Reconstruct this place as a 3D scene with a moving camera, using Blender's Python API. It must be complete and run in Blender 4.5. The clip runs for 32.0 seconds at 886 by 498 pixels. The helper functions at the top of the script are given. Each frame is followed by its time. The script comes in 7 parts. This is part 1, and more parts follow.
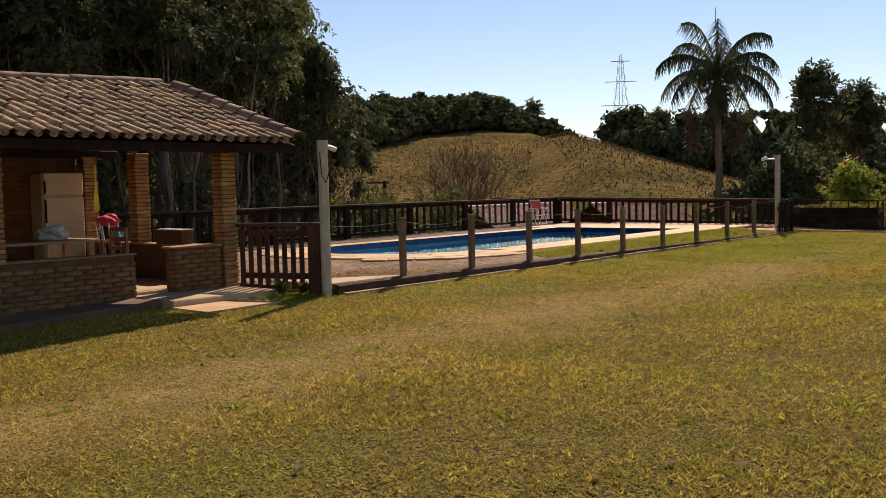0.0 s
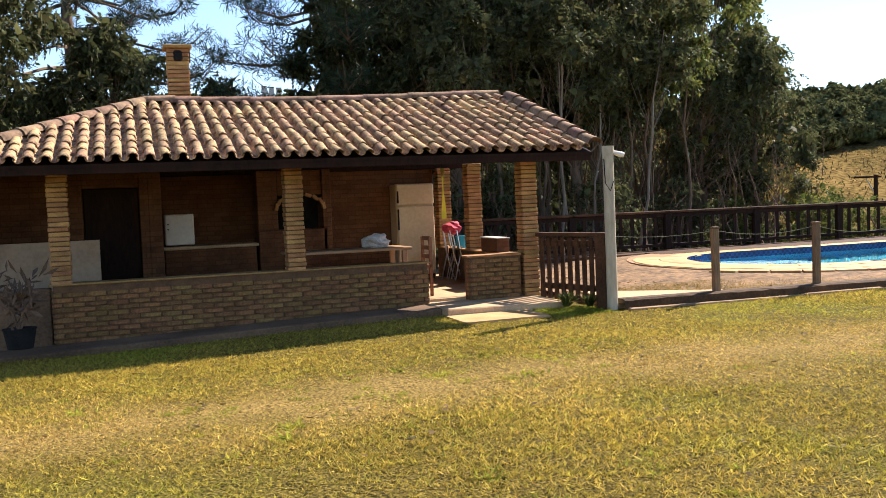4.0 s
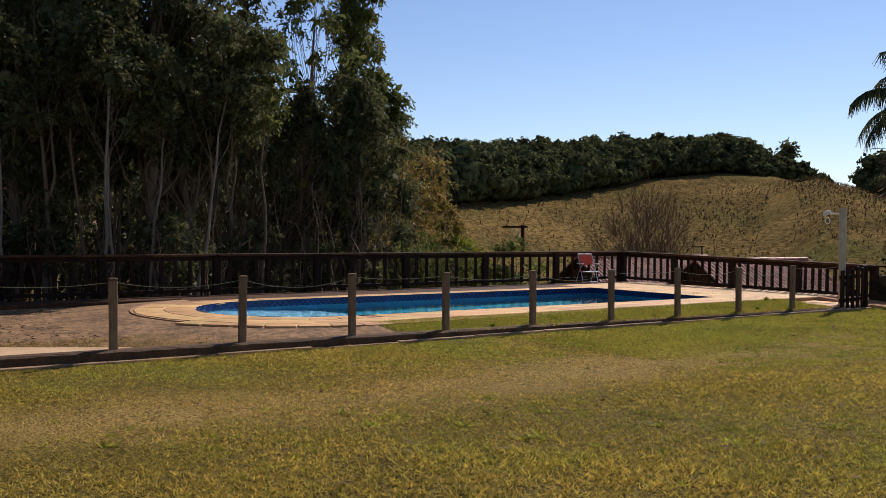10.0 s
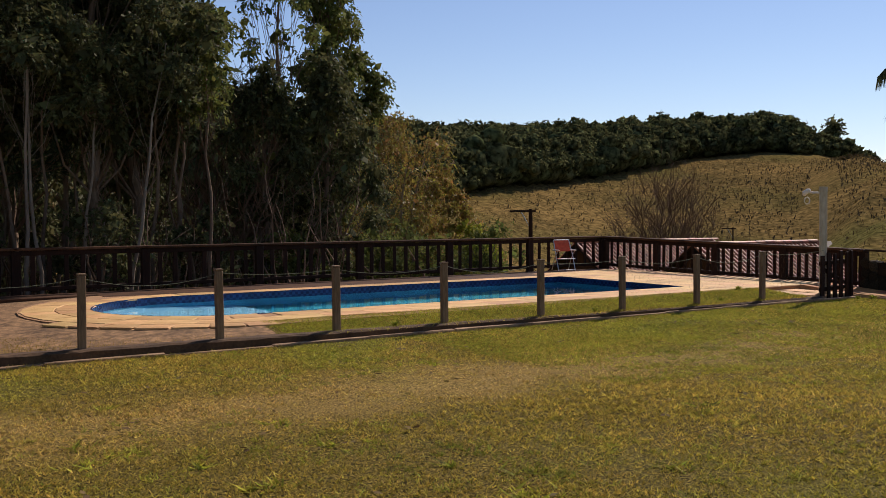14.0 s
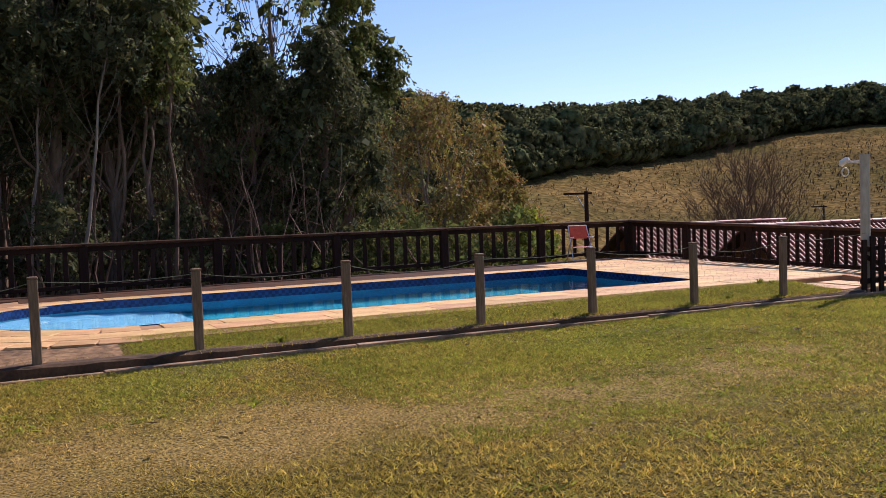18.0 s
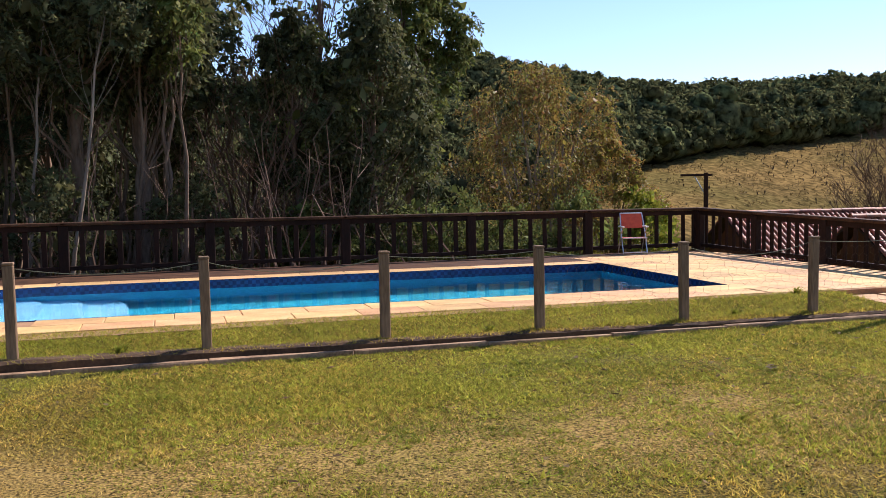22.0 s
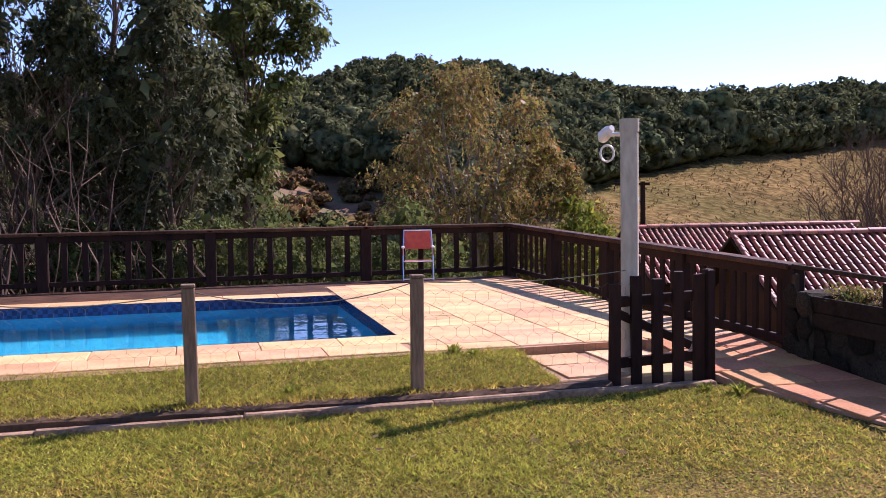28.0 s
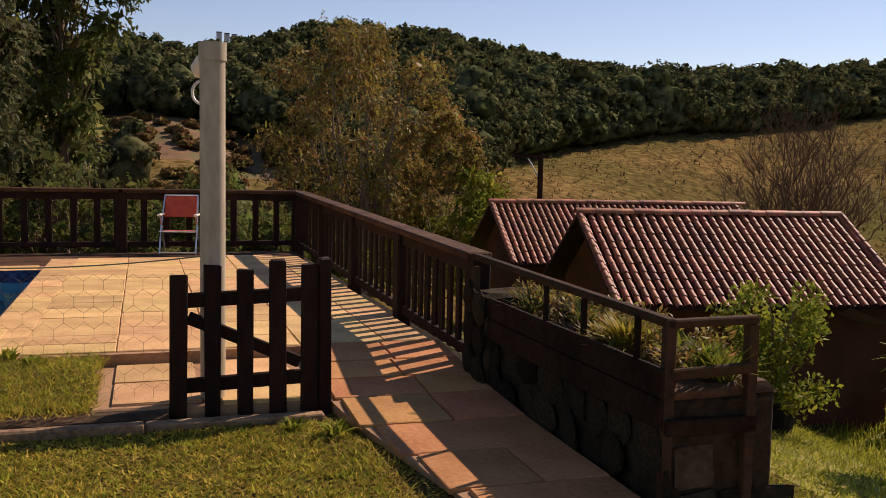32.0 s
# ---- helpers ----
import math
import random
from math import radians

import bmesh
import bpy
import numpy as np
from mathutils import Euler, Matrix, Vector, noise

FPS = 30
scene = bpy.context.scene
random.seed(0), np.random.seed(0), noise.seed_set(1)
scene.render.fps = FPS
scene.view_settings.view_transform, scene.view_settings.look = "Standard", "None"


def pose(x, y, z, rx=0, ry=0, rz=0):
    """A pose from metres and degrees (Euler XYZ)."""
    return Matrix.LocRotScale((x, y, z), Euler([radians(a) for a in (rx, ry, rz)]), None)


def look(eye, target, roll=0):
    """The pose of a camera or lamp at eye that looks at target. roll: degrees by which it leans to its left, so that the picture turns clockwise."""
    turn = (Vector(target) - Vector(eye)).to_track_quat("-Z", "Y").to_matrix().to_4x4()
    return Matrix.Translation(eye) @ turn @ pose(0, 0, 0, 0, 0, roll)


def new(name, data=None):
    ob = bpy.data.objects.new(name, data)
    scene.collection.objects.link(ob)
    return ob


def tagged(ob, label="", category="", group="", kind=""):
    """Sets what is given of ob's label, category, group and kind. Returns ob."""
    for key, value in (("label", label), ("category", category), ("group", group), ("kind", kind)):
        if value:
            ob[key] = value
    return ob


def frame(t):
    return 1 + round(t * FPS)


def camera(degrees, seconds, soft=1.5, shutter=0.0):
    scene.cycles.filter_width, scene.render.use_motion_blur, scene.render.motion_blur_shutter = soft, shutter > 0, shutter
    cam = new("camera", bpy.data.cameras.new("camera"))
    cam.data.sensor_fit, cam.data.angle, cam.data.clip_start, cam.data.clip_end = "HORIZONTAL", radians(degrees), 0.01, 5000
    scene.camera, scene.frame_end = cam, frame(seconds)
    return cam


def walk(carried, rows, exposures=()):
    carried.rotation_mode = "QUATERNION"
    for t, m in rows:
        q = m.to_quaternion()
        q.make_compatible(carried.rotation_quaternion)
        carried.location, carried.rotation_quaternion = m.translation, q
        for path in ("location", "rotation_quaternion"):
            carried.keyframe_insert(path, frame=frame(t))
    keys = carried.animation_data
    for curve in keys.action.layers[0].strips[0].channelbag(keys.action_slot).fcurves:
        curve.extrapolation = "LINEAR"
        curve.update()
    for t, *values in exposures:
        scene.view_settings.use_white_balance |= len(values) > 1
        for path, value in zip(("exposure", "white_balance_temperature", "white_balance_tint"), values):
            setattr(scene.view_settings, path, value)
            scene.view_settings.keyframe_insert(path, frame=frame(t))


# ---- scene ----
cam = camera(50.0, 32.0, soft=0.8)
# seconds, eye (x, y, z), yaw to the left of +y, pitch up, lean to the left
PATH = [
    (0, -10.120, -9.397, 1.248, -49.54, -3.68, -1.33),
    (0.5, -9.760, -9.763, 1.282, -49.15, -3.88, -1.27),
    (1, -9.536, -10.048, 1.240, -48.83, -3.83, -1.49),
    (1.5, -9.178, -10.251, 1.202, -46.05, -3.93, -1.62),
    (2, -8.832, -10.410, 1.205, -40.79, -3.71, -1.77),
    (2.5, -8.483, -10.515, 1.241, -35.09, -3.66, -1.71),
    (3, -8.059, -10.560, 1.237, -29.03, -3.36, -1.90),
    (3.5, -7.692, -10.605, 1.273, -23.08, -3.20, -2.11),
    (5.5, -6.074, -10.898, 1.365, -12.56, -2.19, -2.77),
    (6, -5.718, -11.035, 1.346, -12.95, -1.49, -2.71),
    (6.5, -5.275, -11.101, 1.363, -14.33, -1.01, -2.42),
    (7, -4.845, -11.164, 1.369, -16.21, -0.80, -2.15),
    (7.5, -4.428, -11.302, 1.386, -17.16, -0.70, -2.14),
    (8, -4.053, -11.344, 1.403, -18.68, -0.73, -2.01),
    (8.5, -3.806, -11.416, 1.388, -22.11, -0.94, -1.84),
    (9, -3.552, -11.500, 1.385, -26.30, -0.92, -1.44),
    (9.5, -3.260, -11.500, 1.386, -30.80, -0.85, -0.69),
    (10, -3.037, -11.393, 1.412, -34.05, -1.12, 0.36),
    (10.5, -2.754, -11.489, 1.396, -35.07, -1.48, 1.21),
    (11, -2.438, -11.482, 1.414, -34.77, -1.25, 1.28),
    (11.5, -2.125, -11.557, 1.428, -34.27, -1.34, 1.08),
    (12, -1.828, -11.598, 1.431, -33.88, -1.49, 0.80),
    (12.5, -1.469, -11.489, 1.432, -33.42, -1.70, 0.63),
    (13, -1.111, -11.485, 1.427, -32.72, -1.73, 0.48),
    (13.5, -0.787, -11.343, 1.427, -32.20, -1.88, 0.06),
    (14, -0.455, -11.146, 1.443, -31.35, -2.04, -0.44),
    (14.5, -0.072, -11.033, 1.439, -30.80, -1.98, -0.76),
    (16.5, 1.516, -10.303, 1.418, -27.02, -2.20, -1.86),
    (17, 1.960, -10.175, 1.421, -26.62, -2.46, -1.82),
    (17.5, 2.372, -10.023, 1.416, -26.23, -2.68, -1.77),
    (18, 2.800, -9.896, 1.398, -25.61, -2.78, -1.89),
    (18.5, 3.196, -9.769, 1.402, -24.79, -2.90, -2.12),
    (19, 3.576, -9.567, 1.427, -22.77, -3.12, -1.80),
    (19.5, 4.009, -9.455, 1.427, -21.49, -3.34, -1.50),
    (20, 4.374, -9.316, 1.413, -20.87, -3.34, -1.40),
    (20.5, 4.792, -9.206, 1.429, -20.18, -3.41, -1.46),
    (21, 5.224, -9.145, 1.438, -19.43, -3.57, -1.47),
    (21.5, 5.644, -8.962, 1.420, -18.21, -3.72, -1.41),
    (22, 6.076, -8.833, 1.410, -15.94, -3.89, -1.00),
    (22.5, 6.506, -8.629, 1.389, -14.67, -4.05, -0.98),
    (23, 6.932, -8.406, 1.384, -14.10, -4.11, -0.87),
    (23.5, 7.381, -8.183, 1.397, -13.47, -4.05, -0.70),
    (24, 7.781, -7.920, 1.416, -12.73, -4.08, -0.63),
    (24.5, 8.245, -7.763, 1.407, -11.87, -3.96, -0.82),
    (26.5, 9.970, -7.104, 1.352, -9.00, -3.73, -1.41),
    (27, 10.419, -6.983, 1.351, -9.14, -3.62, -1.42),
    (27.5, 10.838, -6.778, 1.333, -11.02, -3.24, -1.09),
    (28, 11.274, -6.669, 1.358, -14.58, -3.33, -0.87),
    (28.5, 11.702, -6.575, 1.346, -15.91, -3.37, -1.03),
    (29, 12.090, -6.449, 1.353, -17.27, -3.27, -0.94),
    (29.5, 12.506, -6.325, 1.351, -21.50, -3.04, -1.13),
    (30, 12.866, -6.104, 1.325, -25.72, -2.45, -1.08),
    (30.5, 13.236, -5.886, 1.346, -26.84, -2.58, -0.92),
    (31, 13.6, -5.713, 1.355, -26.43, -3.21, -0.49),
    (31.5, 13.873, -5.487, 1.309, -22.51, -4.42, 0.32),
    (32, 14.152, -5.307, 1.278, -17.59, -5.12, 1.13),]


def eye_pose(x, y, z, yaw, pitch, lean):
    return pose(x, y, z, 90 + pitch, 0, yaw) @ pose(0, 0, 0, 0, 0, lean)


EXPOSURES = [(0, 0.22, 6800, 21), (1, 0.08, 6850, 21), (2.5, 0.06, 6900, 21), (3, 0.47, 6600, 20), (3.5, 0.98, 6400, 15), (5.5, 1.72, 5950, 18), (6.5, 1.72, 6000, 18), (7.5, 1.05, 6100, 22), (9, 0.32, 6150, 22), (11, -0.14, 6050, 20), (13, -0.26, 6150, 20), (14.5, 0.14, 6500, 22), (16.5, 0.22, 6050, 20), (16.9, 0.27, 5900, 24), (18.5, 0.44, 5750, 29), (20, 0.5, 5800, 25), (22, 0.8, 5850, 23), (24, 1.1, 5750, 26), (28, 1.0, 5450, 42), (29, 0.36, 5950, 33), (30, 0.04, 6600, 29), (31, 0.02, 6850, 28), (32, 0.15, 7050, 28)]
walk(cam, [(r[0], eye_pose(*r[1:])) for r in PATH], EXPOSURES)

# ---- light ----
SUN_EL, SUN_AZ = 40.0, 64.5  # elevation, and bearing to the right of +y
world = bpy.data.worlds.new("world")
scene.world = world
world.use_nodes = True
wn = world.node_tree.nodes
sky = wn.new("ShaderNodeTexSky")
sky.sky_type = "NISHITA"
sky.sun_disc = False
sky.sun_elevation = radians(SUN_EL)
sky.sun_rotation = radians(SUN_AZ)
sky.altitude = 300
sky.air_density, sky.dust_density, sky.ozone_density = 1.0, 0.05, 2.4
wn["Background"].inputs["Strength"].default_value = 0.095
world.node_tree.links.new(sky.outputs[0], wn["Background"].inputs["Color"])
sun = new("sun", bpy.data.lights.new("sun", "SUN"))
sun.data.energy = 5.0
sun.data.angle = radians(0.53)
sun.data.color = (1.0, 0.9, 0.74)
sd = Vector((math.sin(radians(SUN_AZ)) * math.cos(radians(SUN_EL)), math.cos(radians(SUN_AZ)) * math.cos(radians(SUN_EL)), math.sin(radians(SUN_EL))))
sun.matrix_world = look(sd * 60, (0, 0, 0))


# ---- materials ----
def material(name, base, dark=None, scale=4.0, rough=0.8, metal=0.0, bump=0.3, fine=40.0, vary=0.0, island=0.0, spec=0.3, hue=0.0, stretch=None, bdist=0.01, thin=0.0, patch=None, track=None, ramp=(0.36, 0.66), grain=None):
    """Two-scale noise colour, bump, and a shift by object or by island."""
    m = bpy.data.materials.new(name)
    m.use_nodes = True
    nt = m.node_tree
    n, l = nt.nodes, nt.links
    b = n["Principled BSDF"]
    b.inputs["Roughness"].default_value = rough
    b.inputs["Metallic"].default_value = metal
    b.inputs["Specular IOR Level"].default_value = spec
    dark = dark or tuple(c * 0.6 for c in base)
    co = n.new("ShaderNodeTexCoord")
    src = co.outputs["Object"]
    if stretch:
        mp = n.new("ShaderNodeMapping")
        mp.inputs["Scale"].default_value = stretch
        l.new(src, mp.inputs[0])
        src = mp.outputs[0]
    n1 = n.new("ShaderNodeTexNoise")
    n1.inputs["Scale"].default_value = scale
    n1.inputs["Detail"].default_value = 5
    n2 = n.new("ShaderNodeTexNoise")
    n2.inputs["Scale"].default_value = fine
    n2.inputs["Detail"].default_value = 4
    l.new(src, n1.inputs["Vector"])
    l.new(src, n2.inputs["Vector"])
    ad = n.new("ShaderNodeMath")
    ad.operation = "MULTIPLY_ADD"
    ad.inputs[1].default_value = 0.4
    l.new(n2.outputs[0], ad.inputs[0])
    sc = n.new("ShaderNodeMath")
    sc.operation = "MULTIPLY"
    sc.inputs[1].default_value = 0.6
    l.new(n1.outputs[0], sc.inputs[0])
    l.new(sc.outputs[0], ad.inputs[2])
    r = n.new("ShaderNodeValToRGB")
    r.color_ramp.elements[0].position, r.color_ramp.elements[1].position = ramp
    r.color_ramp.elements[0].color, r.color_ramp.elements[1].color = (*dark, 1), (*base, 1)
    l.new(ad.outputs[0], r.inputs[0])
    out = r.outputs[0]
    if patch:
        # broad patches of another colour: colour, scale, where it begins and ends in the noise
        n3 = n.new("ShaderNodeTexNoise")
        n3.inputs["Scale"].default_value = patch[1]
        n3.inputs["Detail"].default_value = 4
        l.new(src, n3.inputs["Vector"])
        pr = n.new("ShaderNodeMapRange")
        pr.inputs["From Min"].default_value, pr.inputs["From Max"].default_value = patch[2], patch[3]
        l.new(n3.outputs[0], pr.inputs["Value"])
        pm = n.new("ShaderNodeMix")
        pm.data_type = "RGBA"
        l.new(pr.outputs[0], pm.inputs["Factor"])
        l.new(out, pm.inputs[6])
        pm.inputs[7].default_value = (*patch[0], 1)
        out = pm.outputs[2]
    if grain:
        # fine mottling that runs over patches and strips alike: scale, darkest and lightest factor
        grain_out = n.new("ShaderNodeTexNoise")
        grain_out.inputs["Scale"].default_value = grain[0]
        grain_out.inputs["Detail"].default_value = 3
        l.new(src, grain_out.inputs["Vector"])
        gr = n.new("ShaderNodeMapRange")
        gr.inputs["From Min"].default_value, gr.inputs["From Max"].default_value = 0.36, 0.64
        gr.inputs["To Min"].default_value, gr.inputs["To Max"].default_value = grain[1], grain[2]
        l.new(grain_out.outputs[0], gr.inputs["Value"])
    if track:
        # a worn strip along x: colour, y of its middle, half width
        sx = n.new("ShaderNodeSeparateXYZ")
        l.new(co.outputs["Object"], sx.inputs[0])
        wn_ = n.new("ShaderNodeTexNoise")
        wn_.inputs["Scale"].default_value = 0.9
        wn_.inputs["Detail"].default_value = 6
        l.new(co.outputs["Object"], wn_.inputs["Vector"])
        m1 = n.new("ShaderNodeMath")
        m1.operation = "MULTIPLY_ADD"
        m1.inputs[1].default_value, m1.inputs[2].default_value = 2.6, -track[1] - 1.3
        l.new(wn_.outputs[0], m1.inputs[0])
        m2 = n.new("ShaderNodeMath")
        l.new(sx.outputs["Y"], m2.inputs[0])
        l.new(m1.outputs[0], m2.inputs[1])
        m3 = n.new("ShaderNodeMath")
        m3.operation = "ABSOLUTE"
        l.new(m2.outputs[0], m3.inputs[0])
        tr_ = n.new("ShaderNodeMapRange")
        tr_.inputs["From Min"].default_value, tr_.inputs["From Max"].default_value = track[2] * 2.2, track[2] * 0.1
        tr_.inputs["To Max"].default_value = 0.6
        l.new(m3.outputs[0], tr_.inputs["Value"])
        tm_ = n.new("ShaderNodeMix")
        tm_.data_type = "RGBA"
        l.new(tr_.outputs[0], tm_.inputs["Factor"])
        l.new(out, tm_.inputs[6])
        tm_.inputs[7].default_value = (*track[0], 1)
        out = tm_.outputs[2]
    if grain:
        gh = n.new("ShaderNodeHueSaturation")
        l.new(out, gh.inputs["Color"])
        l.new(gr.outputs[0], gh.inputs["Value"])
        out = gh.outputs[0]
    if vary or island or hue:
        if island:
            g = n.new("ShaderNodeNewGeometry")
            rnd = g.outputs["Random Per Island"]
        else:
            g = n.new("ShaderNodeObjectInfo")
            rnd = g.outputs["Random"]
        mr = n.new("ShaderNodeMapRange")
        a = island or vary
        mr.inputs["To Min"].default_value, mr.inputs["To Max"].default_value = 1 - a, 1 + a
        l.new(rnd, mr.inputs["Value"])
        h = n.new("ShaderNodeHueSaturation")
        l.new(out, h.inputs["Color"])
        l.new(mr.outputs[0], h.inputs["Value"])
        if hue:
            mh = n.new("ShaderNodeMapRange")
            mh.inputs["To Min"].default_value, mh.inputs["To Max"].default_value = 0.5 - hue, 0.5 + hue
            ms = n.new("ShaderNodeMath")
            ms.operation = "MULTIPLY"
            ms.inputs[1].default_value = 7.31
            fr = n.new("ShaderNodeMath")
            fr.operation = "FRACT"
            l.new(rnd, ms.inputs[0])
            l.new(ms.outputs[0], fr.inputs[0])
            l.new(fr.outputs[0], mh.inputs["Value"])
            l.new(mh.outputs[0], h.inputs["Hue"])
        out = h.outputs[0]
    l.new(out, b.inputs["Base Color"])
    if bump:
        bp = n.new("ShaderNodeBump")
        bp.inputs["Strength"].default_value = bump
        bp.inputs["Distance"].default_value = bdist
        l.new(ad.outputs[0], bp.inputs["Height"])
        l.new(bp.outputs[0], b.inputs["Normal"])
    if thin:
        tr = n.new("ShaderNodeBsdfTranslucent")
        l.new(out, tr.inputs["Color"])
        mx = n.new("ShaderNodeMixShader")
        mx.inputs[0].default_value = thin
        l.new(b.outputs[0], mx.inputs[1])
        l.new(tr.outputs[0], mx.inputs[2])
        l.new(mx.outputs[0], n["Material Output"].inputs["Surface"])
    return m


M_LAWN = material("lawn_soil", (0.19, 0.136, 0.028), (0.046, 0.037, 0.009), 60, 0.95, bump=1.0, fine=150, bdist=0.02, ramp=(0.42, 0.58), patch=((0.12, 0.105, 0.02), 0.33, 0.52, 0.68), spec=0.05, track=((0.32, 0.21, 0.068), -3.5, 0.6), grain=(50, 0.2, 1.8))
M_BLADE = material("grass_blade", (0.58, 0.42, 0.075), (0.31, 0.245, 0.04), 0.6, 0.7, bump=0, fine=6.0, island=0.38, hue=0.02, thin=0.45, spec=0.08, patch=((0.4, 0.36, 0.048), 0.33, 0.54, 0.66), track=((0.54, 0.365, 0.12), -3.5, 0.6), grain=(24, 0.45, 1.45))
M_BLADE2 = material("lush_blade", (0.43, 0.42, 0.046), (0.19, 0.21, 0.025), 0.8, 0.7, bump=0, fine=3.0, island=0.42, hue=0.025, thin=0.45, spec=0.08, grain=(22, 0.5, 1.4))
M_BLADE3 = material("rough_blade", (0.2, 0.2, 0.022), (0.085, 0.105, 0.012), 0.8, 0.7, bump=0, fine=3.0, island=0.4, hue=0.03, thin=0.35, spec=0.08)
M_STRAW = material("straw", (0.42, 0.3, 0.085), (0.25, 0.175, 0.045), 1, 0.8, bump=0, fine=6, island=0.4, hue=0.015, thin=0.3, spec=0.06)
M_MEADOW = material("meadow", (0.22, 0.145, 0.052), (0.09, 0.067, 0.026), 0.07, 0.95, bump=0.3, fine=0.8, bdist=0.2, patch=((0.105, 0.093, 0.03), 0.03, 0.45, 0.62), spec=0.0, grain=(1.6, 0.6, 1.3))
M_FOREST = material("forest_floor", (0.14, 0.085, 0.042), (0.05, 0.036, 0.018), 0.6, 0.95, bump=0.8, fine=6, bdist=0.1, spec=0.0)
M_DIRT = material("dirt", (0.31, 0.18, 0.082), (0.115, 0.065, 0.03), 1.6, 0.95, bump=0.8, fine=24, bdist=0.03, grain=(9, 0.6, 1.35))
M_PATH = material("path_stone", (0.56, 0.27, 0.105), (0.34, 0.145, 0.052), 2.2, 0.8, spec=0.15, bump=0.35, fine=35, vary=0.16, hue=0.016)
M_REDBANK = material("red_soil", (0.24, 0.125, 0.058), (0.11, 0.07, 0.032), 0.6, 0.95, bump=0.7, fine=4, bdist=0.2, patch=((0.12, 0.1, 0.035), 0.25, 0.48, 0.6))
M_STONE = material("deck_stone", (0.69, 0.435, 0.185), (0.44, 0.25, 0.095), 2.6, 0.75, bump=0.4, fine=35, vary=0.19, hue=0.012)
M_GROUT = material("grout", (0.42, 0.24, 0.12), (0.28, 0.16, 0.08), 3, 0.9, bump=0.3)
M_CONC = material("concrete", (0.62, 0.43, 0.245), (0.34, 0.22, 0.12), 1.6, 0.9, bump=0.4, fine=45)
M_CREAM = material("cream_enamel", (0.64, 0.485, 0.29), (0.5, 0.37, 0.21), 2, 0.35, bump=0.05, fine=20)
M_CURB = material("curb_concrete", (0.44, 0.27, 0.145), (0.12, 0.07, 0.037), 3.2, 0.9, bump=0.6, fine=40)
# stained concrete under the eave, its colour darkened for the shade there
M_APRON = material("shaded_stained_concrete", (0.2, 0.118, 0.064), (0.07, 0.042, 0.023), 1.4, 0.92, bump=0.5, fine=35)
M_BRICK = material("brick", (0.46, 0.255, 0.094), (0.25, 0.122, 0.044), 6, 0.85, bump=0.45, fine=60, vary=0.25, hue=0.014)
# weathered low-wall brick, a darker copy of M_BRICK with the wall's shade mixed in
M_BRICKW = material("shaded_weathered_brick", (0.26, 0.138, 0.05), (0.09, 0.046, 0.018), 4, 0.88, bump=0.45, fine=60, vary=0.25, hue=0.014, ramp=(0.4, 0.64))
M_MORTAR = material("mortar", (0.16, 0.088, 0.044), (0.08, 0.044, 0.022), 8, 0.95, bump=0.4)
M_TILE = material("roof_tile", (0.62, 0.41, 0.19), (0.13, 0.066, 0.034), 3.6, 0.85, bump=0.5, fine=28, vary=0.32, hue=0.014, ramp=(0.4, 0.66))
M_RIDGE = material("ridge_tile", (0.36, 0.21, 0.12), (0.1, 0.055, 0.03), 4, 0.85, bump=0.5, fine=28, vary=0.3, hue=0.014)
M_TILEI = material("upper_roof_tile", (0.62, 0.41, 0.19), (0.13, 0.066, 0.034), 3.6, 0.85, bump=0.5, fine=28, island=0.32, hue=0.014, ramp=(0.4, 0.66))
M_TILER = material("red_roof_tile", (0.5, 0.155, 0.07), (0.1, 0.03, 0.017), 3.5, 0.58, bump=0.3, fine=30, vary=0.35, hue=0.01, spec=0.28, ramp=(0.36, 0.62))
M_WOOD = material("dark_wood", (0.036, 0.015, 0.008), (0.011, 0.005, 0.003), 3, 0.75, spec=0.15, bump=0.5, fine=30, vary=0.2, stretch=(1, 1, 0.25))
# near-black brown for the planter's boards, kept apart from the railing wood
M_PLANTERWOOD = material("dark_planter_wood", (0.034, 0.021, 0.012), (0.011, 0.007, 0.004), 3, 0.9, spec=0.08, bump=0.5, fine=30, vary=0.2)
M_RAIL = material("rail_wood", (0.12, 0.056, 0.026), (0.035, 0.017, 0.009), 3, 0.8, spec=0.15, bump=0.5, fine=30, vary=0.12)
M_POST = material("grey_post_wood", (0.28, 0.175, 0.092), (0.09, 0.055, 0.03), 4, 0.85, bump=0.6, fine=50, vary=0.15, stretch=(1, 1, 0.15))
M_PVC = material("painted_pole", (0.56, 0.475, 0.34), (0.34, 0.275, 0.18), 2, 0.6, bump=0.1, fine=25, stretch=(1, 1, 0.3))
M_WHITE = material("white_enamel", (0.78, 0.72, 0.62), (0.66, 0.58, 0.48), 1.5, 0.4, bump=0.03, fine=20)
M_DARK = material("black_rubber", (0.02, 0.02, 0.02), (0.01, 0.01, 0.01), 8, 0.8, bump=0.1, spec=0.1)
M_SOOT = material("soot", (0.02, 0.016, 0.014), (0.008, 0.007, 0.006), 5, 0.95, bump=0.3)
M_METAL = material("aluminium", (0.75, 0.75, 0.76), (0.55, 0.55, 0.56), 6, 0.3, metal=0.9, bump=0.02)
M_WIRE = material("wire", (0.22, 0.15, 0.08), (0.1, 0.07, 0.04), 8, 0.6, metal=0.3, bump=0)
M_ROPE = material("rope", (0.2, 0.2, 0.12), (0.1, 0.1, 0.06), 20, 0.9, bump=0.3, fine=90)
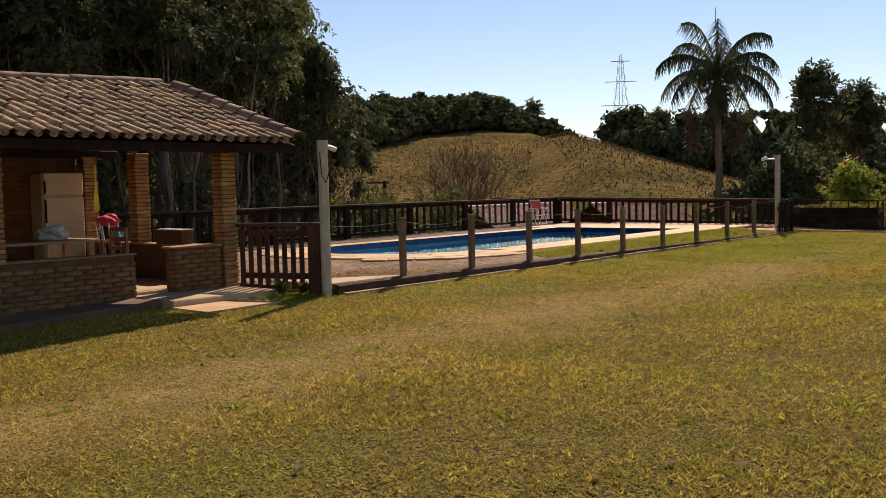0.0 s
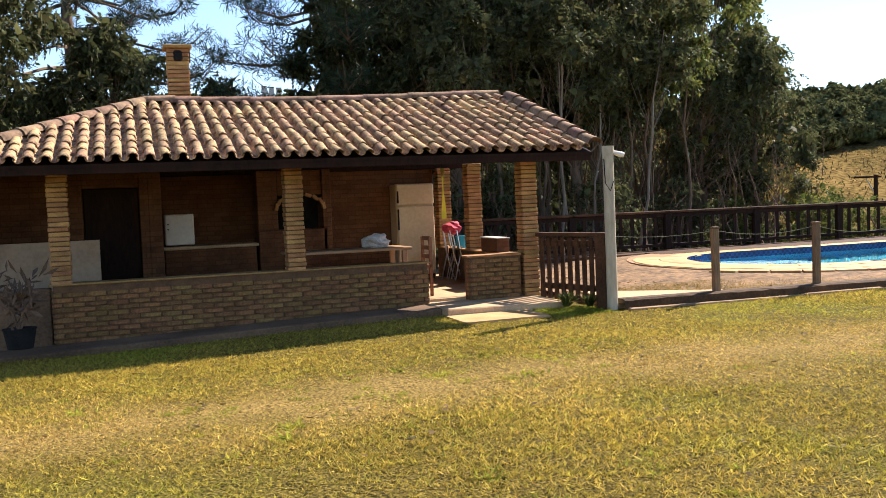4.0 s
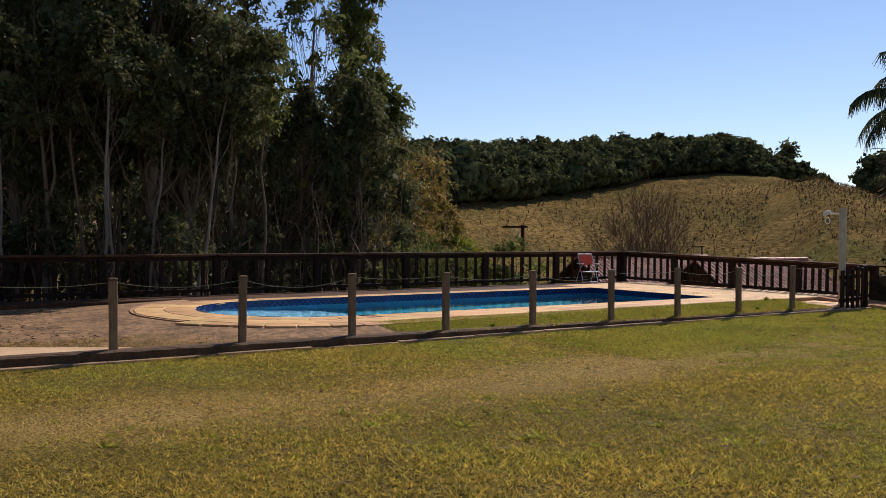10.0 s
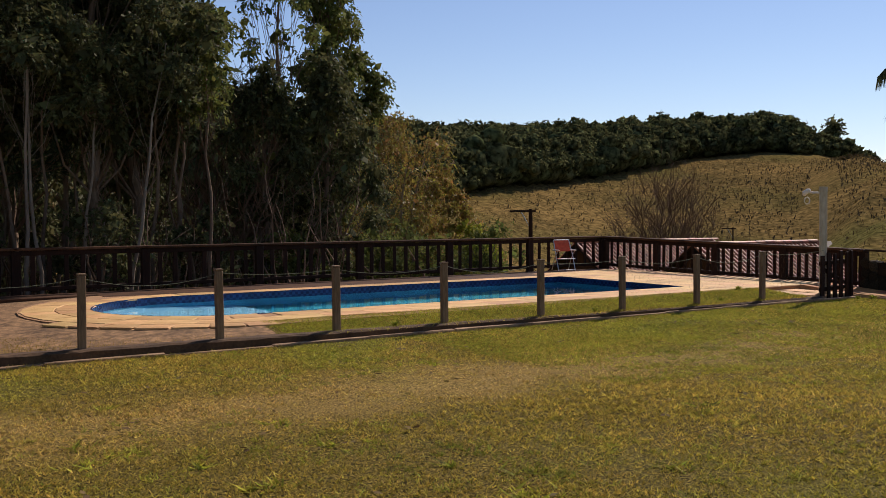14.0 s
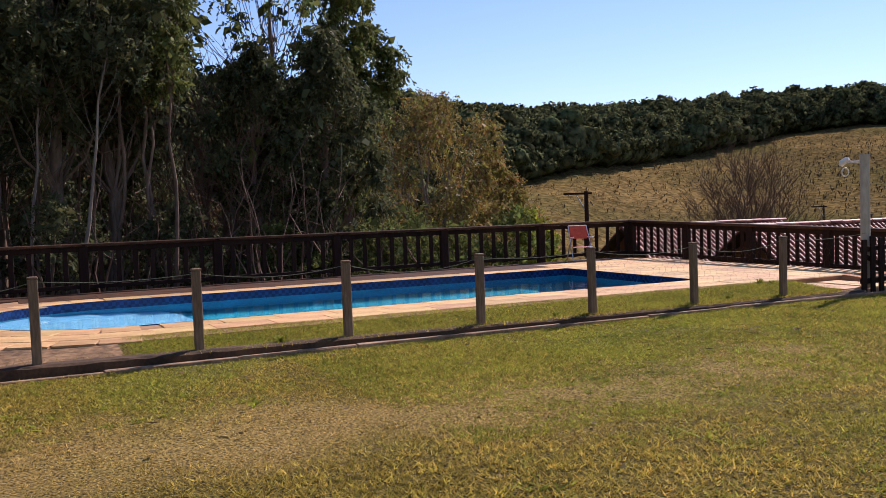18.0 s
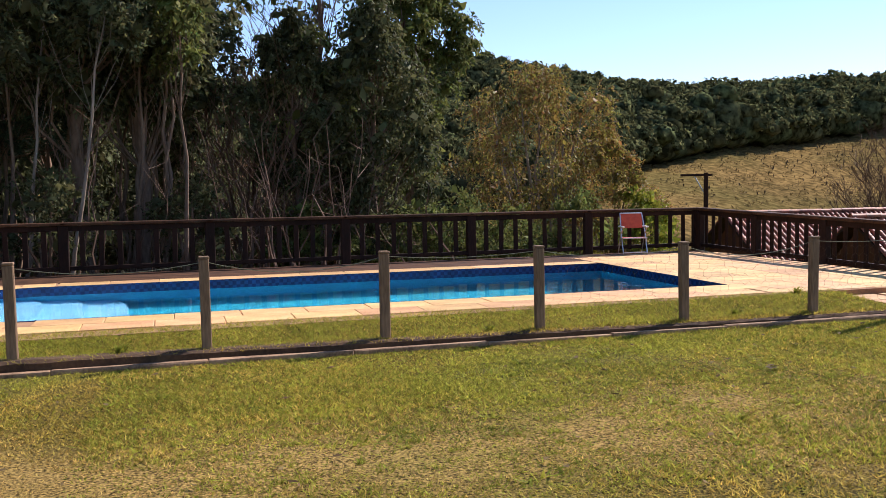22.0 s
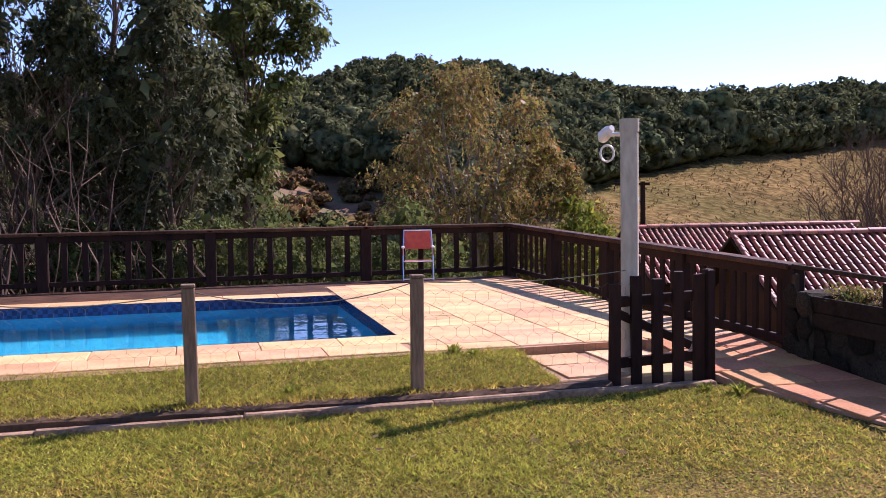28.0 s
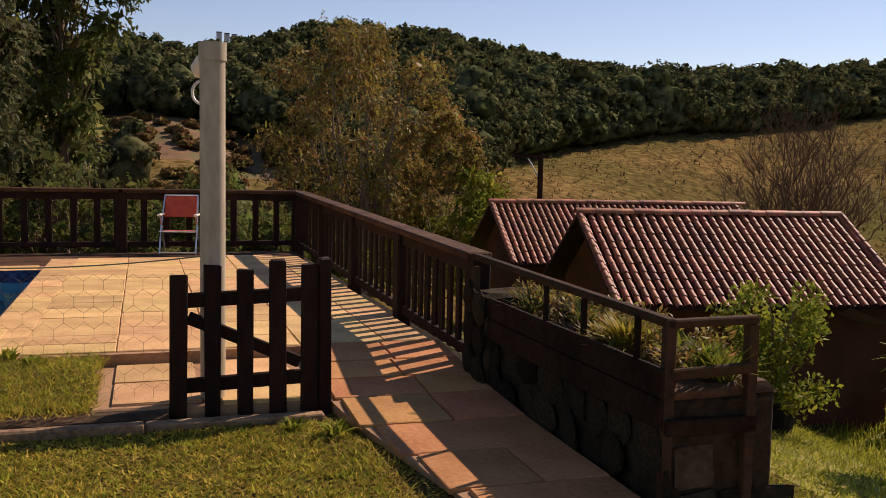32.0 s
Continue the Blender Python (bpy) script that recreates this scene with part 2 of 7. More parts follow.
M_OLDRAIL = material("old_rail_wood", (0.085, 0.05, 0.026), (0.03, 0.018, 0.01), 3, 0.9, spec=0.1, bump=0.5, fine=30, vary=0.15)
M_PASTURE = material("pasture", (0.3, 0.25, 0.04), (0.13, 0.13, 0.02), 0.25, 0.95, bump=0.8, fine=6, bdist=0.1)
M_FABRIC = material("orange_fabric", (0.62, 0.11, 0.05), (0.42, 0.06, 0.035), 9, 0.8, bump=0.2, fine=120)
M_CHAIR = material("chair_wood", (0.33, 0.135, 0.055), (0.17, 0.065, 0.028), 4, 0.6, bump=0.2, fine=25)
M_BOARD = material("tan_board", (0.4, 0.29, 0.19), (0.27, 0.19, 0.12), 2, 0.8, bump=0.1, fine=20)
M_STALK = material("dry_stalk", (0.12, 0.085, 0.045), (0.065, 0.046, 0.026), 0.4, 0.9, bump=0, fine=3, island=0.4)
M_PINK = material("pink_cloth", (0.75, 0.1, 0.14), (0.45, 0.04, 0.07), 12, 0.85, bump=0.3, fine=70)
M_PAPER = material("paper_bag", (0.72, 0.7, 0.66), (0.4, 0.35, 0.3), 7, 0.8, bump=0.3)
M_POOLT = material("pool_tile", (0.03, 0.34, 0.47), (0.02, 0.25, 0.38), 3, 0.3, bump=0.05, fine=14, vary=0.1)
M_POOLD = material("dark_pool_tile", (0.01, 0.022, 0.085), (0.005, 0.01, 0.04), 6, 0.25, bump=0.05, fine=20, vary=0.25)
M_POOLS = material("pool_step", (0.25, 0.55, 0.75), (0.16, 0.45, 0.66), 3, 0.4, bump=0.05, fine=14)
M_BARK = material("bark", (0.25, 0.165, 0.105), (0.09, 0.06, 0.038), 3, 0.95, bump=0.9, fine=18, stretch=(1, 1, 0.25), bdist=0.03)
M_BARKP = material("pale_bark", (0.27, 0.21, 0.15), (0.13, 0.1, 0.07), 2.5, 0.9, bump=0.5, fine=18, stretch=(1, 1, 0.3))
M_LEAFD = material("dark_leaf", (0.115, 0.12, 0.048), (0.06, 0.066, 0.028), 0.5, 0.65, spec=0.1, bump=0, fine=2, island=0.55, hue=0.035, thin=0.38)
M_LEAFM = material("mid_leaf", (0.16, 0.175, 0.044), (0.085, 0.1, 0.027), 0.5, 0.65, spec=0.08, bump=0, fine=2, island=0.5, hue=0.03, thin=0.42)
M_LEAFP = material("pine_leaf", (0.035, 0.06, 0.025), (0.018, 0.034, 0.014), 0.5, 0.6, bump=0, fine=2, island=0.4, hue=0.02, thin=0.15)
M_LEAFO = material("olive_leaf", (0.31, 0.215, 0.046), (0.16, 0.13, 0.034), 0.4, 0.6, bump=0, fine=2, island=0.5, hue=0.05, thin=0.45)
M_LEAFB = material("bright_leaf", (0.28, 0.29, 0.036), (0.15, 0.18, 0.022), 0.6, 0.7, spec=0.1, bump=0, fine=2, island=0.4, hue=0.03, thin=0.4)
# far woods: the dark end of the grain paints shaded crevices between leaf clumps
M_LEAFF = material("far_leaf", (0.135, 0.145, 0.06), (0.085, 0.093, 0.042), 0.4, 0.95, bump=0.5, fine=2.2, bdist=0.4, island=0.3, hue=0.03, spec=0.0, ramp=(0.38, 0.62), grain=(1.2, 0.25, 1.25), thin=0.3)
M_REDSCRUB = material("dry_scrub", (0.23, 0.14, 0.055), (0.14, 0.105, 0.038), 0.5, 0.9, bump=0.3, fine=3, island=0.4, hue=0.05, spec=0.02, thin=0.3)
M_TUFT = material("dry_tuft", (0.18, 0.118, 0.04), (0.095, 0.068, 0.023), 0.1, 0.9, bump=0, fine=0.7, island=0.4, hue=0.02, thin=0.2)
M_YELLOW = material("yellow_leaf", (0.42, 0.3, 0.05), (0.26, 0.22, 0.03), 3, 0.6, bump=0, fine=9, island=0.3, hue=0.02, thin=0.4)
M_TWIG = material("dry_twig", (0.19, 0.115, 0.07), (0.09, 0.055, 0.035), 2, 0.9, bump=0)
M_PLASTER = material("brown_plaster", (0.085, 0.036, 0.02), (0.045, 0.019, 0.011), 1.5, 0.9, bump=0.3, spec=0.1)
M_ROCK = material("rock", (0.062, 0.046, 0.027), (0.016, 0.014, 0.008), 7, 0.95, bump=1.0, fine=25, vary=0.5, bdist=0.03, spec=0.08)
M_STEEL = material("grey_steel", (0.42, 0.44, 0.46), (0.3, 0.32, 0.34), 1, 0.5, metal=0.3, bump=0)
M_SHEET = material("roof_sheet", (0.12, 0.095, 0.08), (0.07, 0.05, 0.042), 1, 0.8, bump=0.2, vary=0.25, spec=0.1)
M_PALESHEET = material("weathered_roof_sheet", (0.22, 0.19, 0.165), (0.11, 0.09, 0.075), 1, 0.75, bump=0.2, vary=0.5, spec=0.1)
M_TABLE = material("table_wood", (0.42, 0.25, 0.13), (0.26, 0.15, 0.075), 3, 0.5, bump=0.2, fine=25, stretch=(0.3, 1, 1))

M_EARTH = material("dark_earth", (0.115, 0.064, 0.03), (0.04, 0.023, 0.012), 4, 0.95, bump=0.7, fine=30, bdist=0.02)
M_BRICKTEX = material("brickwork", (0.2, 0.086, 0.036), (0.105, 0.044, 0.019), 3, 0.9, bump=0.4, fine=30)
_nt = M_BRICKTEX.node_tree
_bt = _nt.nodes.new("ShaderNodeTexBrick")
_bt.inputs["Scale"].default_value = 1.0
_bt.inputs["Mortar Size"].default_value = 0.008
_bt.inputs["Brick Width"].default_value = 0.247
_bt.inputs["Row Height"].default_value = 0.075
_bt.inputs["Color1"].default_value, _bt.inputs["Color2"].default_value = (1, 1, 1, 1), (0.72, 0.68, 0.64, 1)
_bt.inputs["Mortar"].default_value = (0.66, 0.64, 0.6, 1)
_mp = _nt.nodes.new("ShaderNodeMapping")
_mp.inputs["Rotation"].default_value = (radians(90), 0, 0)
_tc = _nt.nodes.new("ShaderNodeTexCoord")
_mu = _nt.nodes.new("ShaderNodeMix")
_mu.data_type, _mu.blend_type = "RGBA", "MULTIPLY"
_mu.inputs["Factor"].default_value = 1.0
_nt.links.new(_tc.outputs["Object"], _mp.inputs[0])
_nt.links.new(_mp.outputs[0], _bt.inputs["Vector"])
_bs = _nt.nodes["Principled BSDF"]
_nt.links.new(_bs.inputs["Base Color"].links[0].from_socket, _mu.inputs[6])
_nt.links.new(_bt.outputs["Color"], _mu.inputs[7])
_nt.links.new(_mu.outputs[2], _bs.inputs["Base Color"])

_nt = M_POOLD.node_tree
_ck = _nt.nodes.new("ShaderNodeTexChecker")
_ck.inputs["Scale"].default_value = 17.0
_ck.inputs["Color1"].default_value, _ck.inputs["Color2"].default_value = (1, 1, 1, 1), (1.5, 2.1, 1.7, 1)
_tc, _mu = _nt.nodes.new("ShaderNodeTexCoord"), _nt.nodes.new("ShaderNodeMix")
_mu.data_type, _mu.blend_type = "RGBA", "MULTIPLY"
_mu.inputs["Factor"].default_value = 1.0
_bs = _nt.nodes["Principled BSDF"]
_nt.links.new(_tc.outputs["Object"], _ck.inputs["Vector"])
_nt.links.new(_bs.inputs["Base Color"].links[0].from_socket, _mu.inputs[6])
_nt.links.new(_ck.outputs["Color"], _mu.inputs[7])
_nt.links.new(_mu.outputs[2], _bs.inputs["Base Color"])

M_WATER = bpy.data.materials.new("pool_water")
M_WATER.use_nodes = True
_n, _l = M_WATER.node_tree.nodes, M_WATER.node_tree.links
_b = _n["Principled BSDF"]
_b.inputs["Base Color"].default_value = (0.9, 0.98, 1, 1)
_b.inputs["Roughness"].default_value = 0.02
_b.inputs["IOR"].default_value = 1.33
_b.inputs["Transmission Weight"].default_value = 1.0
_t = _n.new("ShaderNodeTexNoise")
_t.inputs["Scale"].default_value = 2.2
_t.inputs["Detail"].default_value = 3
_p = _n.new("ShaderNodeBump")
_p.inputs["Strength"].default_value = 0.12
_p.inputs["Distance"].default_value = 0.05
_c = _n.new("ShaderNodeTexCoord")
_l.new(_c.outputs["Object"], _t.inputs["Vector"])
_l.new(_t.outputs[0], _p.inputs["Height"])
_l.new(_p.outputs[0], _b.inputs["Normal"])


# ---- mesh tools ----
def mesh_of(bm, mat, name="m", smooth=False):
    me = bpy.data.meshes.new(name)
    bm.to_mesh(me)
    bm.free()
    if mat:
        me.materials.append(mat)
    if smooth:
        me.shade_smooth()
        me.set_sharp_from_angle(angle=0.9)
    return me


def mesh_np(name, verts, faces, mat, smooth=False, normals=None):
    """A mesh of equal-sized faces from arrays; normals give clumps a soft, rounded shading."""
    verts, faces = np.asarray(verts, np.float32), np.asarray(faces, np.int32)
    me = bpy.data.meshes.new(name)
    k = faces.shape[1]
    me.vertices.add(len(verts))
    me.vertices.foreach_set("co", verts.ravel())
    me.loops.add(faces.size)
    me.loops.foreach_set("vertex_index", faces.ravel())
    me.polygons.add(len(faces))
    me.polygons.foreach_set("loop_start", np.arange(0, faces.size, k, dtype=np.int32))
    me.update(calc_edges=True)
    if mat:
        me.materials.append(mat)
    if smooth:
        me.shade_smooth()
    if normals is not None:
        me.shade_smooth()
        me.normals_split_custom_set_from_vertices(normals)
    return me


def empty(name, loc, label, category, group="", kind="", rz=0):
    ob = new(name)
    ob.empty_display_size = 0.1
    ob.matrix_world = pose(*loc, 0, 0, rz)
    return tagged(ob, label, category, group, kind)


def put(name, me, parent=None, m=None, label=""):
    ob = new(name, me)
    if parent is not None:
        ob.parent = parent
    if m is not None:
        ob.matrix_local = m
    if label:
        tagged(ob, label)
    return ob


def part(name, bm, mat, parent, label="", m=None, smooth=False):
    return put(name, mesh_of(bm, mat, name, smooth), parent, m, label)


def box(x0, x1, y0, y1, z0, z1, bevel=0.0, bm=None, jit=0.0):
    bm = bm or bmesh.new()
    vs = [bm.verts.new((x, y, z)) for z in (z0, z1) for x, y in ((x0, y0), (x1, y0), (x1, y1), (x0, y1))]
    fs = [bm.faces.new([vs[i] for i in f]) for f in ((3, 2, 1, 0), (4, 5, 6, 7), (0, 1, 5, 4), (1, 2, 6, 5), (2, 3, 7, 6), (3, 0, 4, 7))]
    if bevel:
        es = {e for f in fs for e in f.edges}
        bmesh.ops.bevel(bm, geom=list(es), offset=bevel, segments=1, affect="EDGES")
    if jit:
        for v in bm.verts:
            v.co += Vector((random.uniform(-jit, jit), random.uniform(-jit, jit), random.uniform(-jit, jit)))
    return bm


def tube(points, radii, sides=8, bm=None, caps=True):
    """A tapered tube through points."""
    bm = bm or bmesh.new()
    pts = [Vector(p) for p in points]
    if isinstance(radii, (int, float)):
        radii = [radii] * len(pts)
    rings = []
    for i, p in enumerate(pts):
        d = (pts[min(i + 1, len(pts) - 1)] - pts[max(i - 1, 0)]).normalized()
        a = d.cross(Vector((0.13, 0.97, 0.2))).normalized()
        if a.length < 0.1:
            a = d.cross(Vector((1, 0, 0))).normalized()
        b = d.cross(a)
        rings.append([bm.verts.new(p + radii[i] * (math.cos(k * math.tau / sides) * a + math.sin(k * math.tau / sides) * b)) for k in range(sides)])
    for r0, r1 in zip(rings, rings[1:]):
        for k in range(sides):
            bm.faces.new((r0[k], r0[(k + 1) % sides], r1[(k + 1) % sides], r1[k]))
    if caps:
        bm.faces.new(rings[0][::-1])
        bm.faces.new(rings[-1])
    return bm


def beam(a, b, w, h, bevel=0.006, bm=None):
    """A rectangular bar from a to b, w wide and h deep."""
    a, b = Vector(a), Vector(b)
    d = b - a
    q = d.to_track_quat("X", "Z").to_matrix().to_4x4()
    tmp = box(0, d.length, -w / 2, w / 2, -h / 2, h / 2, bevel)
    tmp.transform(Matrix.Translation(a) @ q)
    if bm is None:
        return tmp
    me = bpy.data.meshes.new("tmp")
    tmp.to_mesh(me)
    tmp.free()
    bm.from_mesh(me)
    bpy.data.meshes.remove(me)
    return bm


def sstep(x, a, b):
    t = np.clip((x - a) / (b - a), 0, 1)
    return t * t * (3 - 2 * t)


# ---- terrain ----
EDGE_B, EDGE_E, EDGE_R = (-30, 10, 18, 23, 28, 30.5, 33, 36, 39.5, 43.5, 44.5, 47, 51, 56), (1.5, 1.5, -1.0, -0.3, 0.75, 1.45, 1.75, 1.95, 2.4, 2.95, 3.35, 3.45, 3.6, 3.7), (105, 105, 70, 85, 105, 115, 122, 135, 152, 175, 185, 195, 205, 210)
RIDGE_B, RIDGE_E, RIDGE_R = (-30, 0, 5, 8, 11, 18, 22.7, 26.8, 32.5, 36, 40, 43, 48, 50.3, 51.5, 56), (6.5, 6.9, 6.7, 7.2, 8.3, 8.0, 7.0, 6.0, 5.6, 5.9, 5.9, 5.95, 6.0, 5.8, 5.6, 4.5), (300, 300, 300, 300, 300, 300, 300, 320, 290, 260, 250, 250, 245, 245, 240, 235)


def ground_z(x, y):
    x, y = np.asarray(x, float), np.asarray(y, float)
    z = -0.15 + 0 * x
    z = z + 0.02 * np.sin(x * 0.9 + 1.3) * np.sin(y * 0.7) * sstep(-y, 0.5, 3)
    z = z - 0.13 * sstep(-x, 3.0, 8.5) * sstep(y, -6, 0)
    # the bank behind the deck and the fall to the lower house
    back = sstep(y, 8.6, 24.0)
    right = sstep(x, 16.6, 25.0)
    z = z - 3.4 * back * sstep(x, -16, 4) - (2.2 + 0.8 * (1 - sstep(x, 30, 48))) * right * (1 - 0.3 * back)
    z = z - 1.5 * sstep(x, 16.35, 17.6) * sstep(y, 0.3, 1.6) * (1 - back) * (1 - sstep(x, 19, 25))
    # valley, meadow hill and wooded hills
    u, v = x * 0.8 + y * 0.6, -x * 0.6 + y * 0.8
    z = z + 16.8 * sstep(u, 40, 170) * np.exp(-(((v + 3) / np.where(v > -3, 75.0, 38.0)) ** 2))
    z = z + 42 * np.exp(-(((x - 75) / np.where(x > 75, 103.0, 112.0)) ** 2) - ((y - 290) / 100) ** 2)
    z = z + 9 * np.exp(-(((x - 12) / 45) ** 2) - ((y - 118) / 42) ** 2)
    z = z + 0.35 * np.sin(x * 0.11) * np.cos(y * 0.13) * sstep(u, 40, 80)
    # the meadow's upper edge and the wooded ridge, by bearing and distance from the lawn
    b, r = np.degrees(np.arctan2(x - 6, y + 9)), np.hypot(x - 6, y + 9)
    de, ds = np.interp(b, EDGE_B, EDGE_R), np.interp(b, RIDGE_B, RIDGE_R)
    ze = 1.4 + de * np.tan(np.radians(np.interp(b, EDGE_B, EDGE_E)))
    zs = 1.4 + ds * np.tan(np.radians(np.interp(b, RIDGE_B, RIDGE_E))) - 8.0
    r1 = np.interp(b, (23, 40), (50, 92))
    f1 = np.clip((r - r1) / (de - r1), 0, 1)
    f2 = np.clip((r - de) / (ds - de), 0, 1)
    zt = -3.4 + (ze + 3.4) * f1 ** 0.95 + (zs - ze) * f2 ** 0.9 - 0.06 * np.clip(r - ds, 0, 400)
    zt = zt + 0.25 * np.sin(x * 0.11) * np.cos(y * 0.13)
    w = (sstep(b, 18, 24) + (1 - sstep(b, 18, 24)) * sstep(r, 135, 190) * sstep(b, -40, -28)) * (1 - sstep(b, 51.6, 54.6)) * sstep(r, 42, 62)
    return z * (1 - w) + zt * w


def gz(x, y):
    return float(ground_z(x, y))



# ---- ground sheet ----
def axis_steps(lo, hi, near_lo, near_hi, fine, grow):
    a = list(np.arange(near_lo, near_hi + 1e-6, fine))
    s = fine
    while a[-1] < hi:
        s *= grow
        a.append(a[-1] + s)
    s = fine
    while a[0] > lo:
        s *= grow
        a.insert(0, a[0] - s)
    return np.array(a)


gx = axis_steps(-420, 700, -13, 28, 0.5, 1.13)
gy = axis_steps(-120, 700, -12, 20, 0.5, 1.13)
GX, GY = np.meshgrid(gx, gy)
GZ = ground_z(GX, GY)
gv = np.stack([GX.ravel(), GY.ravel(), GZ.ravel()], 1)
nx, ny = len(gx), len(gy)
ii, jj = np.meshgrid(np.arange(nx - 1), np.arange(ny - 1))
gf = np.stack([jj * nx + ii, jj * nx + ii + 1, (jj + 1) * nx + ii + 1, (jj + 1) * nx + ii], -1).reshape(-1, 4)
gc = gv[gf].mean(1)
gf = gf[~((gc[:, 0] > 1.4) & (gc[:, 0] < 14.1) & (gc[:, 1] > 1.4) & (gc[:, 1] < 6.6))]
gc = gv[gf].mean(1)
ground_me = mesh_np("ground", gv, gf, None, True)
for mm in (M_LAWN, M_MEADOW, M_FOREST, M_DIRT, M_REDBANK, M_PASTURE):
    ground_me.materials.append(mm)
cx, cy = gc[:, 0], gc[:, 1]
idx = np.zeros(len(gf), np.int32)
idx[(cx > 19.5) | (cy > 20)] = 1
idx[(cy > 8.3) & (cx < 14 + (cy - 8) * 0.3) & (cy < 60)] = 2
idx[((-cx * 0.6 + cy * 0.8) > 62) | (cx < -30)] = 2
idx[(cx > 17) & (cx < 44) & (cy < 30) & (cy > -30)] = 5
idx[(cx > -1.6) & (cx < 3.6) & (cy > 0) & (cy < 8.3)] = 3

idx[(cx > -25) & (cx < 12) & (cy > 50) & (cy < 84)] = 1
wob = 2.5 * np.sin(cx * 0.5) + 2.0 * np.sin(cy * 0.37)
idx[(cx + wob > -2) & (cx + wob < 11) & (cy > 72 + wob) & (cy < 102 + wob)] = 5
ground_me.polygons.foreach_set("material_index", idx)
idx[(cx + wob > 16) & (cx - wob < 30) & (cy > 78 + wob) & (cy < 94 + wob)] = 4
ground_me.polygons.foreach_set("material_index", idx)
tagged(new("ground", ground_me), "sunlit dry lawn running down to meadow and valley", "ground", kind="structure")


# ---- pool, deck and coping ----
def ring_points(x0, x1, y0, y1, r, n=20):
    """Outline with a round left end, counter-clockwise from the near right corner."""
    cyy = (y0 + y1) / 2
    pts = [(x1, y0), (x1, y1)]
    for k in range(n + 1):
        a = math.pi / 2 + math.pi * k / n
        pts.append((x0 + r + r * math.cos(a), cyy + (y1 - y0) / 2 * math.sin(a)))
    return pts


PIN = ring_points(2.5, 13.08, 2.1, 5.9, 1.9)


def strip_wall(bm, pts, z0, z1):
    lo = [bm.verts.new((x, y, z0)) for x, y in pts]
    hi = [bm.verts.new((x, y, z1)) for x, y in pts]
    for k in range(len(pts)):
        j = (k + 1) % len(pts)
        bm.faces.new((lo[k], hi[k], hi[j], lo[j]))
    return lo


pool = empty("swimming_pool", (8, 4, 0.03), "blue tiled pool with a round shallow end, filled with clear water", "swimming pool")
P0 = Matrix.Translation((-8, -4, -0.03))
bm = bmesh.new()
lo = strip_wall(bm, PIN, -1.35, -0.14)
bm.faces.new(lo)
part("basin", bm, M_POOLT, pool, "light blue tiled basin", P0)
bm = bmesh.new()
strip_wall(bm, PIN, -0.14, 0.03)
part("waterline_band", bm, M_POOLD, pool, "dark blue waterline tiles", P0)
for k, (xe, zz) in enumerate(((3.5, -0.3), (4.1, -0.52), (4.65, -0.74), (5.2, -0.96))):
    bm = bmesh.new()
    # the tread fills the round end and its nose bulges towards the deep end
    hy = 1.87 if xe > 4.4 else 1.87 * math.sin(math.acos((xe - 4.4) / 1.87))
    pts = [(4.4 + 1.87 * math.cos(a), 4.0 + 1.87 * math.sin(a)) for a in [math.pi / 2 + math.pi * i / 24 for i in range(25)]]
    pts = [(x, y) for x, y in pts if x < xe - 0.02]
    pts += [(xe + 0.3 * math.cos(a), 4.0 + hy * math.sin(a)) for a in [-math.pi / 2 + math.pi * i / 12 for i in range(13)]]
    lo = strip_wall(bm, pts, -1.34, zz)
    bm.faces.new([v for v in bm.verts if abs(v.co.z - zz) < 1e-4])
    part("pool_step", bm, M_POOLS, pool, "pale blue step", P0)
bm = bmesh.new()
wv = [bm.verts.new((x, y, -0.1)) for x, y in PIN]
bm.faces.new(wv)
water = put("water", mesh_of(bm, M_WATER), pool, P0, "still clear water")
water.visible_shadow = False

DECK_Z = 0.03
deck = empty("pavement_deck", (8, 4, 0), "pale sandstone slabs round the pool with narrow joints", "paving", kind="structure")


def poly_slab(bm, outer, inner, z0, z1):
    """A flat band between two outlines with equal counts, with its sides."""
    n = len(outer)
    o1 = [bm.verts.new((*p, z1)) for p in outer]
    i1 = [bm.verts.new((*p, z1)) for p in inner]
    o0 = [bm.verts.new((*p, z0)) for p in outer]
    for k in range(n):
        j = (k + 1) % n
        bm.faces.new((o1[k], o1[j], i1[j], i1[k]))
        bm.faces.new((o0[k], o0[j], o1[j], o1[k]))


outer = [(16.1, 1.12), (16.1, 7.25)]
for k in range(21):
    a = math.pi / 2 + math.pi * k / 20
    outer.append((4.4 + 2.95 * math.cos(a), 4.0 + 3.25 * math.sin(a)))
bm = bmesh.new()
poly_slab(bm, outer, PIN, -0.3, DECK_Z - 0.012)
part("bed", bm, M_GROUT, deck, "joint mortar under the slabs", Matrix.Translation((-8, -4, 0)))
for ex0, ex1, ey0 in ((3.2, 4.4, 6.55), (4.4, 13.08, 6.4)):
    tagged(put("timber_edge", mesh_of(box(ex0, ex1 - 0.002, ey0, 7.25, -0.3, DECK_Z - 0.006, 0.004), M_RAIL), deck, Matrix.Translation((-8, -4, 0))), "brown strip along the back fence")
tagged(put("timber_edge", mesh_of(box(-0.5, 16.2, 7.254, 8.05, -0.3, DECK_Z - 0.02, 0.01), M_RAIL), deck, Matrix.Translation((-8, -4, 0))), "brown strip along the back fence")
part("retaining_wall", box(16.205, 16.33, 0.42, 8.05, -2.4, -0.07, 0.01), M_ROCK, deck, "dark stone retaining wall below the railing", Matrix.Translation((-8, -4, 0)))
# sunken landing beside the gate
bm = box(13.85, 15.16, -0.05, 1.07, -0.3, -0.06, 0.01)
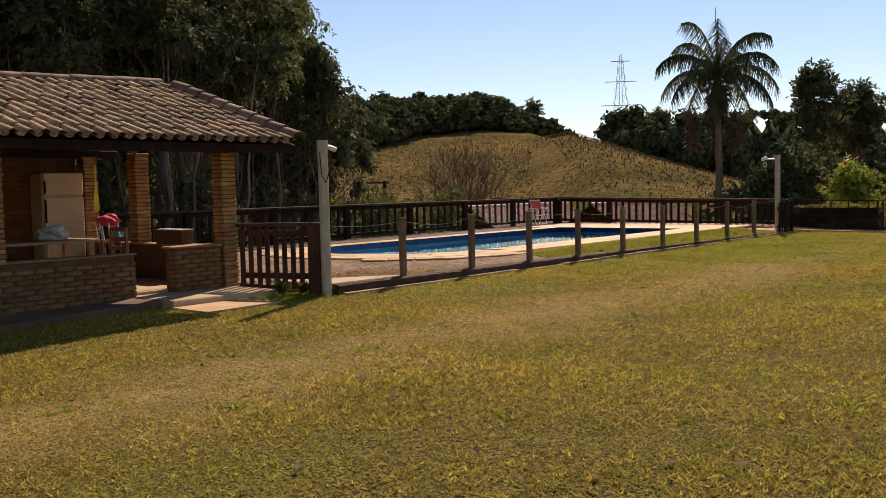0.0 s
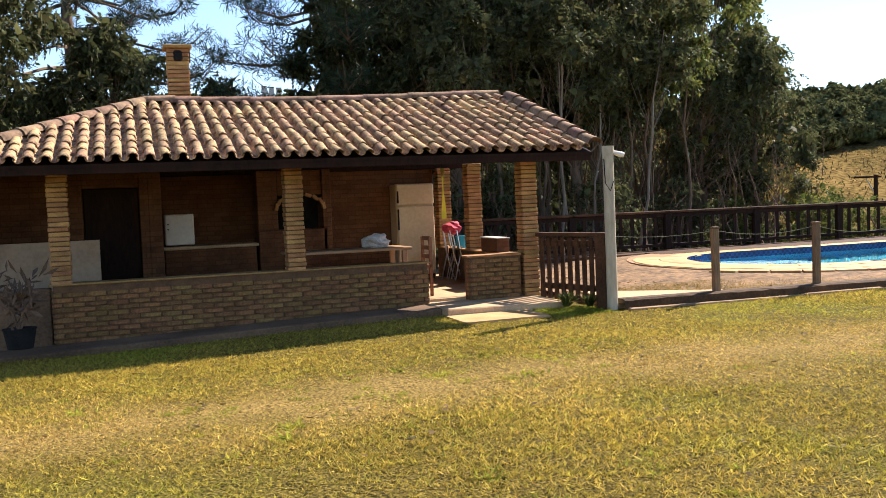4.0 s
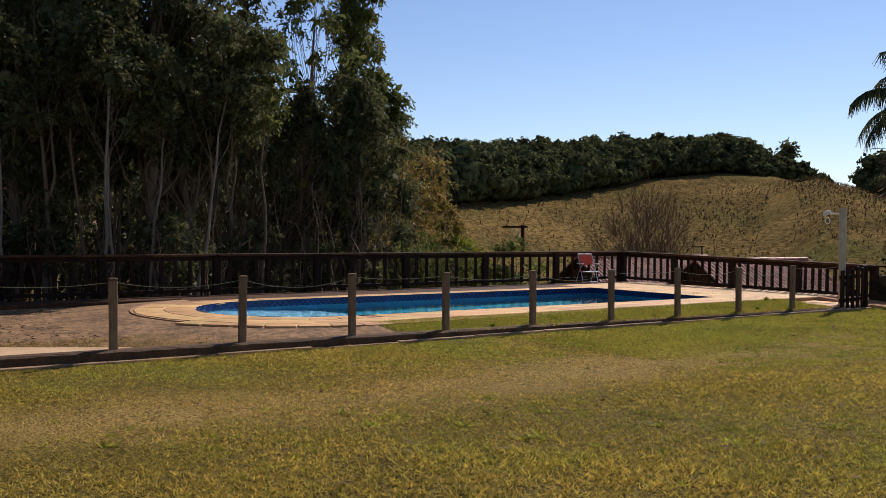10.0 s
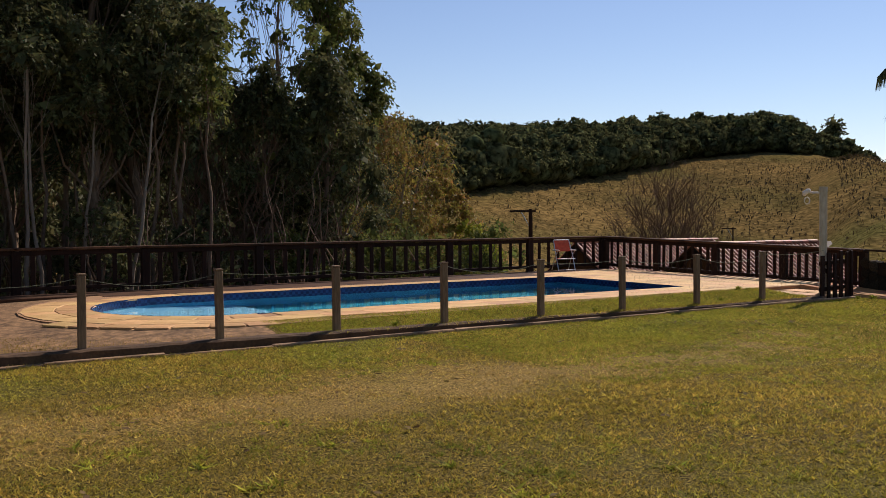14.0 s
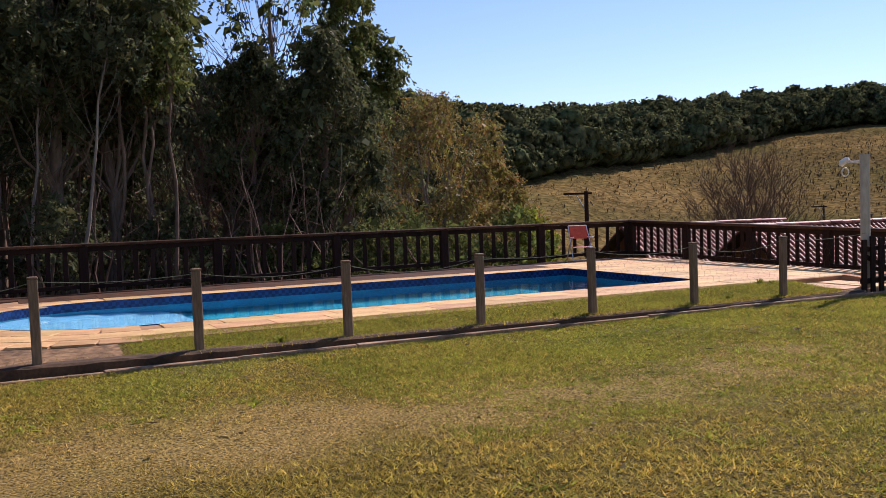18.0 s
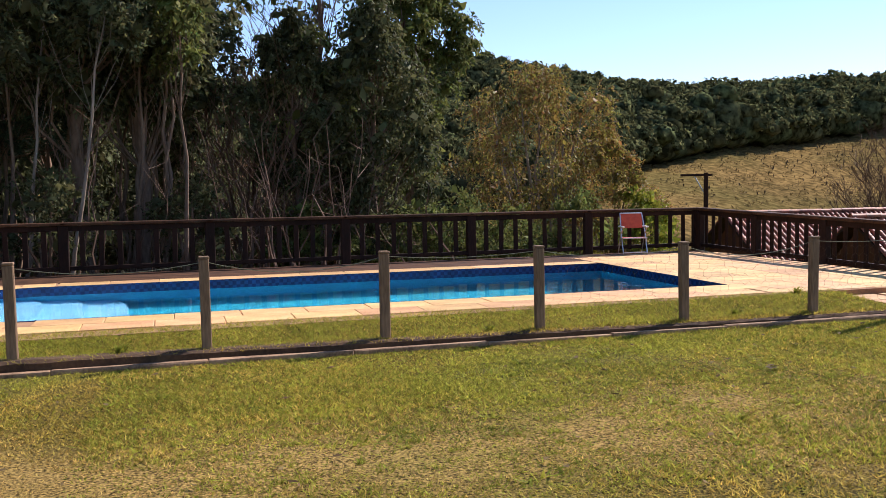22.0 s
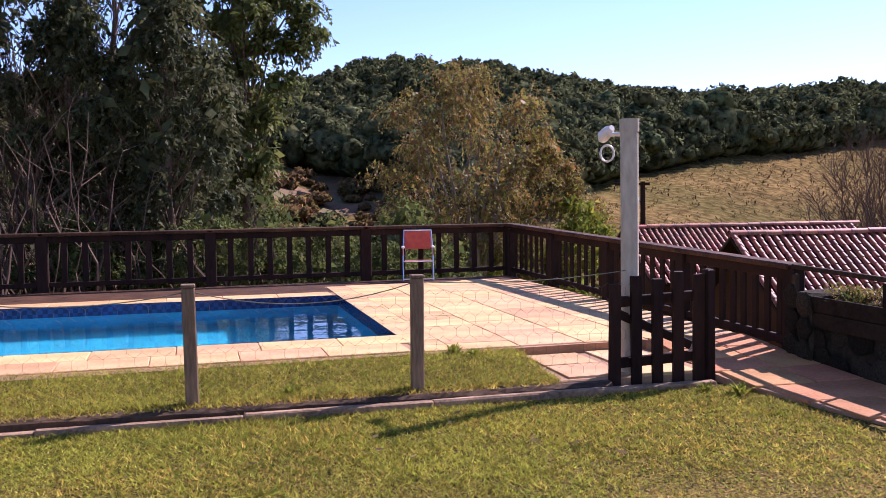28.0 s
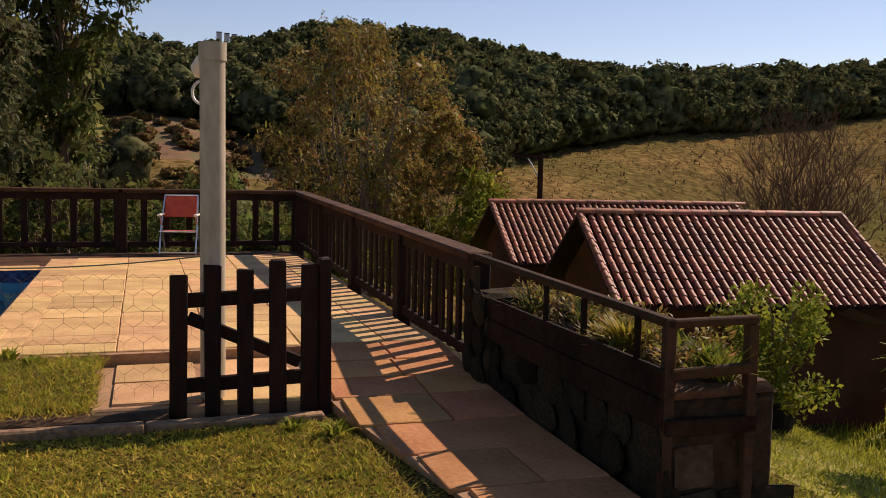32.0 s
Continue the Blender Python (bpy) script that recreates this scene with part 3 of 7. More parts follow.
part("ramp_bed", bm, M_GROUT, deck, "sunken slab by the gate", Matrix.Translation((-8, -4, 0)))


def slab_mesh(w, d, h=0.03, jit=0.012):
    bm = box(-w / 2, w / 2, -d / 2, d / 2, -h, 0, 0.006)
    for v in bm.verts:
        v.co.x += random.uniform(-jit, jit)
        v.co.y += random.uniform(-jit, jit)
    return mesh_of(bm, M_STONE, "slab")


def slab(me, x, y, z, rz):
    put("slab", me, deck, pose(x - 8, y - 4, z, random.uniform(-0.25, 0.25), random.uniform(-0.25, 0.25), rz))


# right terrace
S_A = [slab_mesh(0.594, d, jit=0.003) for d in (0.3, 0.4, 0.5, 0.6, 0.8)]
S_D = (0.3, 0.4, 0.5, 0.6, 0.8)
for c, x in enumerate((13.085 + 0.3 * 0.5, 13.68, 14.28, 14.88, 15.48, 15.94)):
    y = 1.12
    while y < 7.1:
        k = random.randrange(5)
        while S_D[k] > 7.26 - y and k > 0:
            k -= 1
        wd = (0.298 if c == 0 else 0.318 if c == 5 else 0.594) / 0.594
        put("slab", S_A[k], deck, pose(x - 8, y + S_D[k] / 2 - 4, DECK_Z - random.uniform(0, 0.003), random.uniform(-0.15, 0.15), random.uniform(-0.15, 0.15), random.choice((0, 180))) @ Matrix.Diagonal((wd, 1, 1, 1)))
        y += S_D[k] + 0.006
# straight copings
S_B = [slab_mesh(0.708, 0.474, jit=0.004) for k in range(4)]
for x in np.arange(4.8, 12.9, 0.715):
    for y in (1.37, 1.85):
        slab(random.choice(S_B), x + (0.2 if y > 1.5 else 0), y, DECK_Z, 0)
    slab(random.choice(S_B), x, 6.15, DECK_Z, 0)
# round end
S_C = [slab_mesh(0.44, 0.5) for k in range(3)]
for k in range(15):
    a = math.pi / 2 + math.pi * (k + 0.5) / 15
    for rr in (2.15, 2.66) if a > 2.5 else (2.15,):
        me = S_C[k % 3] if rr < 2.4 else S_B[k % 4]
        slab(me, 4.4 + rr * math.cos(a), 4.0 + rr * math.sin(a), DECK_Z - (0.003 if k % 2 else 0), math.degrees(a) - 90)
for k in range(7):
    a = math.radians(212 + 8.6 * k)
    slab(S_C[k % 3], 4.4 + 2.98 * math.cos(a), 4.0 + 3.04 * math.sin(a), DECK_Z - 0.006, math.degrees(a) - 90)
for x in (14.22, 14.8):
    for y in (0.25, 0.77):
        put("slab", S_A[int(x * 10 + y) % 5], deck, pose(x - 8, y - 4, -0.045) @ Matrix.Diagonal((0.8, 1, 1, 1)))

# kerb along the lawn, and the dark bank behind it
curb = empty("kerb", (6, -0.24, -0.15), "low weathered concrete kerb along the lawn", "kerb", kind="structure")
xs = np.arange(-1.45, 15.1, 1.3)
for k, x in enumerate(xs):
    x1 = min(x + 1.3, 15.1)
    dy = 0.08 * max(0.0, min((x + 0.6 - 12.8) / 2.0, 1.0))
    o = 0.012 * math.sin(x * 1.7)
    zt = 0.034 + 0.018 * min(max((x - 3) / 4, 0), 1) + random.uniform(-0.01, 0.008)
    put("kerb_stone", mesh_of(box(x - 6 + 0.002, x1 - 6 - 0.002, -0.065 + o + dy, 0.02 + o + dy, -0.15, zt, 0.008, jit=0.005), M_CURB, "kerb_stone"), curb)
bm = bmesh.new()
rows = []
for x in np.arange(-1.45, 14.3, 0.12):
    zt = float(np.interp(x, (-1.5, 0, 6, 13), (-0.005, -0.01, -0.035, -0.075)))
    j = [random.uniform(-0.012, 0.012) for k in range(4)]
    rows.append([bm.verts.new(p) for p in ((x, -0.17, -0.3), (x, -0.165 + j[0], zt - 0.02 + j[1] * 0.5), (x, -0.12 + j[2], zt + j[3] * 0.5), (x, 0.06, zt - 0.002), (x, 0.06, -0.3))])
for r0, r1 in zip(rows, rows[1:]):
    for k in range(4):
        bm.faces.new((r0[k + 1], r0[k], r1[k], r1[k + 1]))
bmesh.ops.recalc_face_normals(bm, faces=bm.faces)
tagged(new("soil_bank", mesh_of(bm, M_EARTH)), "dark soil edge at the foot of the posts", "ground", kind="structure")


def strip_z(y):
    """The grassed strip rises from the kerb to the coping."""
    return -0.05 + 0.058 * sstep(np.asarray(y, float), 0.1, 0.9)


bm = bmesh.new()
rows = []
for y in np.linspace(0.0, 1.13, 9):
    rows.append([bm.verts.new((x, y, float(strip_z(y)))) for x in (3.98, 9.0, 13.86)])
rows.insert(0, [bm.verts.new((x, 0.0, -0.3)) for x in (3.98, 9.0, 13.86)])
for r0, r1 in zip(rows, rows[1:]):
    for k in range(2):
        bm.faces.new((r0[k], r0[k + 1], r1[k + 1], r1[k]))
bm.faces.new([r[2] for r in rows] + [bm.verts.new((13.86, 1.13, -0.3))])
strip = tagged(new("planting_strip", mesh_of(bm, M_LAWN)), "grassed strip between kerb and pool coping", "ground", kind="structure")
bm = bmesh.new()
rows = []
for y in list(np.linspace(-0.1, 1.5, 5)) + list(np.linspace(1.6, 6.4, 20)) + [6.56, 7.3]:
    xr = 4.0 if y < 1.45 or y > 6.55 else 4.4 - math.sqrt(2.55 ** 2 - (y - 4) ** 2)
    row = []
    for k in range(7):
        x = -1.45 + (xr + 1.45) * k / 6
        # the earth rises to the coping's edge
        near = max(0.0, 1 - max(math.hypot((x - 4.4) / 2.95, (y - 4) / 3.25) - 1.0, 0) / 0.5)
        row.append(bm.verts.new((x, y, -0.075 + 0.08 * near * min(max(y / 0.5, 0), 1) + 0.006 * math.sin(3 * y + 2 * k))))
    rows.append(row)
for r0, r1 in zip(rows, rows[1:]):
    for k in range(6):
        bm.faces.new((r0[k], r0[k + 1], r1[k + 1], r1[k]))
tagged(new("dirt_yard", mesh_of(bm, M_DIRT)), "bare brown earth beside the pool's round end", "ground", kind="structure")
bm = box(-1.45, 0.3, 0.03, 1.05, -0.3, -0.018, 0.01, jit=0.02)
for v in bm.verts:
    if v.co.x > -0.5 and v.co.y > 0.5:
        v.co.y = 0.3
tagged(new("deck_apron", mesh_of(bm, M_CONC)), "pale concrete apron between lawn and earth", "paving", kind="structure")


# ---- rope posts ----
def post(x, y, z0, z1, lean):
    e = empty("rope_post", (x, y, z0), "weathered grey wooden post with rope at its top", "post", "posts along the lawn", rz=random.uniform(-3, 3))
    bm = box(-0.045, 0.045, -0.04, 0.04, -0.15, z1 - z0 - 0.015, 0.008)
    for v in bm.verts:
        v.co.x += lean * max(v.co.z, 0)
    part("shaft", bm, M_POST, e)
    bm = box(-0.049 + lean * (z1 - z0), 0.049 + lean * (z1 - z0), -0.044, 0.044, z1 - z0 - 0.015, z1 - z0 + 0.01, 0.006)
    part("cap", bm, M_POST, e, "worn flat cap")
    return e


PX = [0.0, 1.594, 3.178, 4.722, 6.351, 8.011, 9.597, 11.221, 12.8]
PZ = [-0.0, 0.0, 0.0, -0.015, -0.027, -0.03, -0.043, -0.053, -0.078]
PT = [0.82, 0.812, 0.81, 0.797, 0.79, 0.778, 0.776, 0.76, 0.767]
for k in range(9):
    post(PX[k], 0.0, PZ[k] - 0.05, PT[k], random.uniform(-0.012, 0.012))


def sag(a, b, drop, n=10):
    a, b = Vector(a), Vector(b)
    return [a.lerp(b, k / n) - Vector((0, 0, drop * 4 * (k / n) * (1 - k / n))) for k in range(n + 1)]


ends = [(-1.5, 0.0, 0.78)] + [(PX[k], -0.0, PT[k] - 0.04) for k in range(9)] + [(14.45, 0.0, 0.75)]
for k in range(10):
    r = tagged(new("rope", mesh_of(tube(sag(ends[k], ends[k + 1], 0.04 + 0.04 * (k % 3)), 0.0038, 5), M_ROPE)), "thin greenish rope sagging between posts", "rope", "ropes along the lawn")

# chicken wire below the rope
bm = bmesh.new()
hexw = 0.1
for x in np.arange(9.6, 14.4, hexw):
    for r, z in enumerate(np.arange(-0.02, 0.66, 0.085)):
        o = hexw / 2 if r % 2 else 0
        p = [(x + o, 0.0, z), (x + o, 0.0, z + 0.05), (x + o + hexw / 2, 0.0, z + 0.085), (x + o - hexw / 2, 0, z + 0.085)]
        for a, b in ((0, 1), (1, 2), (1, 3)):
            tube((p[a], p[b]), 0.0008, 3, bm, False)
tagged(new("wire_netting", mesh_of(bm, M_WIRE)), "thin hexagonal wire netting between the posts", "netting", kind="stuff")


# ---- poles ----
def pole(x, y, z0, z1, r, lean=0.0):
    e = empty("lamp_pole", (x, y, z0), "round off-white painted pole beside the gate", "pole", "painted poles")
    part("shaft", tube([(lean * z, 0, z) for z in np.linspace(-0.2, z1 - z0 - 0.09, 5)], r, 24), M_PVC, e, smooth=True)
    part("collar", tube([(lean * (z1 - z0), 0, z1 - z0 - 0.1), (lean * (z1 - z0), 0, z1 - z0)], r * 1.09, 24), M_PVC, e, "pole cap", smooth=True)
    return e


pl1 = pole(-1.56, -0.05, -0.15, 1.91, 0.068)
part("camera_body", tube([(0.06, -0.02, 1.98), (0.16, -0.03, 1.95), (0.2, -0.04, 1.94)], [0.025, 0.035, 0.03], 10), M_WHITE, pl1, "small white fitting")
part("cable", tube([(-0.07, -0.02, 1.9), (-0.075, -0.05, 1.6), (-0.02, -0.075, 1.5), (0.03, -0.07, 1.62)], 0.006, 5), M_DARK, pl1, "dark cable loop")
pl2 = pole(14.52, 0.07, -0.2, 1.91, 0.069)
part("bracket", tube([(0, 0.06, 2.0), (-0.02, 0.3, 2.01)], 0.018, 8), M_WHITE, pl2, "white bracket")
part("floodlight", tube([(-0.02, 0.27, 2.06), (-0.03, 0.31, 2.04), (-0.05, 0.37, 2.0), (-0.05, 0.39, 1.96)], [0.025, 0.045, 0.05, 0.03], 12), M_WHITE, pl2, "white lamp housing")
part("ring", tube([(-0.04 + 0.05 * math.sin(a), 0.32 - 0.02 * math.sin(a), 1.86 + 0.065 * math.cos(a)) for a in np.linspace(0, math.tau, 17)], 0.009, 6), M_WHITE, pl2, "white cable ring")


# ---- wooden fences ----
def rail_fence(name, a, b, z0a, z0b, ha, hb, bays, per, label, per_last=0):
    """A railing from a to b: posts, balusters, top board, upper and lower rail."""
    a, b = Vector((*a, 0)), Vector((*b, 0))
    e = empty(name, (a.x, a.y, z0a), label, "fence")
    e["group"] = "wooden railings"
    d = (b - a)
    L = d.length
    ux = d.normalized()
    rz = math.atan2(ux.y, ux.x)

    def at(s, f):
        f0 = z0a + (z0b - z0a) * s / L - z0a
        h = ha + (hb - ha) * s / L
        return Vector((ux.x * s, ux.y * s, f0 + h * f))

    hgt = (ha + hb) / 2
    pm = mesh_of(box(-0.085, 0.085, -0.06, 0.06, -0.25, hgt - 0.05, 0.012), M_WOOD, "post")
    bmsh = [mesh_of(box(-0.042, 0.042, -0.012, 0.012, 0.05, hgt - 0.1, 0.004, jit=0.003), M_WOOD, "baluster") for k in range(3)]
    R = Matrix.Rotation(rz, 4, "Z")
    for k in range(bays + 1):
        s = L * k / bays
        put("post", pm, e, Matrix.Translation(at(s, 0)) @ R)
        if k < bays:
            n_b = per_last if per_last and k == bays - 1 else per
            for i in range(1, n_b + 1):
                ss = s + L / bays * i / (n_b + 1)
                put("baluster", bmsh[(i + k) % 3], e, Matrix.Translation(at(ss, 0)) @ R @ Matrix.Rotation(random.uniform(-0.05, 0.05), 4, "Z") @ Matrix.Rotation(random.uniform(-0.015, 0.015), 4, "Y"))
    for k in range(bays):
        s0, s1 = L * k / bays, L * (k + 1) / bays
        up = Vector((0, 0, 1))
        part("handrail", beam(at(s0 - 0.04, 1) - up * 0.025, at(s1 + 0.035, 1) - up * 0.025, 0.17, 0.05, 0.01), M_RAIL, e, "broad top board")
        part("upper_rail", beam(at(s0, 1) - up * 0.1, at(s1, 1) - up * 0.1, 0.05, 0.09), M_WOOD, e)
        part("lower_rail", beam(at(s0, 0) + up * 0.1, at(s1, 0) + up * 0.1, 0.05, 0.07), M_WOOD, e)
    return e


rail_fence("back_railing", (-5.2, 8.16), (16.25, 8.16), 0.0, 0.02, 0.9, 0.84, 9, 7, "dark stained wooden railing behind the pool")
rail_fence("side_railing", (16.25, 8.02), (16.2, 0.4), 0.02, -0.05, 0.84, 0.77, 4, 7, "dark stained wooden railing along the terrace side", 9)

# ---- gate by the path ----
gate = empty("picket_gate", (14.33, -0.06, -0.15), "rough dark wooden picket gate with a diagonal brace", "gate")
gw = 0.71
for k in range(5):
    x = gw * k / 4
    h = 0.79 + 0.035 * (k % 2) + 0.012 * k
    part("picket", box(x - 0.045, x + 0.045, -0.018, 0.018, 0.0 - 0.02 * (k % 2), h + 0.02, 0.006, jit=0.006), M_WOOD, gate)
for z in (0.19, 0.66):
    part("cross_rail", beam((-0.03, 0.035, z), (gw + 0.03, 0.035, z + 0.03), 0.035, 0.08), M_WOOD, gate)
part("brace", beam((0.05, 0.035, 0.57), (gw - 0.05, 0.035, 0.3), 0.03, 0.07), M_WOOD, gate)
part("hinge_post", box(gw + 0.045, gw + 0.115, -0.05, 0.05, -0.1, 0.89, 0.01, jit=0.006), M_WOOD, gate)

# gate panel beside the kiosk
ga = empty("side_gate", (-1.92, 1.3, -0.1), "dark wooden slatted gate beside the brick kiosk", "gate", rz=math.degrees(math.atan2(-1.2, 0.38)))
gl = 1.22
for k in range(9):
    x = 0.04 + gl * k / 9
    part("slat", box(x - 0.035, x + 0.035, -0.015, 0.015, 0.03, 0.86, 0.006, jit=0.004), M_RAIL, ga)
part("top_rail", beam((-0.03, 0, 0.9), (gl, 0, 0.9), 0.12, 0.05), M_RAIL, ga)
for z in (0.2, 0.78):
    part("cross_rail", beam((0, 0.03, z), (gl, 0.03, z), 0.03, 0.08), M_RAIL, ga)
part("end_post", box(gl - 0.08, gl + 0.1, -0.1, 0.1, -0.2, 0.93, 0.01), M_RAIL, ga)

# ---- path and planter by the gate ----
path = empty("pavement_path", (15.7, -1.0, -0.1), "orange sandstone path sloping from the terrace past the planter", "paving", kind="structure")
PM = Matrix.Translation((-15.7, 1.0, 0.1))


def path_z(y):
    """The path's fall from the terrace to the lawn."""
    return float(np.interp(y, (-5.0, -2.0, -0.3, 1.12), (-0.17, -0.115, -0.085, 0.03)))


def path_edges(y):
    """Left and right edge of the paving at y."""
    left = 15.17 if y > -0.1 else 15.17 + 0.17 * (-0.1 - y)
    return left, 16.17 if y > -2.0 else 16.17 + (-2.0 - y) * 1.6


bm = bmesh.new()
rows = []
for y in np.arange(1.12, -4.7, -0.2):
    l, r = path_edges(y)
    z = path_z(y) - 0.014
    rows.append([bm.verts.new(p) for p in ((l, y, z - 0.25), (l, y, z), (r, y, z), (r, y, z - 0.25))])
for r0, r1 in zip(rows, rows[1:]):
    for k in range(3):
        bm.faces.new((r0[k], r0[k + 1], r1[k + 1], r1[k]))
bmesh.ops.recalc_face_normals(bm, faces=bm.faces)
part("bed", bm, M_GROUT, path, "", PM)
y = 1.1
while y > -4.4:
    d = random.choice((0.36, 0.44, 0.5))
    l, r = path_edges(y - d / 2)
    cuts = [l + 0.01]
    while cuts[-1] < r - 0.3:
        cuts.append(min(cuts[-1] + random.uniform(0.35, 0.62), r - 0.01))
    if cuts[-1] < r - 0.02:
        cuts[-1] = r - 0.01
    for x0, x1 in zip(cuts, cuts[1:]):
        z0, z1 = path_z(y), path_z(y - d)
        tilt = math.degrees(math.atan2(z0 - z1, d))
        me = mesh_of(box(-(x1 - x0) / 2 + 0.006, (x1 - x0) / 2 - 0.006, -d / 2 + 0.006, d / 2 - 0.006, -0.03, 0, 0.005, jit=0.003), M_PATH, "slab")
        put("slab", me, path, PM @ pose((x0 + x1) / 2, y - d / 2, (z0 + z1) / 2 + random.uniform(0, 0.004), tilt, 0, 0))
    y -= d

planter = empty("stone_planter", (16.5, -0.8, -0.3), "long mossy stone planter with a wooden trough and handrail", "planter")
PO = Matrix.Translation((-16.5, 0.8, 0.3))
part("core", box(16.2, 16.72, -1.95, 0.3, -0.9, 0.34, 0.02), M_ROCK, planter, "dark stone base", PO)
rocks = []
for k in range(4):
    bm = bmesh.new()
    bmesh.ops.create_icosphere(bm, subdivisions=2, radius=1)
    for v in bm.verts:
        v.co *= 1 + 0.35 * noise.noise(v.co * 1.3 + Vector((k * 5, 0, 0)))
        v.co.x = max(min(v.co.x, 0.75), -0.75)
    rocks.append(mesh_of(bm, M_ROCK, "stone"))
for y in np.arange(-1.85, 0.3, 0.27):
    for z in np.arange(-0.25, 0.35, 0.2):
        put("stone", random.choice(rocks), planter, PO @ pose(16.19 + random.uniform(-0.02, 0.02), y + random.uniform(-0.06, 0.06), z + random.uniform(-0.04, 0.04), random.uniform(-30, 30), 0, random.uniform(-10, 10)) @ Matrix.Diagonal((0.018, 0.15, 0.11, 1)))
for k in range(7):
    x0, z0 = 16.24 + 0.2 * (k % 3), -0.45 + 0.2 * (k // 3)
    put("stone", mesh_of(box(x0, x0 + 0.185, -1.968, -1.94, z0, z0 + 0.185, 0.012, jit=0.012), M_ROCK, "stone"), planter, PO)
part("pillar", box(16.14, 16.6, 0.06, 0.4, -0.4, 0.5, 0.04, jit=0.03), M_ROCK, planter, "rough dark stone pillar", PO)
for k in range(8):
    put("stone", random.choice(rocks), planter, PO @ pose(16.12, 0.14 + 0.17 * (k % 2), -0.2 + 0.2 * (k // 2) + 0.05 * (k % 2), random.uniform(-30, 30), 0, 0) @ Matrix.Diagonal((0.03, 0.1, 0.11, 1)))
for z in (0.4, 0.27):
    part("trough_board", beam((16.165, 0.28, z + 0.01), (16.175, -1.95, z), 0.03, 0.125), M_PLANTERWOOD, planter, "", PO)
part("trough_board", beam((16.18, -1.965, 0.22), (16.6, -1.975, 0.22), 0.03, 0.07), M_PLANTERWOOD, planter, "", PO)
part("soil", box(16.2, 16.72, -1.94, 0.3, 0.33, 0.37, 0.02, jit=0.02), M_EARTH, planter, "dark soil", PO)
part("handrail", beam((16.16, 0.34, 0.7), (16.2, -1.95, 0.65), 0.05, 0.038), M_OLDRAIL, planter, "", PO)
part("handrail", beam((16.2, -1.95, 0.65), (16.59, -1.97, 0.66), 0.05, 0.034), M_OLDRAIL, planter, "", PO)
for x, y in ((16.2, -1.93), (16.57, -1.96), (16.15, 0.3)):
    part("rail_post", box(x - 0.024, x + 0.024, y - 0.024, y + 0.024, -0.8, 0.64, 0.005, jit=0.003), M_OLDRAIL, planter, "", PO)
for y in (-0.75, -1.2, -1.72):
    part("baluster", box(16.16, 16.185, y - 0.014, y + 0.014, 0.4, 0.65, 0.004), M_PLANTERWOOD, planter, "", PO)
for z in (0.44,):
    part("end_rail", beam((16.2, -1.96, z), (16.57, -1.98, z + 0.02), 0.03, 0.045), M_OLDRAIL, planter, "", PO)

# ---- brick kiosk ----
kiosk = empty("brick_kiosk", (-5, 3.2, -0.1), "open brick barbecue kiosk with a clay tile roof", "kiosk")
KO = Matrix.Translation((5, -3.2, 0.1))
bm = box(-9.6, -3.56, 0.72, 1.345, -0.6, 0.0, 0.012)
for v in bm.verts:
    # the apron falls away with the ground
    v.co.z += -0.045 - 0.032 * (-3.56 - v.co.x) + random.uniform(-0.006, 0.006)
tagged(new("pavement_apron", mesh_of(bm, M_APRON)), "stained concrete apron in front of the kiosk, darkened for shade under the eave", "paving", kind="structure")
tagged(new("pavement_threshold", mesh_of(box(-3.555, -1.95, 0.5, 1.5, -0.35, -0.045, 0.01, jit=0.006), M_CONC)), "worn concrete threshold of the kiosk opening", "paving", kind="structure")
tagged(new("pavement_entry", mesh_of(box(-3.6, -2.5, -0.25, 0.496, -0.35, -0.118, 0.012, jit=0.012), M_STONE)), "pale stone step in front of the kiosk opening", "paving", kind="structure")
part("floor_slab", box(-9.2, -1.97, 1.59, 5.5, -0.3, 0.0, 0.01), M_CONC, kiosk, "pale concrete floor", KO)
part("floor_slab", box(-3.52, -2.96, 1.505, 1.586, -0.3, -0.006, 0.004), M_CONC, kiosk, "floor edge in the opening", KO)

BL, BH, CH = 0.235, 0.05, 0.047
WALL_BRICKS = [mesh_of(box(-BL / 2, BL / 2, -0.058, 0.058, 0, BH, 0.006, jit=0.005), M_BRICKW, "brick") for k in range(5)]
HALF = mesh_of(box(-0.055, 0.055, -0.058, 0.058, 0, BH, 0.006, jit=0.003), M_BRICK, "brick")
STACK = [mesh_of(box(-0.115, 0.115, -0.115, 0.115, 0, CH, 0.006, jit=0.005), M_BRICK, "brick") for k in range(4)]


def brick_run(owner, om, x0, x1, y, z0, z1, along_x=True):
    """Courses of bricks with their outer face at y (or at x = y), as parts."""
    z, r = z0, 0
    while z + BH < z1 + 0.01:
        x = x0 + (0 if r % 2 else -BL / 2)
        while x < x1 - 0.03:
            a, b = max(x, x0), min(x + BL, x1)
            if b - a > 0.05:
                c = (a + b) / 2
                s = (b - a) / BL
                j = random.uniform(-0.006, 0.004)
                m = pose(c, y + j, z) if along_x else pose(y + j, c, z, 0, 0, 90)
                put("brick", random.choice(WALL_BRICKS), owner, om @ m @ Matrix.Diagonal((s * 0.985, 1, 1, 1)))
            x += BL + 0.012
        z += BH + 0.011
        r += 1


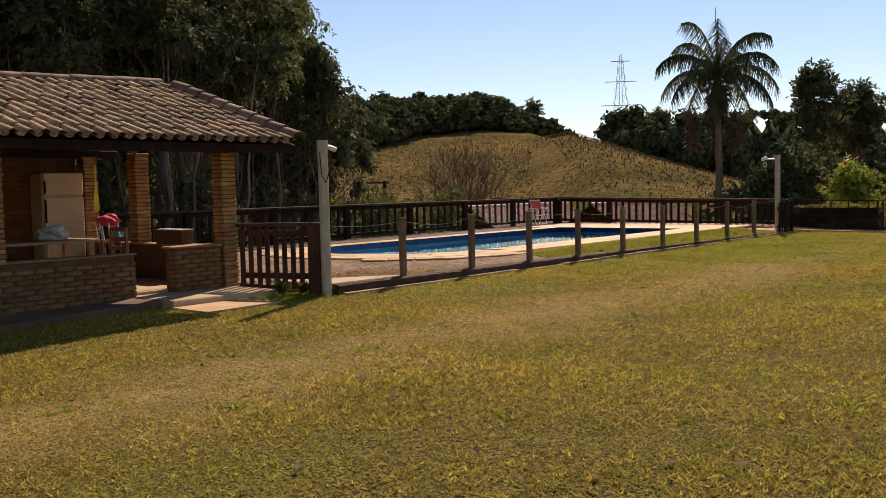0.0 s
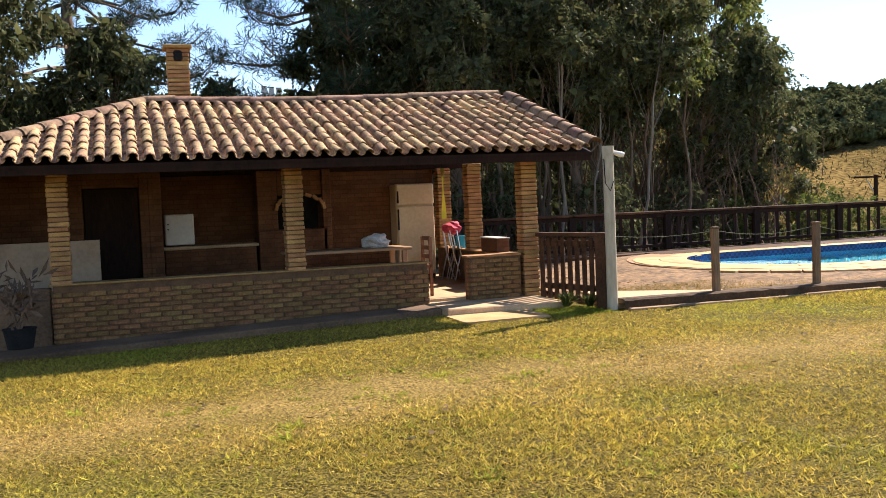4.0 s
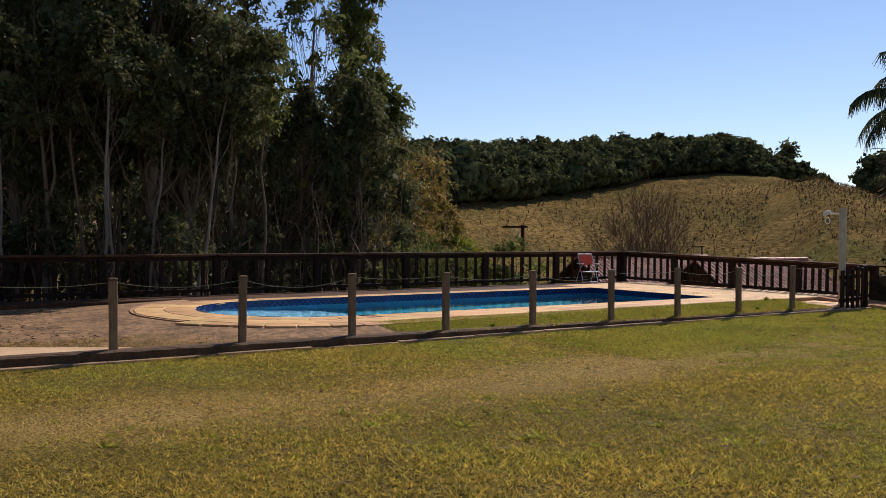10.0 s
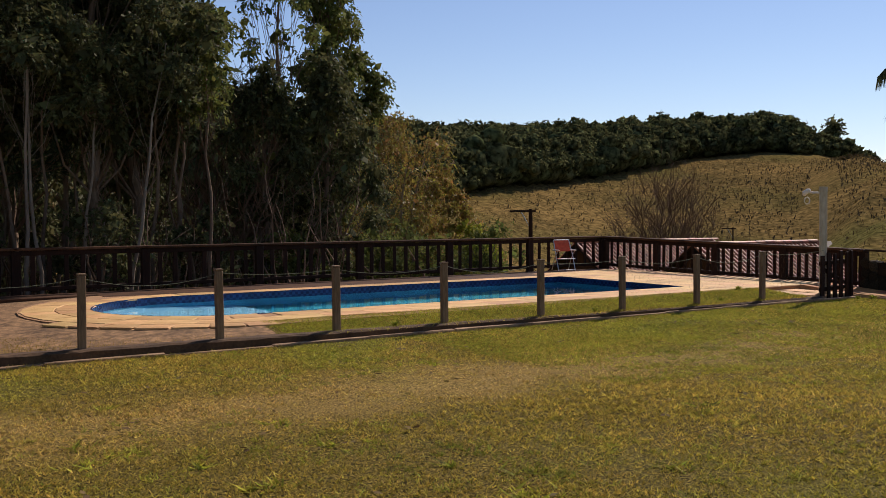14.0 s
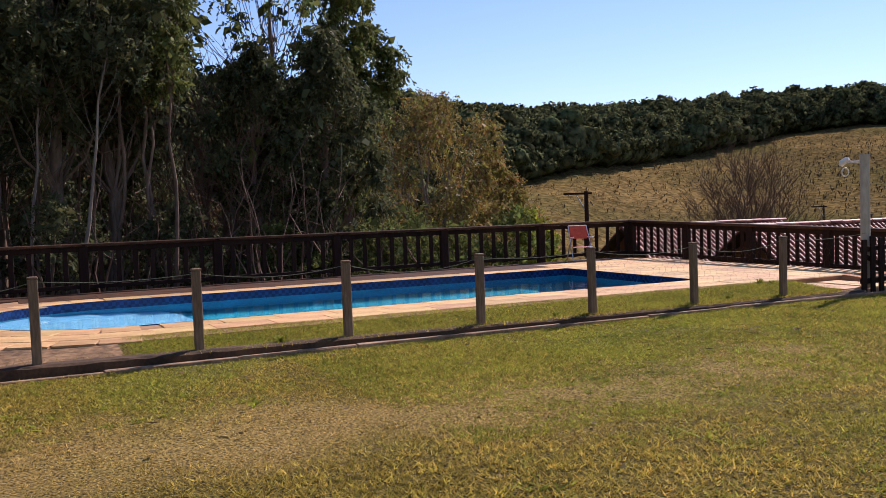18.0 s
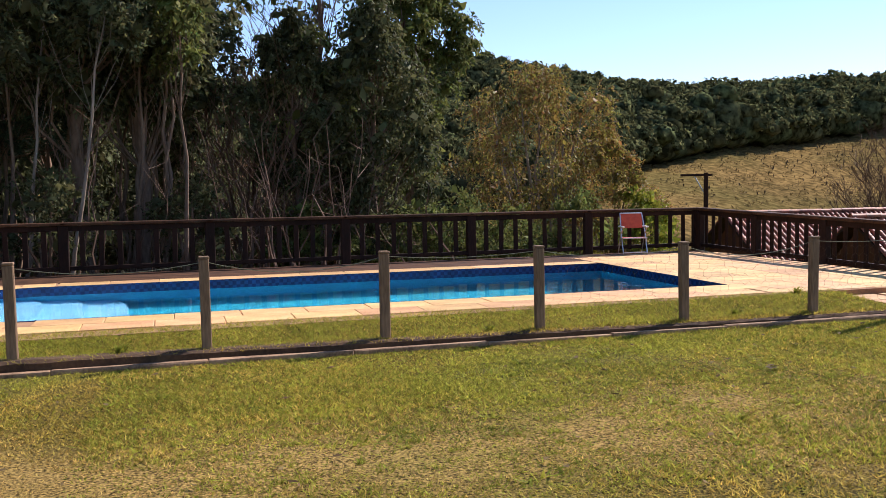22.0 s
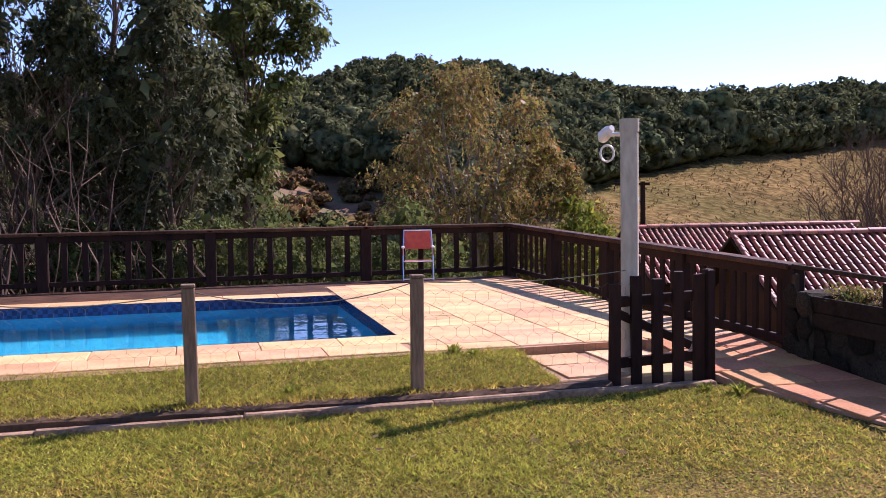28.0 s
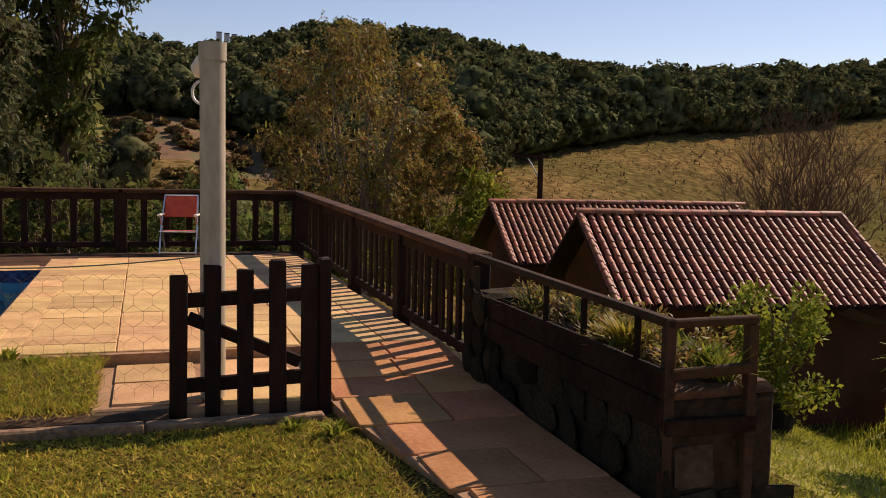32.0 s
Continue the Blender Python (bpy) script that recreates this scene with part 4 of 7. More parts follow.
def brick_column(x, y, z0, z1):
    c = put("column", mesh_of(box(-0.1, 0.1, -0.1, 0.1, z0, z1, 0), M_MORTAR, "column"), kiosk, KO @ pose(x, y, 0), "square brick column")
    z = z0
    while z < z1 - 0.03:
        put("brick", random.choice(STACK), c, pose(random.uniform(-0.006, 0.006), random.uniform(-0.006, 0.006), z, 0, 0, random.choice((0, 90, 180, 270)) + random.uniform(-1.5, 1.5)))
        z += CH + 0.011


# low walls
w1 = put("low_wall", mesh_of(box(-8.15, -3.53, 1.366, 1.58, -0.45, 0.49, 0), M_MORTAR, "w"), kiosk, KO, "low brick wall")
brick_run(w1, Matrix.Identity(4), -8.17, -3.52, 1.41, -0.25, 0.46)
put("wall_cap", mesh_of(box(-8.2, -3.5, 1.345, 1.62, 0.49, 0.515, 0.006, jit=0.004), M_BRICK, "c"), kiosk, KO, "thin brick cap")
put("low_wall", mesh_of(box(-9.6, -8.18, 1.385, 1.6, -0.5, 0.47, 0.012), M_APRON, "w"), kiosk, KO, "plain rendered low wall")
w2 = put("low_wall", mesh_of(box(-2.93, -2.19, 1.366, 1.58, -0.25, 0.53, 0), M_MORTAR, "w"), kiosk, KO, "low brick wall by the opening")
brick_run(w2, Matrix.Identity(4), -2.95, -2.2, 1.41, -0.1, 0.52)
put("wall_cap", mesh_of(box(-2.97, -2.18, 1.345, 1.62, 0.53, 0.555, 0.006, jit=0.004), M_BRICK, "c"), kiosk, KO, "thin brick cap")
w3 = put("low_wall", mesh_of(box(-2.12, -1.95, 1.6, 5.2, -0.25, 0.5, 0), M_MORTAR, "w"), kiosk, KO, "low brick side wall")
brick_run(w3, Matrix.Identity(4), 1.75, 5.0, -1.95, -0.05, 0.5, False)
put("wall_cap", mesh_of(box(-2.16, -1.9, 1.62, 5.0, 0.5, 0.52, 0.006), M_BRICK, "c"), kiosk, KO, "thin brick cap")
for cxx, cyy in ((-8.05, 1.48), (-5.26, 1.48), (-2.02, 1.48), (-2.03, 3.6), (-2.03, 5.1)):
    brick_column(cxx, cyy, -0.1 if cxx == -2.02 else 0.5, 1.88)
# back and inner walls
part("back_wall", box(-9.2, -2.17, 5.2, 5.4, -0.2, 2.45, 0.01), M_BRICKTEX, kiosk, "dim brick back wall", KO)
part("end_wall", box(-9.2, -9.0, 1.62, 5.2, -0.2, 2.0, 0.01), M_BRICKTEX, kiosk, "brick end wall", KO)
part("room_wall", box(-6.98, -6.8, 3.4, 5.2, 0, 2.4, 0.01), M_BRICKTEX, kiosk, "", KO)
part("room_wall", box(-7.1, -6.98, 3.4, 3.58, 0, 2.4, 0.01), M_BRICKTEX, kiosk, "", KO)
part("room_wall", box(-9.0, -7.85, 3.4, 3.58, 0, 2.4, 0.01), M_BRICKTEX, kiosk, "", KO)
part("room_wall", box(-7.85, -7.1, 3.4, 3.58, 1.68, 2.4, 0.01), M_BRICKTEX, kiosk, "", KO)
kd = part("door", box(-7.84, -7.11, 3.47, 3.51, 0.01, 1.67, 0.008), M_WOOD, kiosk, "closed dark wooden door", KO)
part("knob", tube([(-7.2, 3.47, 0.85), (-7.2, 3.43, 0.85)], [0.012, 0.018], 8), M_DARK, kd)
put("brick_facing", mesh_of(box(-4.15, -2.3, 5.165, 5.195, 0.02, 2.0, 0), M_BRICKTEX, "b"), kiosk, KO, "brick facing of the back wall")

# oven with an arched mouth, counter
oven = empty("brick_oven", (-4.6, 4.9, 0), "brick oven with an arched sooty mouth", "oven")
OO = Matrix.Translation((4.6, -4.9, 0))
for x0, x1, z0, z1, d in ((-5.3, -4.2, 0, 0.95, 4.55), (-5.3, -4.98, 0.95, 1.9, 4.6), (-4.26, -4.12, 0.6, 1.9, 4.55), (-4.98, -4.26, 1.5, 1.9, 4.6)):
    part("masonry", box(x0, x1, d, 5.16, z0, z1, 0.01), M_BRICKTEX, oven, "", OO)
for k in range(9):
    a = math.pi * (k + 0.5) / 9
    put("arch_brick", HALF, oven, OO @ pose(-4.62 + 0.36 * math.cos(a), 4.6, 1.28 + 0.2 * math.sin(a), 0, 90 - math.degrees(a), 0))
part("mouth", box(-4.98, -4.26, 5.0, 5.15, 0.95, 1.5, 0), M_SOOT, oven, "soot-black mouth", OO)
ctr = empty("brick_counter", (-6.0, 4.8, 0), "brick counter with a pale stone top", "counter")
part("base", box(-0.75, 0.65, -0.25, 0.35, 0, 0.72, 0.01), M_BRICKTEX, ctr)
part("worktop", box(-0.79, 0.68, -0.3, 0.37, 0.72, 0.77, 0.01), M_CONC, ctr, "pale stone top")
wb = empty("white_cabinet", (-6.5, 4.75, 0.77), "small white enamel cabinet standing on the counter", "cabinet")
part("body", box(-0.23, 0.21, -0.16, 0.2, 0.02, 0.5, 0.012), M_WHITE, wb)
part("cabinet_door", box(-0.215, 0.195, -0.18, -0.162, 0.035, 0.485, 0.006), M_WHITE, wb)
for z in (0.27, 0.35):
    part("knob", tube([(-0.18, -0.18, z), (-0.18, -0.2, z)], 0.013, 8), M_DARK, wb)
fr = empty("refrigerator", (-2.64, 5.0, 0.0), "tall cream two-door refrigerator against the brick wall", "refrigerator")
part("body", box(-0.33, 0.33, -0.22, 0.16, 0.08, 1.62, 0.02), M_CREAM, fr)
part("freezer_door", box(-0.325, 0.325, -0.28, -0.225, 1.27, 1.615, 0.015), M_CREAM, fr)
part("fridge_door", box(-0.325, 0.325, -0.28, -0.225, 0.12, 1.245, 0.015), M_CREAM, fr)
part("handle", box(-0.325, -0.3, -0.305, -0.28, 1.3, 1.5, 0.005), M_DARK, fr, "dark handle")
part("handle", box(-0.325, -0.3, -0.305, -0.28, 0.85, 1.2, 0.005), M_DARK, fr, "dark handle")
part("plinth", box(-0.31, 0.31, -0.2, 0.15, 0.0, 0.08), M_DARK, fr, "black base")
tb = empty("dining_table", (-4.3, 2.7, 0.0), "plain wooden table behind the low wall", "table")
part("tabletop", box(-0.9, 0.85, -0.4, 0.4, 0.64, 0.68, 0.008), M_TABLE, tb)
for x in (-0.8, 0.75):
    for y in (-0.33, 0.33):
        part("leg", box(x - 0.035, x + 0.035, y - 0.035, y + 0.035, 0, 0.64, 0.006), M_TABLE, tb)
bench = empty("bench", (-4.2, 1.95, 0.0), "narrow wooden bench beside the table", "bench")
part("seat", box(-0.9, 0.7, -0.14, 0.14, 0.4, 0.44, 0.006), M_TABLE, bench)
for x in (-0.75, 0.55):
    part("leg", box(x - 0.03, x + 0.03, -0.12, 0.12, 0, 0.4, 0.006), M_TABLE, bench)
wc = empty("wooden_chair", (-3.5, 2.05, 0), "brown wooden chair at the table's end", "chair", rz=-90)
part("seat", box(-0.2, 0.2, -0.2, 0.2, 0.4, 0.44, 0.006), M_CHAIR, wc)
for x in (-0.18, 0.18):
    part("leg", box(x - 0.02, x + 0.02, -0.2, -0.16, 0, 0.4), M_CHAIR, wc)
    part("leg", box(x - 0.02, x + 0.02, 0.16, 0.2, 0, 0.82), M_CHAIR, wc)
for z in (0.52, 0.64, 0.77):
    part("back_slat", box(-0.17, 0.17, 0.17, 0.19, z, z + 0.06, 0.004), M_CHAIR, wc)
bm = bmesh.new()
bmesh.ops.create_icosphere(bm, subdivisions=3, radius=0.17)
for v in bm.verts:
    n = noise.noise(v.co * 9)
    v.co = Vector((v.co.x * 1.25, v.co.y * 0.8, max(v.co.z, -0.14) * 0.62)) * (1 + 0.6 * n)
bag = tagged(new("paper_bag", mesh_of(bm, M_PAPER)), "crumpled white bag lying on the table", "bag")
bag.matrix_world = pose(-3.85, 2.75, 0.765, 0, 0, 20)
pb = tagged(new("leaning_board", mesh_of(box(-0.63, 0.63, -0.012, 0.012, 0, 1.0, 0.004), M_BOARD)), "wide tan board leaning behind the low wall", "board")
pb.matrix_world = pose(-8.25, 1.95, 0.005, -6, 0, 0)
bm = bmesh.new()
rows = []
for k in range(12):
    f = k / 11
    rows.append([bm.verts.new((0.012 * math.sin(7 * f), 0.022 * (j - 1.5) * (1 - 0.35 * f) + 0.02 * math.sin(5 * f + j), -0.85 * f)) for j in range(4)])
for r0, r1 in zip(rows, rows[1:]):
    for k in range(3):
        bm.faces.new((r0[k], r0[k + 1], r1[k + 1], r1[k]))
bmesh.ops.solidify(bm, geom=bm.faces[:], thickness=0.008)
hc = tagged(new("hanging_cloth", mesh_of(bm, M_YELLOW, smooth=True)), "yellow strip of cloth hanging from the roof beam", "cloth")
hc.matrix_world = pose(-2.2, 4.55, 1.86, 0, 0, 70)

# folded chairs with a pink cloth by the refrigerator
for k in range(3):
    fc = empty("folding_chair", (-2.22 + 0.06 * k, 4.42 - 0.12 * k, 0), "folded chair with pale metal frame leaning by the refrigerator", "chair", "folded chairs", rz=70 + 6 * k)
    for x in (-0.2, 0.2):
        part("frame_tube", tube([(x, -0.12, 0), (x, 0.0, 0.45), (x * 0.95, 0.05, 0.82)], 0.011, 6), M_METAL, fc)
        part("leg", tube([(x * 0.85, 0.1, 0), (x * 0.85, 0.0, 0.42)], 0.01, 6), M_METAL, fc)
    part("seat", box(-0.19, 0.19, -0.03, -0.01, 0.3, 0.56, 0.004), M_TABLE, fc)
bm = bmesh.new()
bmesh.ops.create_icosphere(bm, subdivisions=3, radius=0.2)
for v in bm.verts:
    v.co = Vector((v.co.x * 0.75, v.co.y * 1.1, v.co.z * 0.5)) * (1 + 0.4 * noise.noise(v.co * 8))
ck = tagged(new("pink_cloth", mesh_of(bm, M_PINK)), "bunched red and pink cloth draped over folded chairs", "cloth")
ck.matrix_world = pose(-2.15, 4.3, 0.86)
bk = empty("bucket", (-2.03, 4.2, 0.52), "small blue bucket on the side wall", "bucket")
part("body", tube([(0, 0, 0), (0, 0, 0.2)], [0.08, 0.1], 14), M_POOLT, bk)
crate = empty("wooden_crate", (-2.02, 2.75, 0.52), "small brown crate with pale edges on the side wall", "crate")
part("body", box(-0.1, 0.1, -0.35, 0.3, 0, 0.2, 0.005), M_BRICKTEX, crate)
part("rim", box(-0.11, 0.11, -0.36, 0.31, 0.2, 0.215, 0.003), M_PAPER, crate)

# chimney
ch = put("chimney", mesh_of(box(-6.56, -6.26, 4.35, 4.65, 2.6, 3.8, 0), M_MORTAR, "c"), kiosk, KO, "square brick chimney")
z = 2.7
while z < 3.75:
    put("brick", random.choice(STACK), ch, pose(-6.41, 4.5, z, 0, 0, random.choice((0, 90))) @ Matrix.Diagonal((1.42, 1.42, 1.06, 1)))
    z += BH + 0.014
for fx0, fx1, fy0, fy1 in ((-6.48, -6.34, 4.31, 4.4), (-6.25, -6.235, 4.43, 4.57)):
    put("flue_opening", mesh_of(box(fx0, fx1, fy0, fy1, 3.58, 3.75, 0.03), M_SOOT, "c"), ch, None, "sooty flue opening")
put("chimney_cap", mesh_of(box(-6.62, -6.2, 4.29, 4.71, 3.78, 3.83, 0.01), M_BRICK, "c"), ch, None, "thin brick cap")

# roof
EY, EZ, RY, RZ = 0.65, 1.88, 3.75, 2.93
XL, XR, HX = -9.3, -1.42, -6.95
SL = math.hypot(RY - EY, RZ - EZ)
PITCH = math.degrees(math.atan2(RZ - EZ, RY - EY))


def sag_z(x):
    """The old ridge hangs lower towards the hip."""
    return 0.115 * math.sin(2.2 * min(max((XR - x) / (XR - HX), 0.0), 1.2))


roof = put("roof", None, kiosk, KO, "weathered clay barrel tile roof")
bm = bmesh.new()
BYE = 2 * RY - EY
c = {k: bm.verts.new(p) for k, p in dict(a=(XL, EY, EZ), b=(XR, EY, EZ), c=(XR, RY, RZ - 0.06), d=(HX, RY, RZ - 0.12), e=(XL, BYE, EZ), f=(XR, BYE, EZ)).items()}
for f in ("abcd", "dcfe", "ade"):
    bm.faces.new([c[k] for k in f])
ex = bmesh.ops.extrude_face_region(bm, geom=bm.faces[:])
for v in ex["geom"]:
    if isinstance(v, bmesh.types.BMVert):
        v.co.z -= 0.05
bmesh.ops.recalc_face_normals(bm, faces=bm.faces)
part("boarding", bm, M_WOOD, roof, "dark roof boarding")
for y, z in ((1.48, 1.93), (5.15, 1.93)):
    part("beam", beam((XL + 0.3, y, z), (XR - 0.05, y, z), 0.12, 0.12, 0.01), M_WOOD, roof, "dark wooden beam")
part("fascia", beam((XL, EY + 0.03, EZ - 0.06), (XR, EY + 0.03, EZ - 0.06), 0.025, 0.1), M_WOOD, roof)
part("ridge_beam", beam((HX, RY, RZ - 0.27), (XR, RY, RZ - 0.16), 0.1, 0.14), M_WOOD, roof)
for x in np.arange(XL + 3, XR, 0.75):
    part("rafter", beam((x, EY + 0.05, EZ - 0.08), (x, RY, RZ - 0.22), 0.06, 0.08), M_WOOD, roof)


def barrel(length, r0, r1, up=True, seg=7, t=0.013):
    """A tapered half-round clay tile lying along y."""
    bm = bmesh.new()
    rows = []
    for yy, r in ((0, r0), (length, r1)):
        for rr in (r, r - t):
            rows.append([bm.verts.new((rr * math.cos(math.pi * k / seg), yy, (1 if up else -1) * rr * math.sin(math.pi * k / seg) * 0.85)) for k in range(seg + 1)])
    a, b, c2, d = rows
    for k in range(seg):
        bm.faces.new((a[k], a[k + 1], c2[k + 1], c2[k]))
        bm.faces.new((b[k + 1], b[k], d[k], d[k + 1]))
        bm.faces.new((a[k + 1], a[k], b[k], b[k + 1]))
        bm.faces.new((c2[k], c2[k + 1], d[k + 1], d[k]))
    bmesh.ops.recalc_face_normals(bm, faces=bm.faces)
    return bm


TSP, NR = 0.182, 10
TL = SL / NR
TILE_ME = [mesh_of(barrel(TL + 0.07, 0.068, 0.053), M_TILE, "roof_tile", True) for k in range(3)]
CHAN = mesh_of(barrel(TL + 0.06, 0.058, 0.068, False, 4), M_TILE, "channel_tile", True)
slope = pose(0, EY, EZ + 0.02, PITCH, 0, 0)
chan_bm = bmesh.new()
upper_bm = bmesh.new()
for c_ in range(int((XR - XL) / TSP)):
    x = XR - 0.12 - c_ * TSP
    for r in range(NR):
        s = r * TL
        if (x - XL) / (HX - XL) * SL < s + TL * 0.6:
            continue
        m = Matrix.Translation((0, 0, -sag_z(x) * s / SL)) @ slope @ pose(x, s - 0.05 + random.uniform(-0.022, 0.022), 0.045 + random.uniform(-0.004, 0.012), -1.6 + random.uniform(-1.2, 1.2), random.uniform(-4, 4), random.uniform(-3.2, 3.2))
        if r < 7:
            put("roof_tile", random.choice(TILE_ME), roof, m)
        else:
            me2 = TILE_ME[0].copy()
            me2.transform(m)
            upper_bm.from_mesh(me2)
            bpy.data.meshes.remove(me2)
        me2 = CHAN.copy()
        me2.transform(Matrix.Translation((0, 0, -sag_z(x) * s / SL)) @ slope @ pose(x - TSP / 2, s - 0.04, 0.062, -1.6))
        chan_bm.from_mesh(me2)
        bpy.data.meshes.remove(me2)
part("upper_tiles", upper_bm, M_TILEI, roof, "rows of tiles below the ridge")["kind"] = "stuff"
part("channel_tiles", chan_bm, M_TILE, roof, "channel tiles between the covers")["kind"] = "stuff"
RC = mesh_of(barrel(0.44, 0.115, 0.092), M_RIDGE, "ridge_tile", True)
for x in np.arange(HX, XR - 0.2, 0.36):
    put("ridge_tile", RC, roof, pose(x, RY, RZ + 0.06 - sag_z(x) + random.uniform(-0.01, 0.012), 0, 0, -90 + random.uniform(-3, 3)) @ pose(0, 0, 0, 3.5))
hv = Vector((HX - XL, RY - EY, RZ - sag_z(HX) - EZ))
for k in range(int(hv.length / 0.36)):
    p = Vector((XL, EY, EZ)) + hv * (k * 0.36 / hv.length)
    q = (hv.normalized()).to_track_quat("Y", "Z").to_matrix().to_4x4()
    put("ridge_tile", RC, roof, Matrix.Translation(p + Vector((0, 0, 0.07))) @ q)
for k in range(9):
    s = k * TL
    put("verge_tile", RC, roof, slope @ pose(XR + 0.02, s - 0.03, 0.09, -1.6))
BACKS = bmesh.new()
for y0, y1, z0, z1 in ((RY, BYE, RZ - 0.1, EZ),):
    for x in np.arange(XL + 1.0, XR, TSP):
        f = min(1.0, (x - XL) / (HX - XL))
        tube([(x, y1 - (y1 - y0) * f + 0.02, z1 + (z0 - z1) * f + 0.03), (x, y1, z1 + 0.03)], 0.085, 6, BACKS)
part("back_tiles", BACKS, M_TILE, roof, "rows of tiles on the far slope")["kind"] = "stuff"
HIPS = bmesh.new()
for y in np.arange(EY + 0.3, BYE, TSP):
    f = 1 - abs(y - RY) / (RY - EY)
    tube([(XL + 0.02, y, EZ + 0.03), (XL + (HX - XL) * f, y, EZ + (RZ - 0.1 - EZ) * f + 0.03)], 0.085, 6, HIPS)
part("hip_tiles", HIPS, M_TILE, roof, "rows of tiles on the hip")["kind"] = "stuff"


# ---- lower house ----
def house(hx, hy, turn, length, rz, half, drop, n_t, label):
    g = gz(hx, hy)
    h = empty("tiled_house", (hx, hy, g), label, "house", "lower houses", rz=turn)
    H = Matrix.Translation((0, 0, -g))
    x0, x1, ry = -length / 2, length / 2, 0.0
    ez = rz - drop
    bm = bmesh.new()
    for x in (x0 + 0.35, x1 - 0.08):
        pts = [(x, ry - half + 0.45, g - 0.3), (x, ry + half - 0.45, g - 0.3), (x, ry + half - 0.45, ez + 0.05), (x, ry, rz - 0.1), (x, ry - half + 0.45, ez + 0.05)]
        bm.faces.new([bm.verts.new(p) for p in pts])
    for y in (ry - half + 0.45, ry + half - 0.45):
        bm.faces.new([bm.verts.new(p) for p in ((x0 + 0.35, y, g - 0.3), (x1 - 0.08, y, g - 0.3), (x1 - 0.08, y, ez + 0.05), (x0 + 0.35, y, ez + 0.05))])
    part("wall", bm, M_PLASTER, h, "brown rendered wall", H)
    rf = put("roof", None, h, H, "old red clay tile roof")
    bm = bmesh.new()
    a = [bm.verts.new(p) for p in ((x0, ry - half, ez), (x1, ry - half, ez), (x1, ry, rz), (x0, ry, rz), (x0, ry + half, ez), (x1, ry + half, ez))]
    bm.faces.new((a[0], a[1], a[2], a[3]))
    bm.faces.new((a[3], a[2], a[5], a[4]))
    ex = bmesh.ops.extrude_face_region(bm, geom=bm.faces[:])
    for v in ex["geom"]:
        if isinstance(v, bmesh.types.BMVert):
            v.co.z -= 0.06
    bmesh.ops.recalc_face_normals(bm, faces=bm.faces)
    part("boarding", bm, M_WOOD, rf)
    L = math.hypot(half, drop)
    pit = math.degrees(math.atan2(drop, half))
    sp = (x1 - x0) / n_t
    rows = 12
    tl = L / rows
    tm = mesh_of(barrel(tl + 0.06, sp * 0.375, sp * 0.29, True, 6, 0.006), M_TILER, "roof_tile", True)
    sl = pose(0, ry - half, ez + 0.01, pit, 0, 0)
    sl2 = pose(0, ry + half, ez + 0.01, pit, 0, 0)
    for k in range(n_t):
        for r in range(rows):
            put("roof_tile", tm, rf, sl @ pose(x0 + sp * (k + 0.5), r * tl - 0.03 + random.uniform(-0.035, 0.035), 0.02 + random.uniform(-0.002, 0.009), -1.0 + random.uniform(-0.6, 0.6), random.uniform(-5, 5), random.uniform(-2.2, 2.2)))
    bb = bmesh.new()
    for k in range(n_t):
        x = x0 + sp * (k + 0.5)
        tube([(x, ry + 0.05, rz + 0.02), (x, ry + half, ez + 0.02)], sp * 0.38, 6, bb)
    part("back_tiles", bb, M_TILER, rf)["kind"] = "stuff"
    rm = mesh_of(barrel(0.42, 0.12, 0.1), M_TILER, "ridge_tile", True)
    for x in np.arange(x0 - 0.02, x1 - 0.1, 0.36):
        put("ridge_tile", rm, rf, pose(x, ry, rz + 0.03 + random.uniform(-0.008, 0.008), 0, 0, -90) @ pose(0, 0, 0, 2))
    for x in (x0 + 0.03, x1 - 0.03):
        for r in range(rows):
            put("verge_tile", tm, rf, sl @ pose(x, r * tl, 0.055, -1.5))
    return h


house(24.02, 9.67, -8.4, 5.12, 0.42, 2.2, 1.32, 32, "small brown house with a rusty red tile roof below the terrace")
house(25.6, 16.4, -6, 6.6, 0.32, 2.2, 1.27, 40, "second brown house with a dull red tile roof behind")
pp = empty("porch_post", (26.1, 7.2, gz(26.1, 7.2)), "weathered post propping the roof's corner on a thick stump", "post")
part("shaft", box(-0.05, 0.05, -0.05, 0.05, 0.0, -0.98 - gz(26.1, 7.2), 0.008), M_POST, pp)
part("stump", box(-0.13, 0.13, -0.12, 0.12, -0.1, 0.75, 0.03, jit=0.02), M_POST, pp, "thick wooden stump")
bm = bmesh.new()
rows = []
for k in range(13):
    f = k / 12
    p = Vector((24.75 + 1.5 * f, 7.3 - 0.22 * f, -0.96 - 0.2 * math.sin(math.pi * f)))
    rows.append([bm.verts.new(p + Vector((0.0, -0.14 * j, -0.05 * j + 0.03 * j * j))) for j in range(4)])
for r0, r1 in zip(rows, rows[1:]):
    for k in range(3):
        bm.faces.new((r0[k], r0[k + 1], r1[k + 1], r1[k]))
bmesh.ops.solidify(bm, geom=bm.faces[:], thickness=0.01)
tagged(new("sagging_sheet", mesh_of(bm, M_SHEET)), "dark sheet sagging below the roof's corner", "sheet")

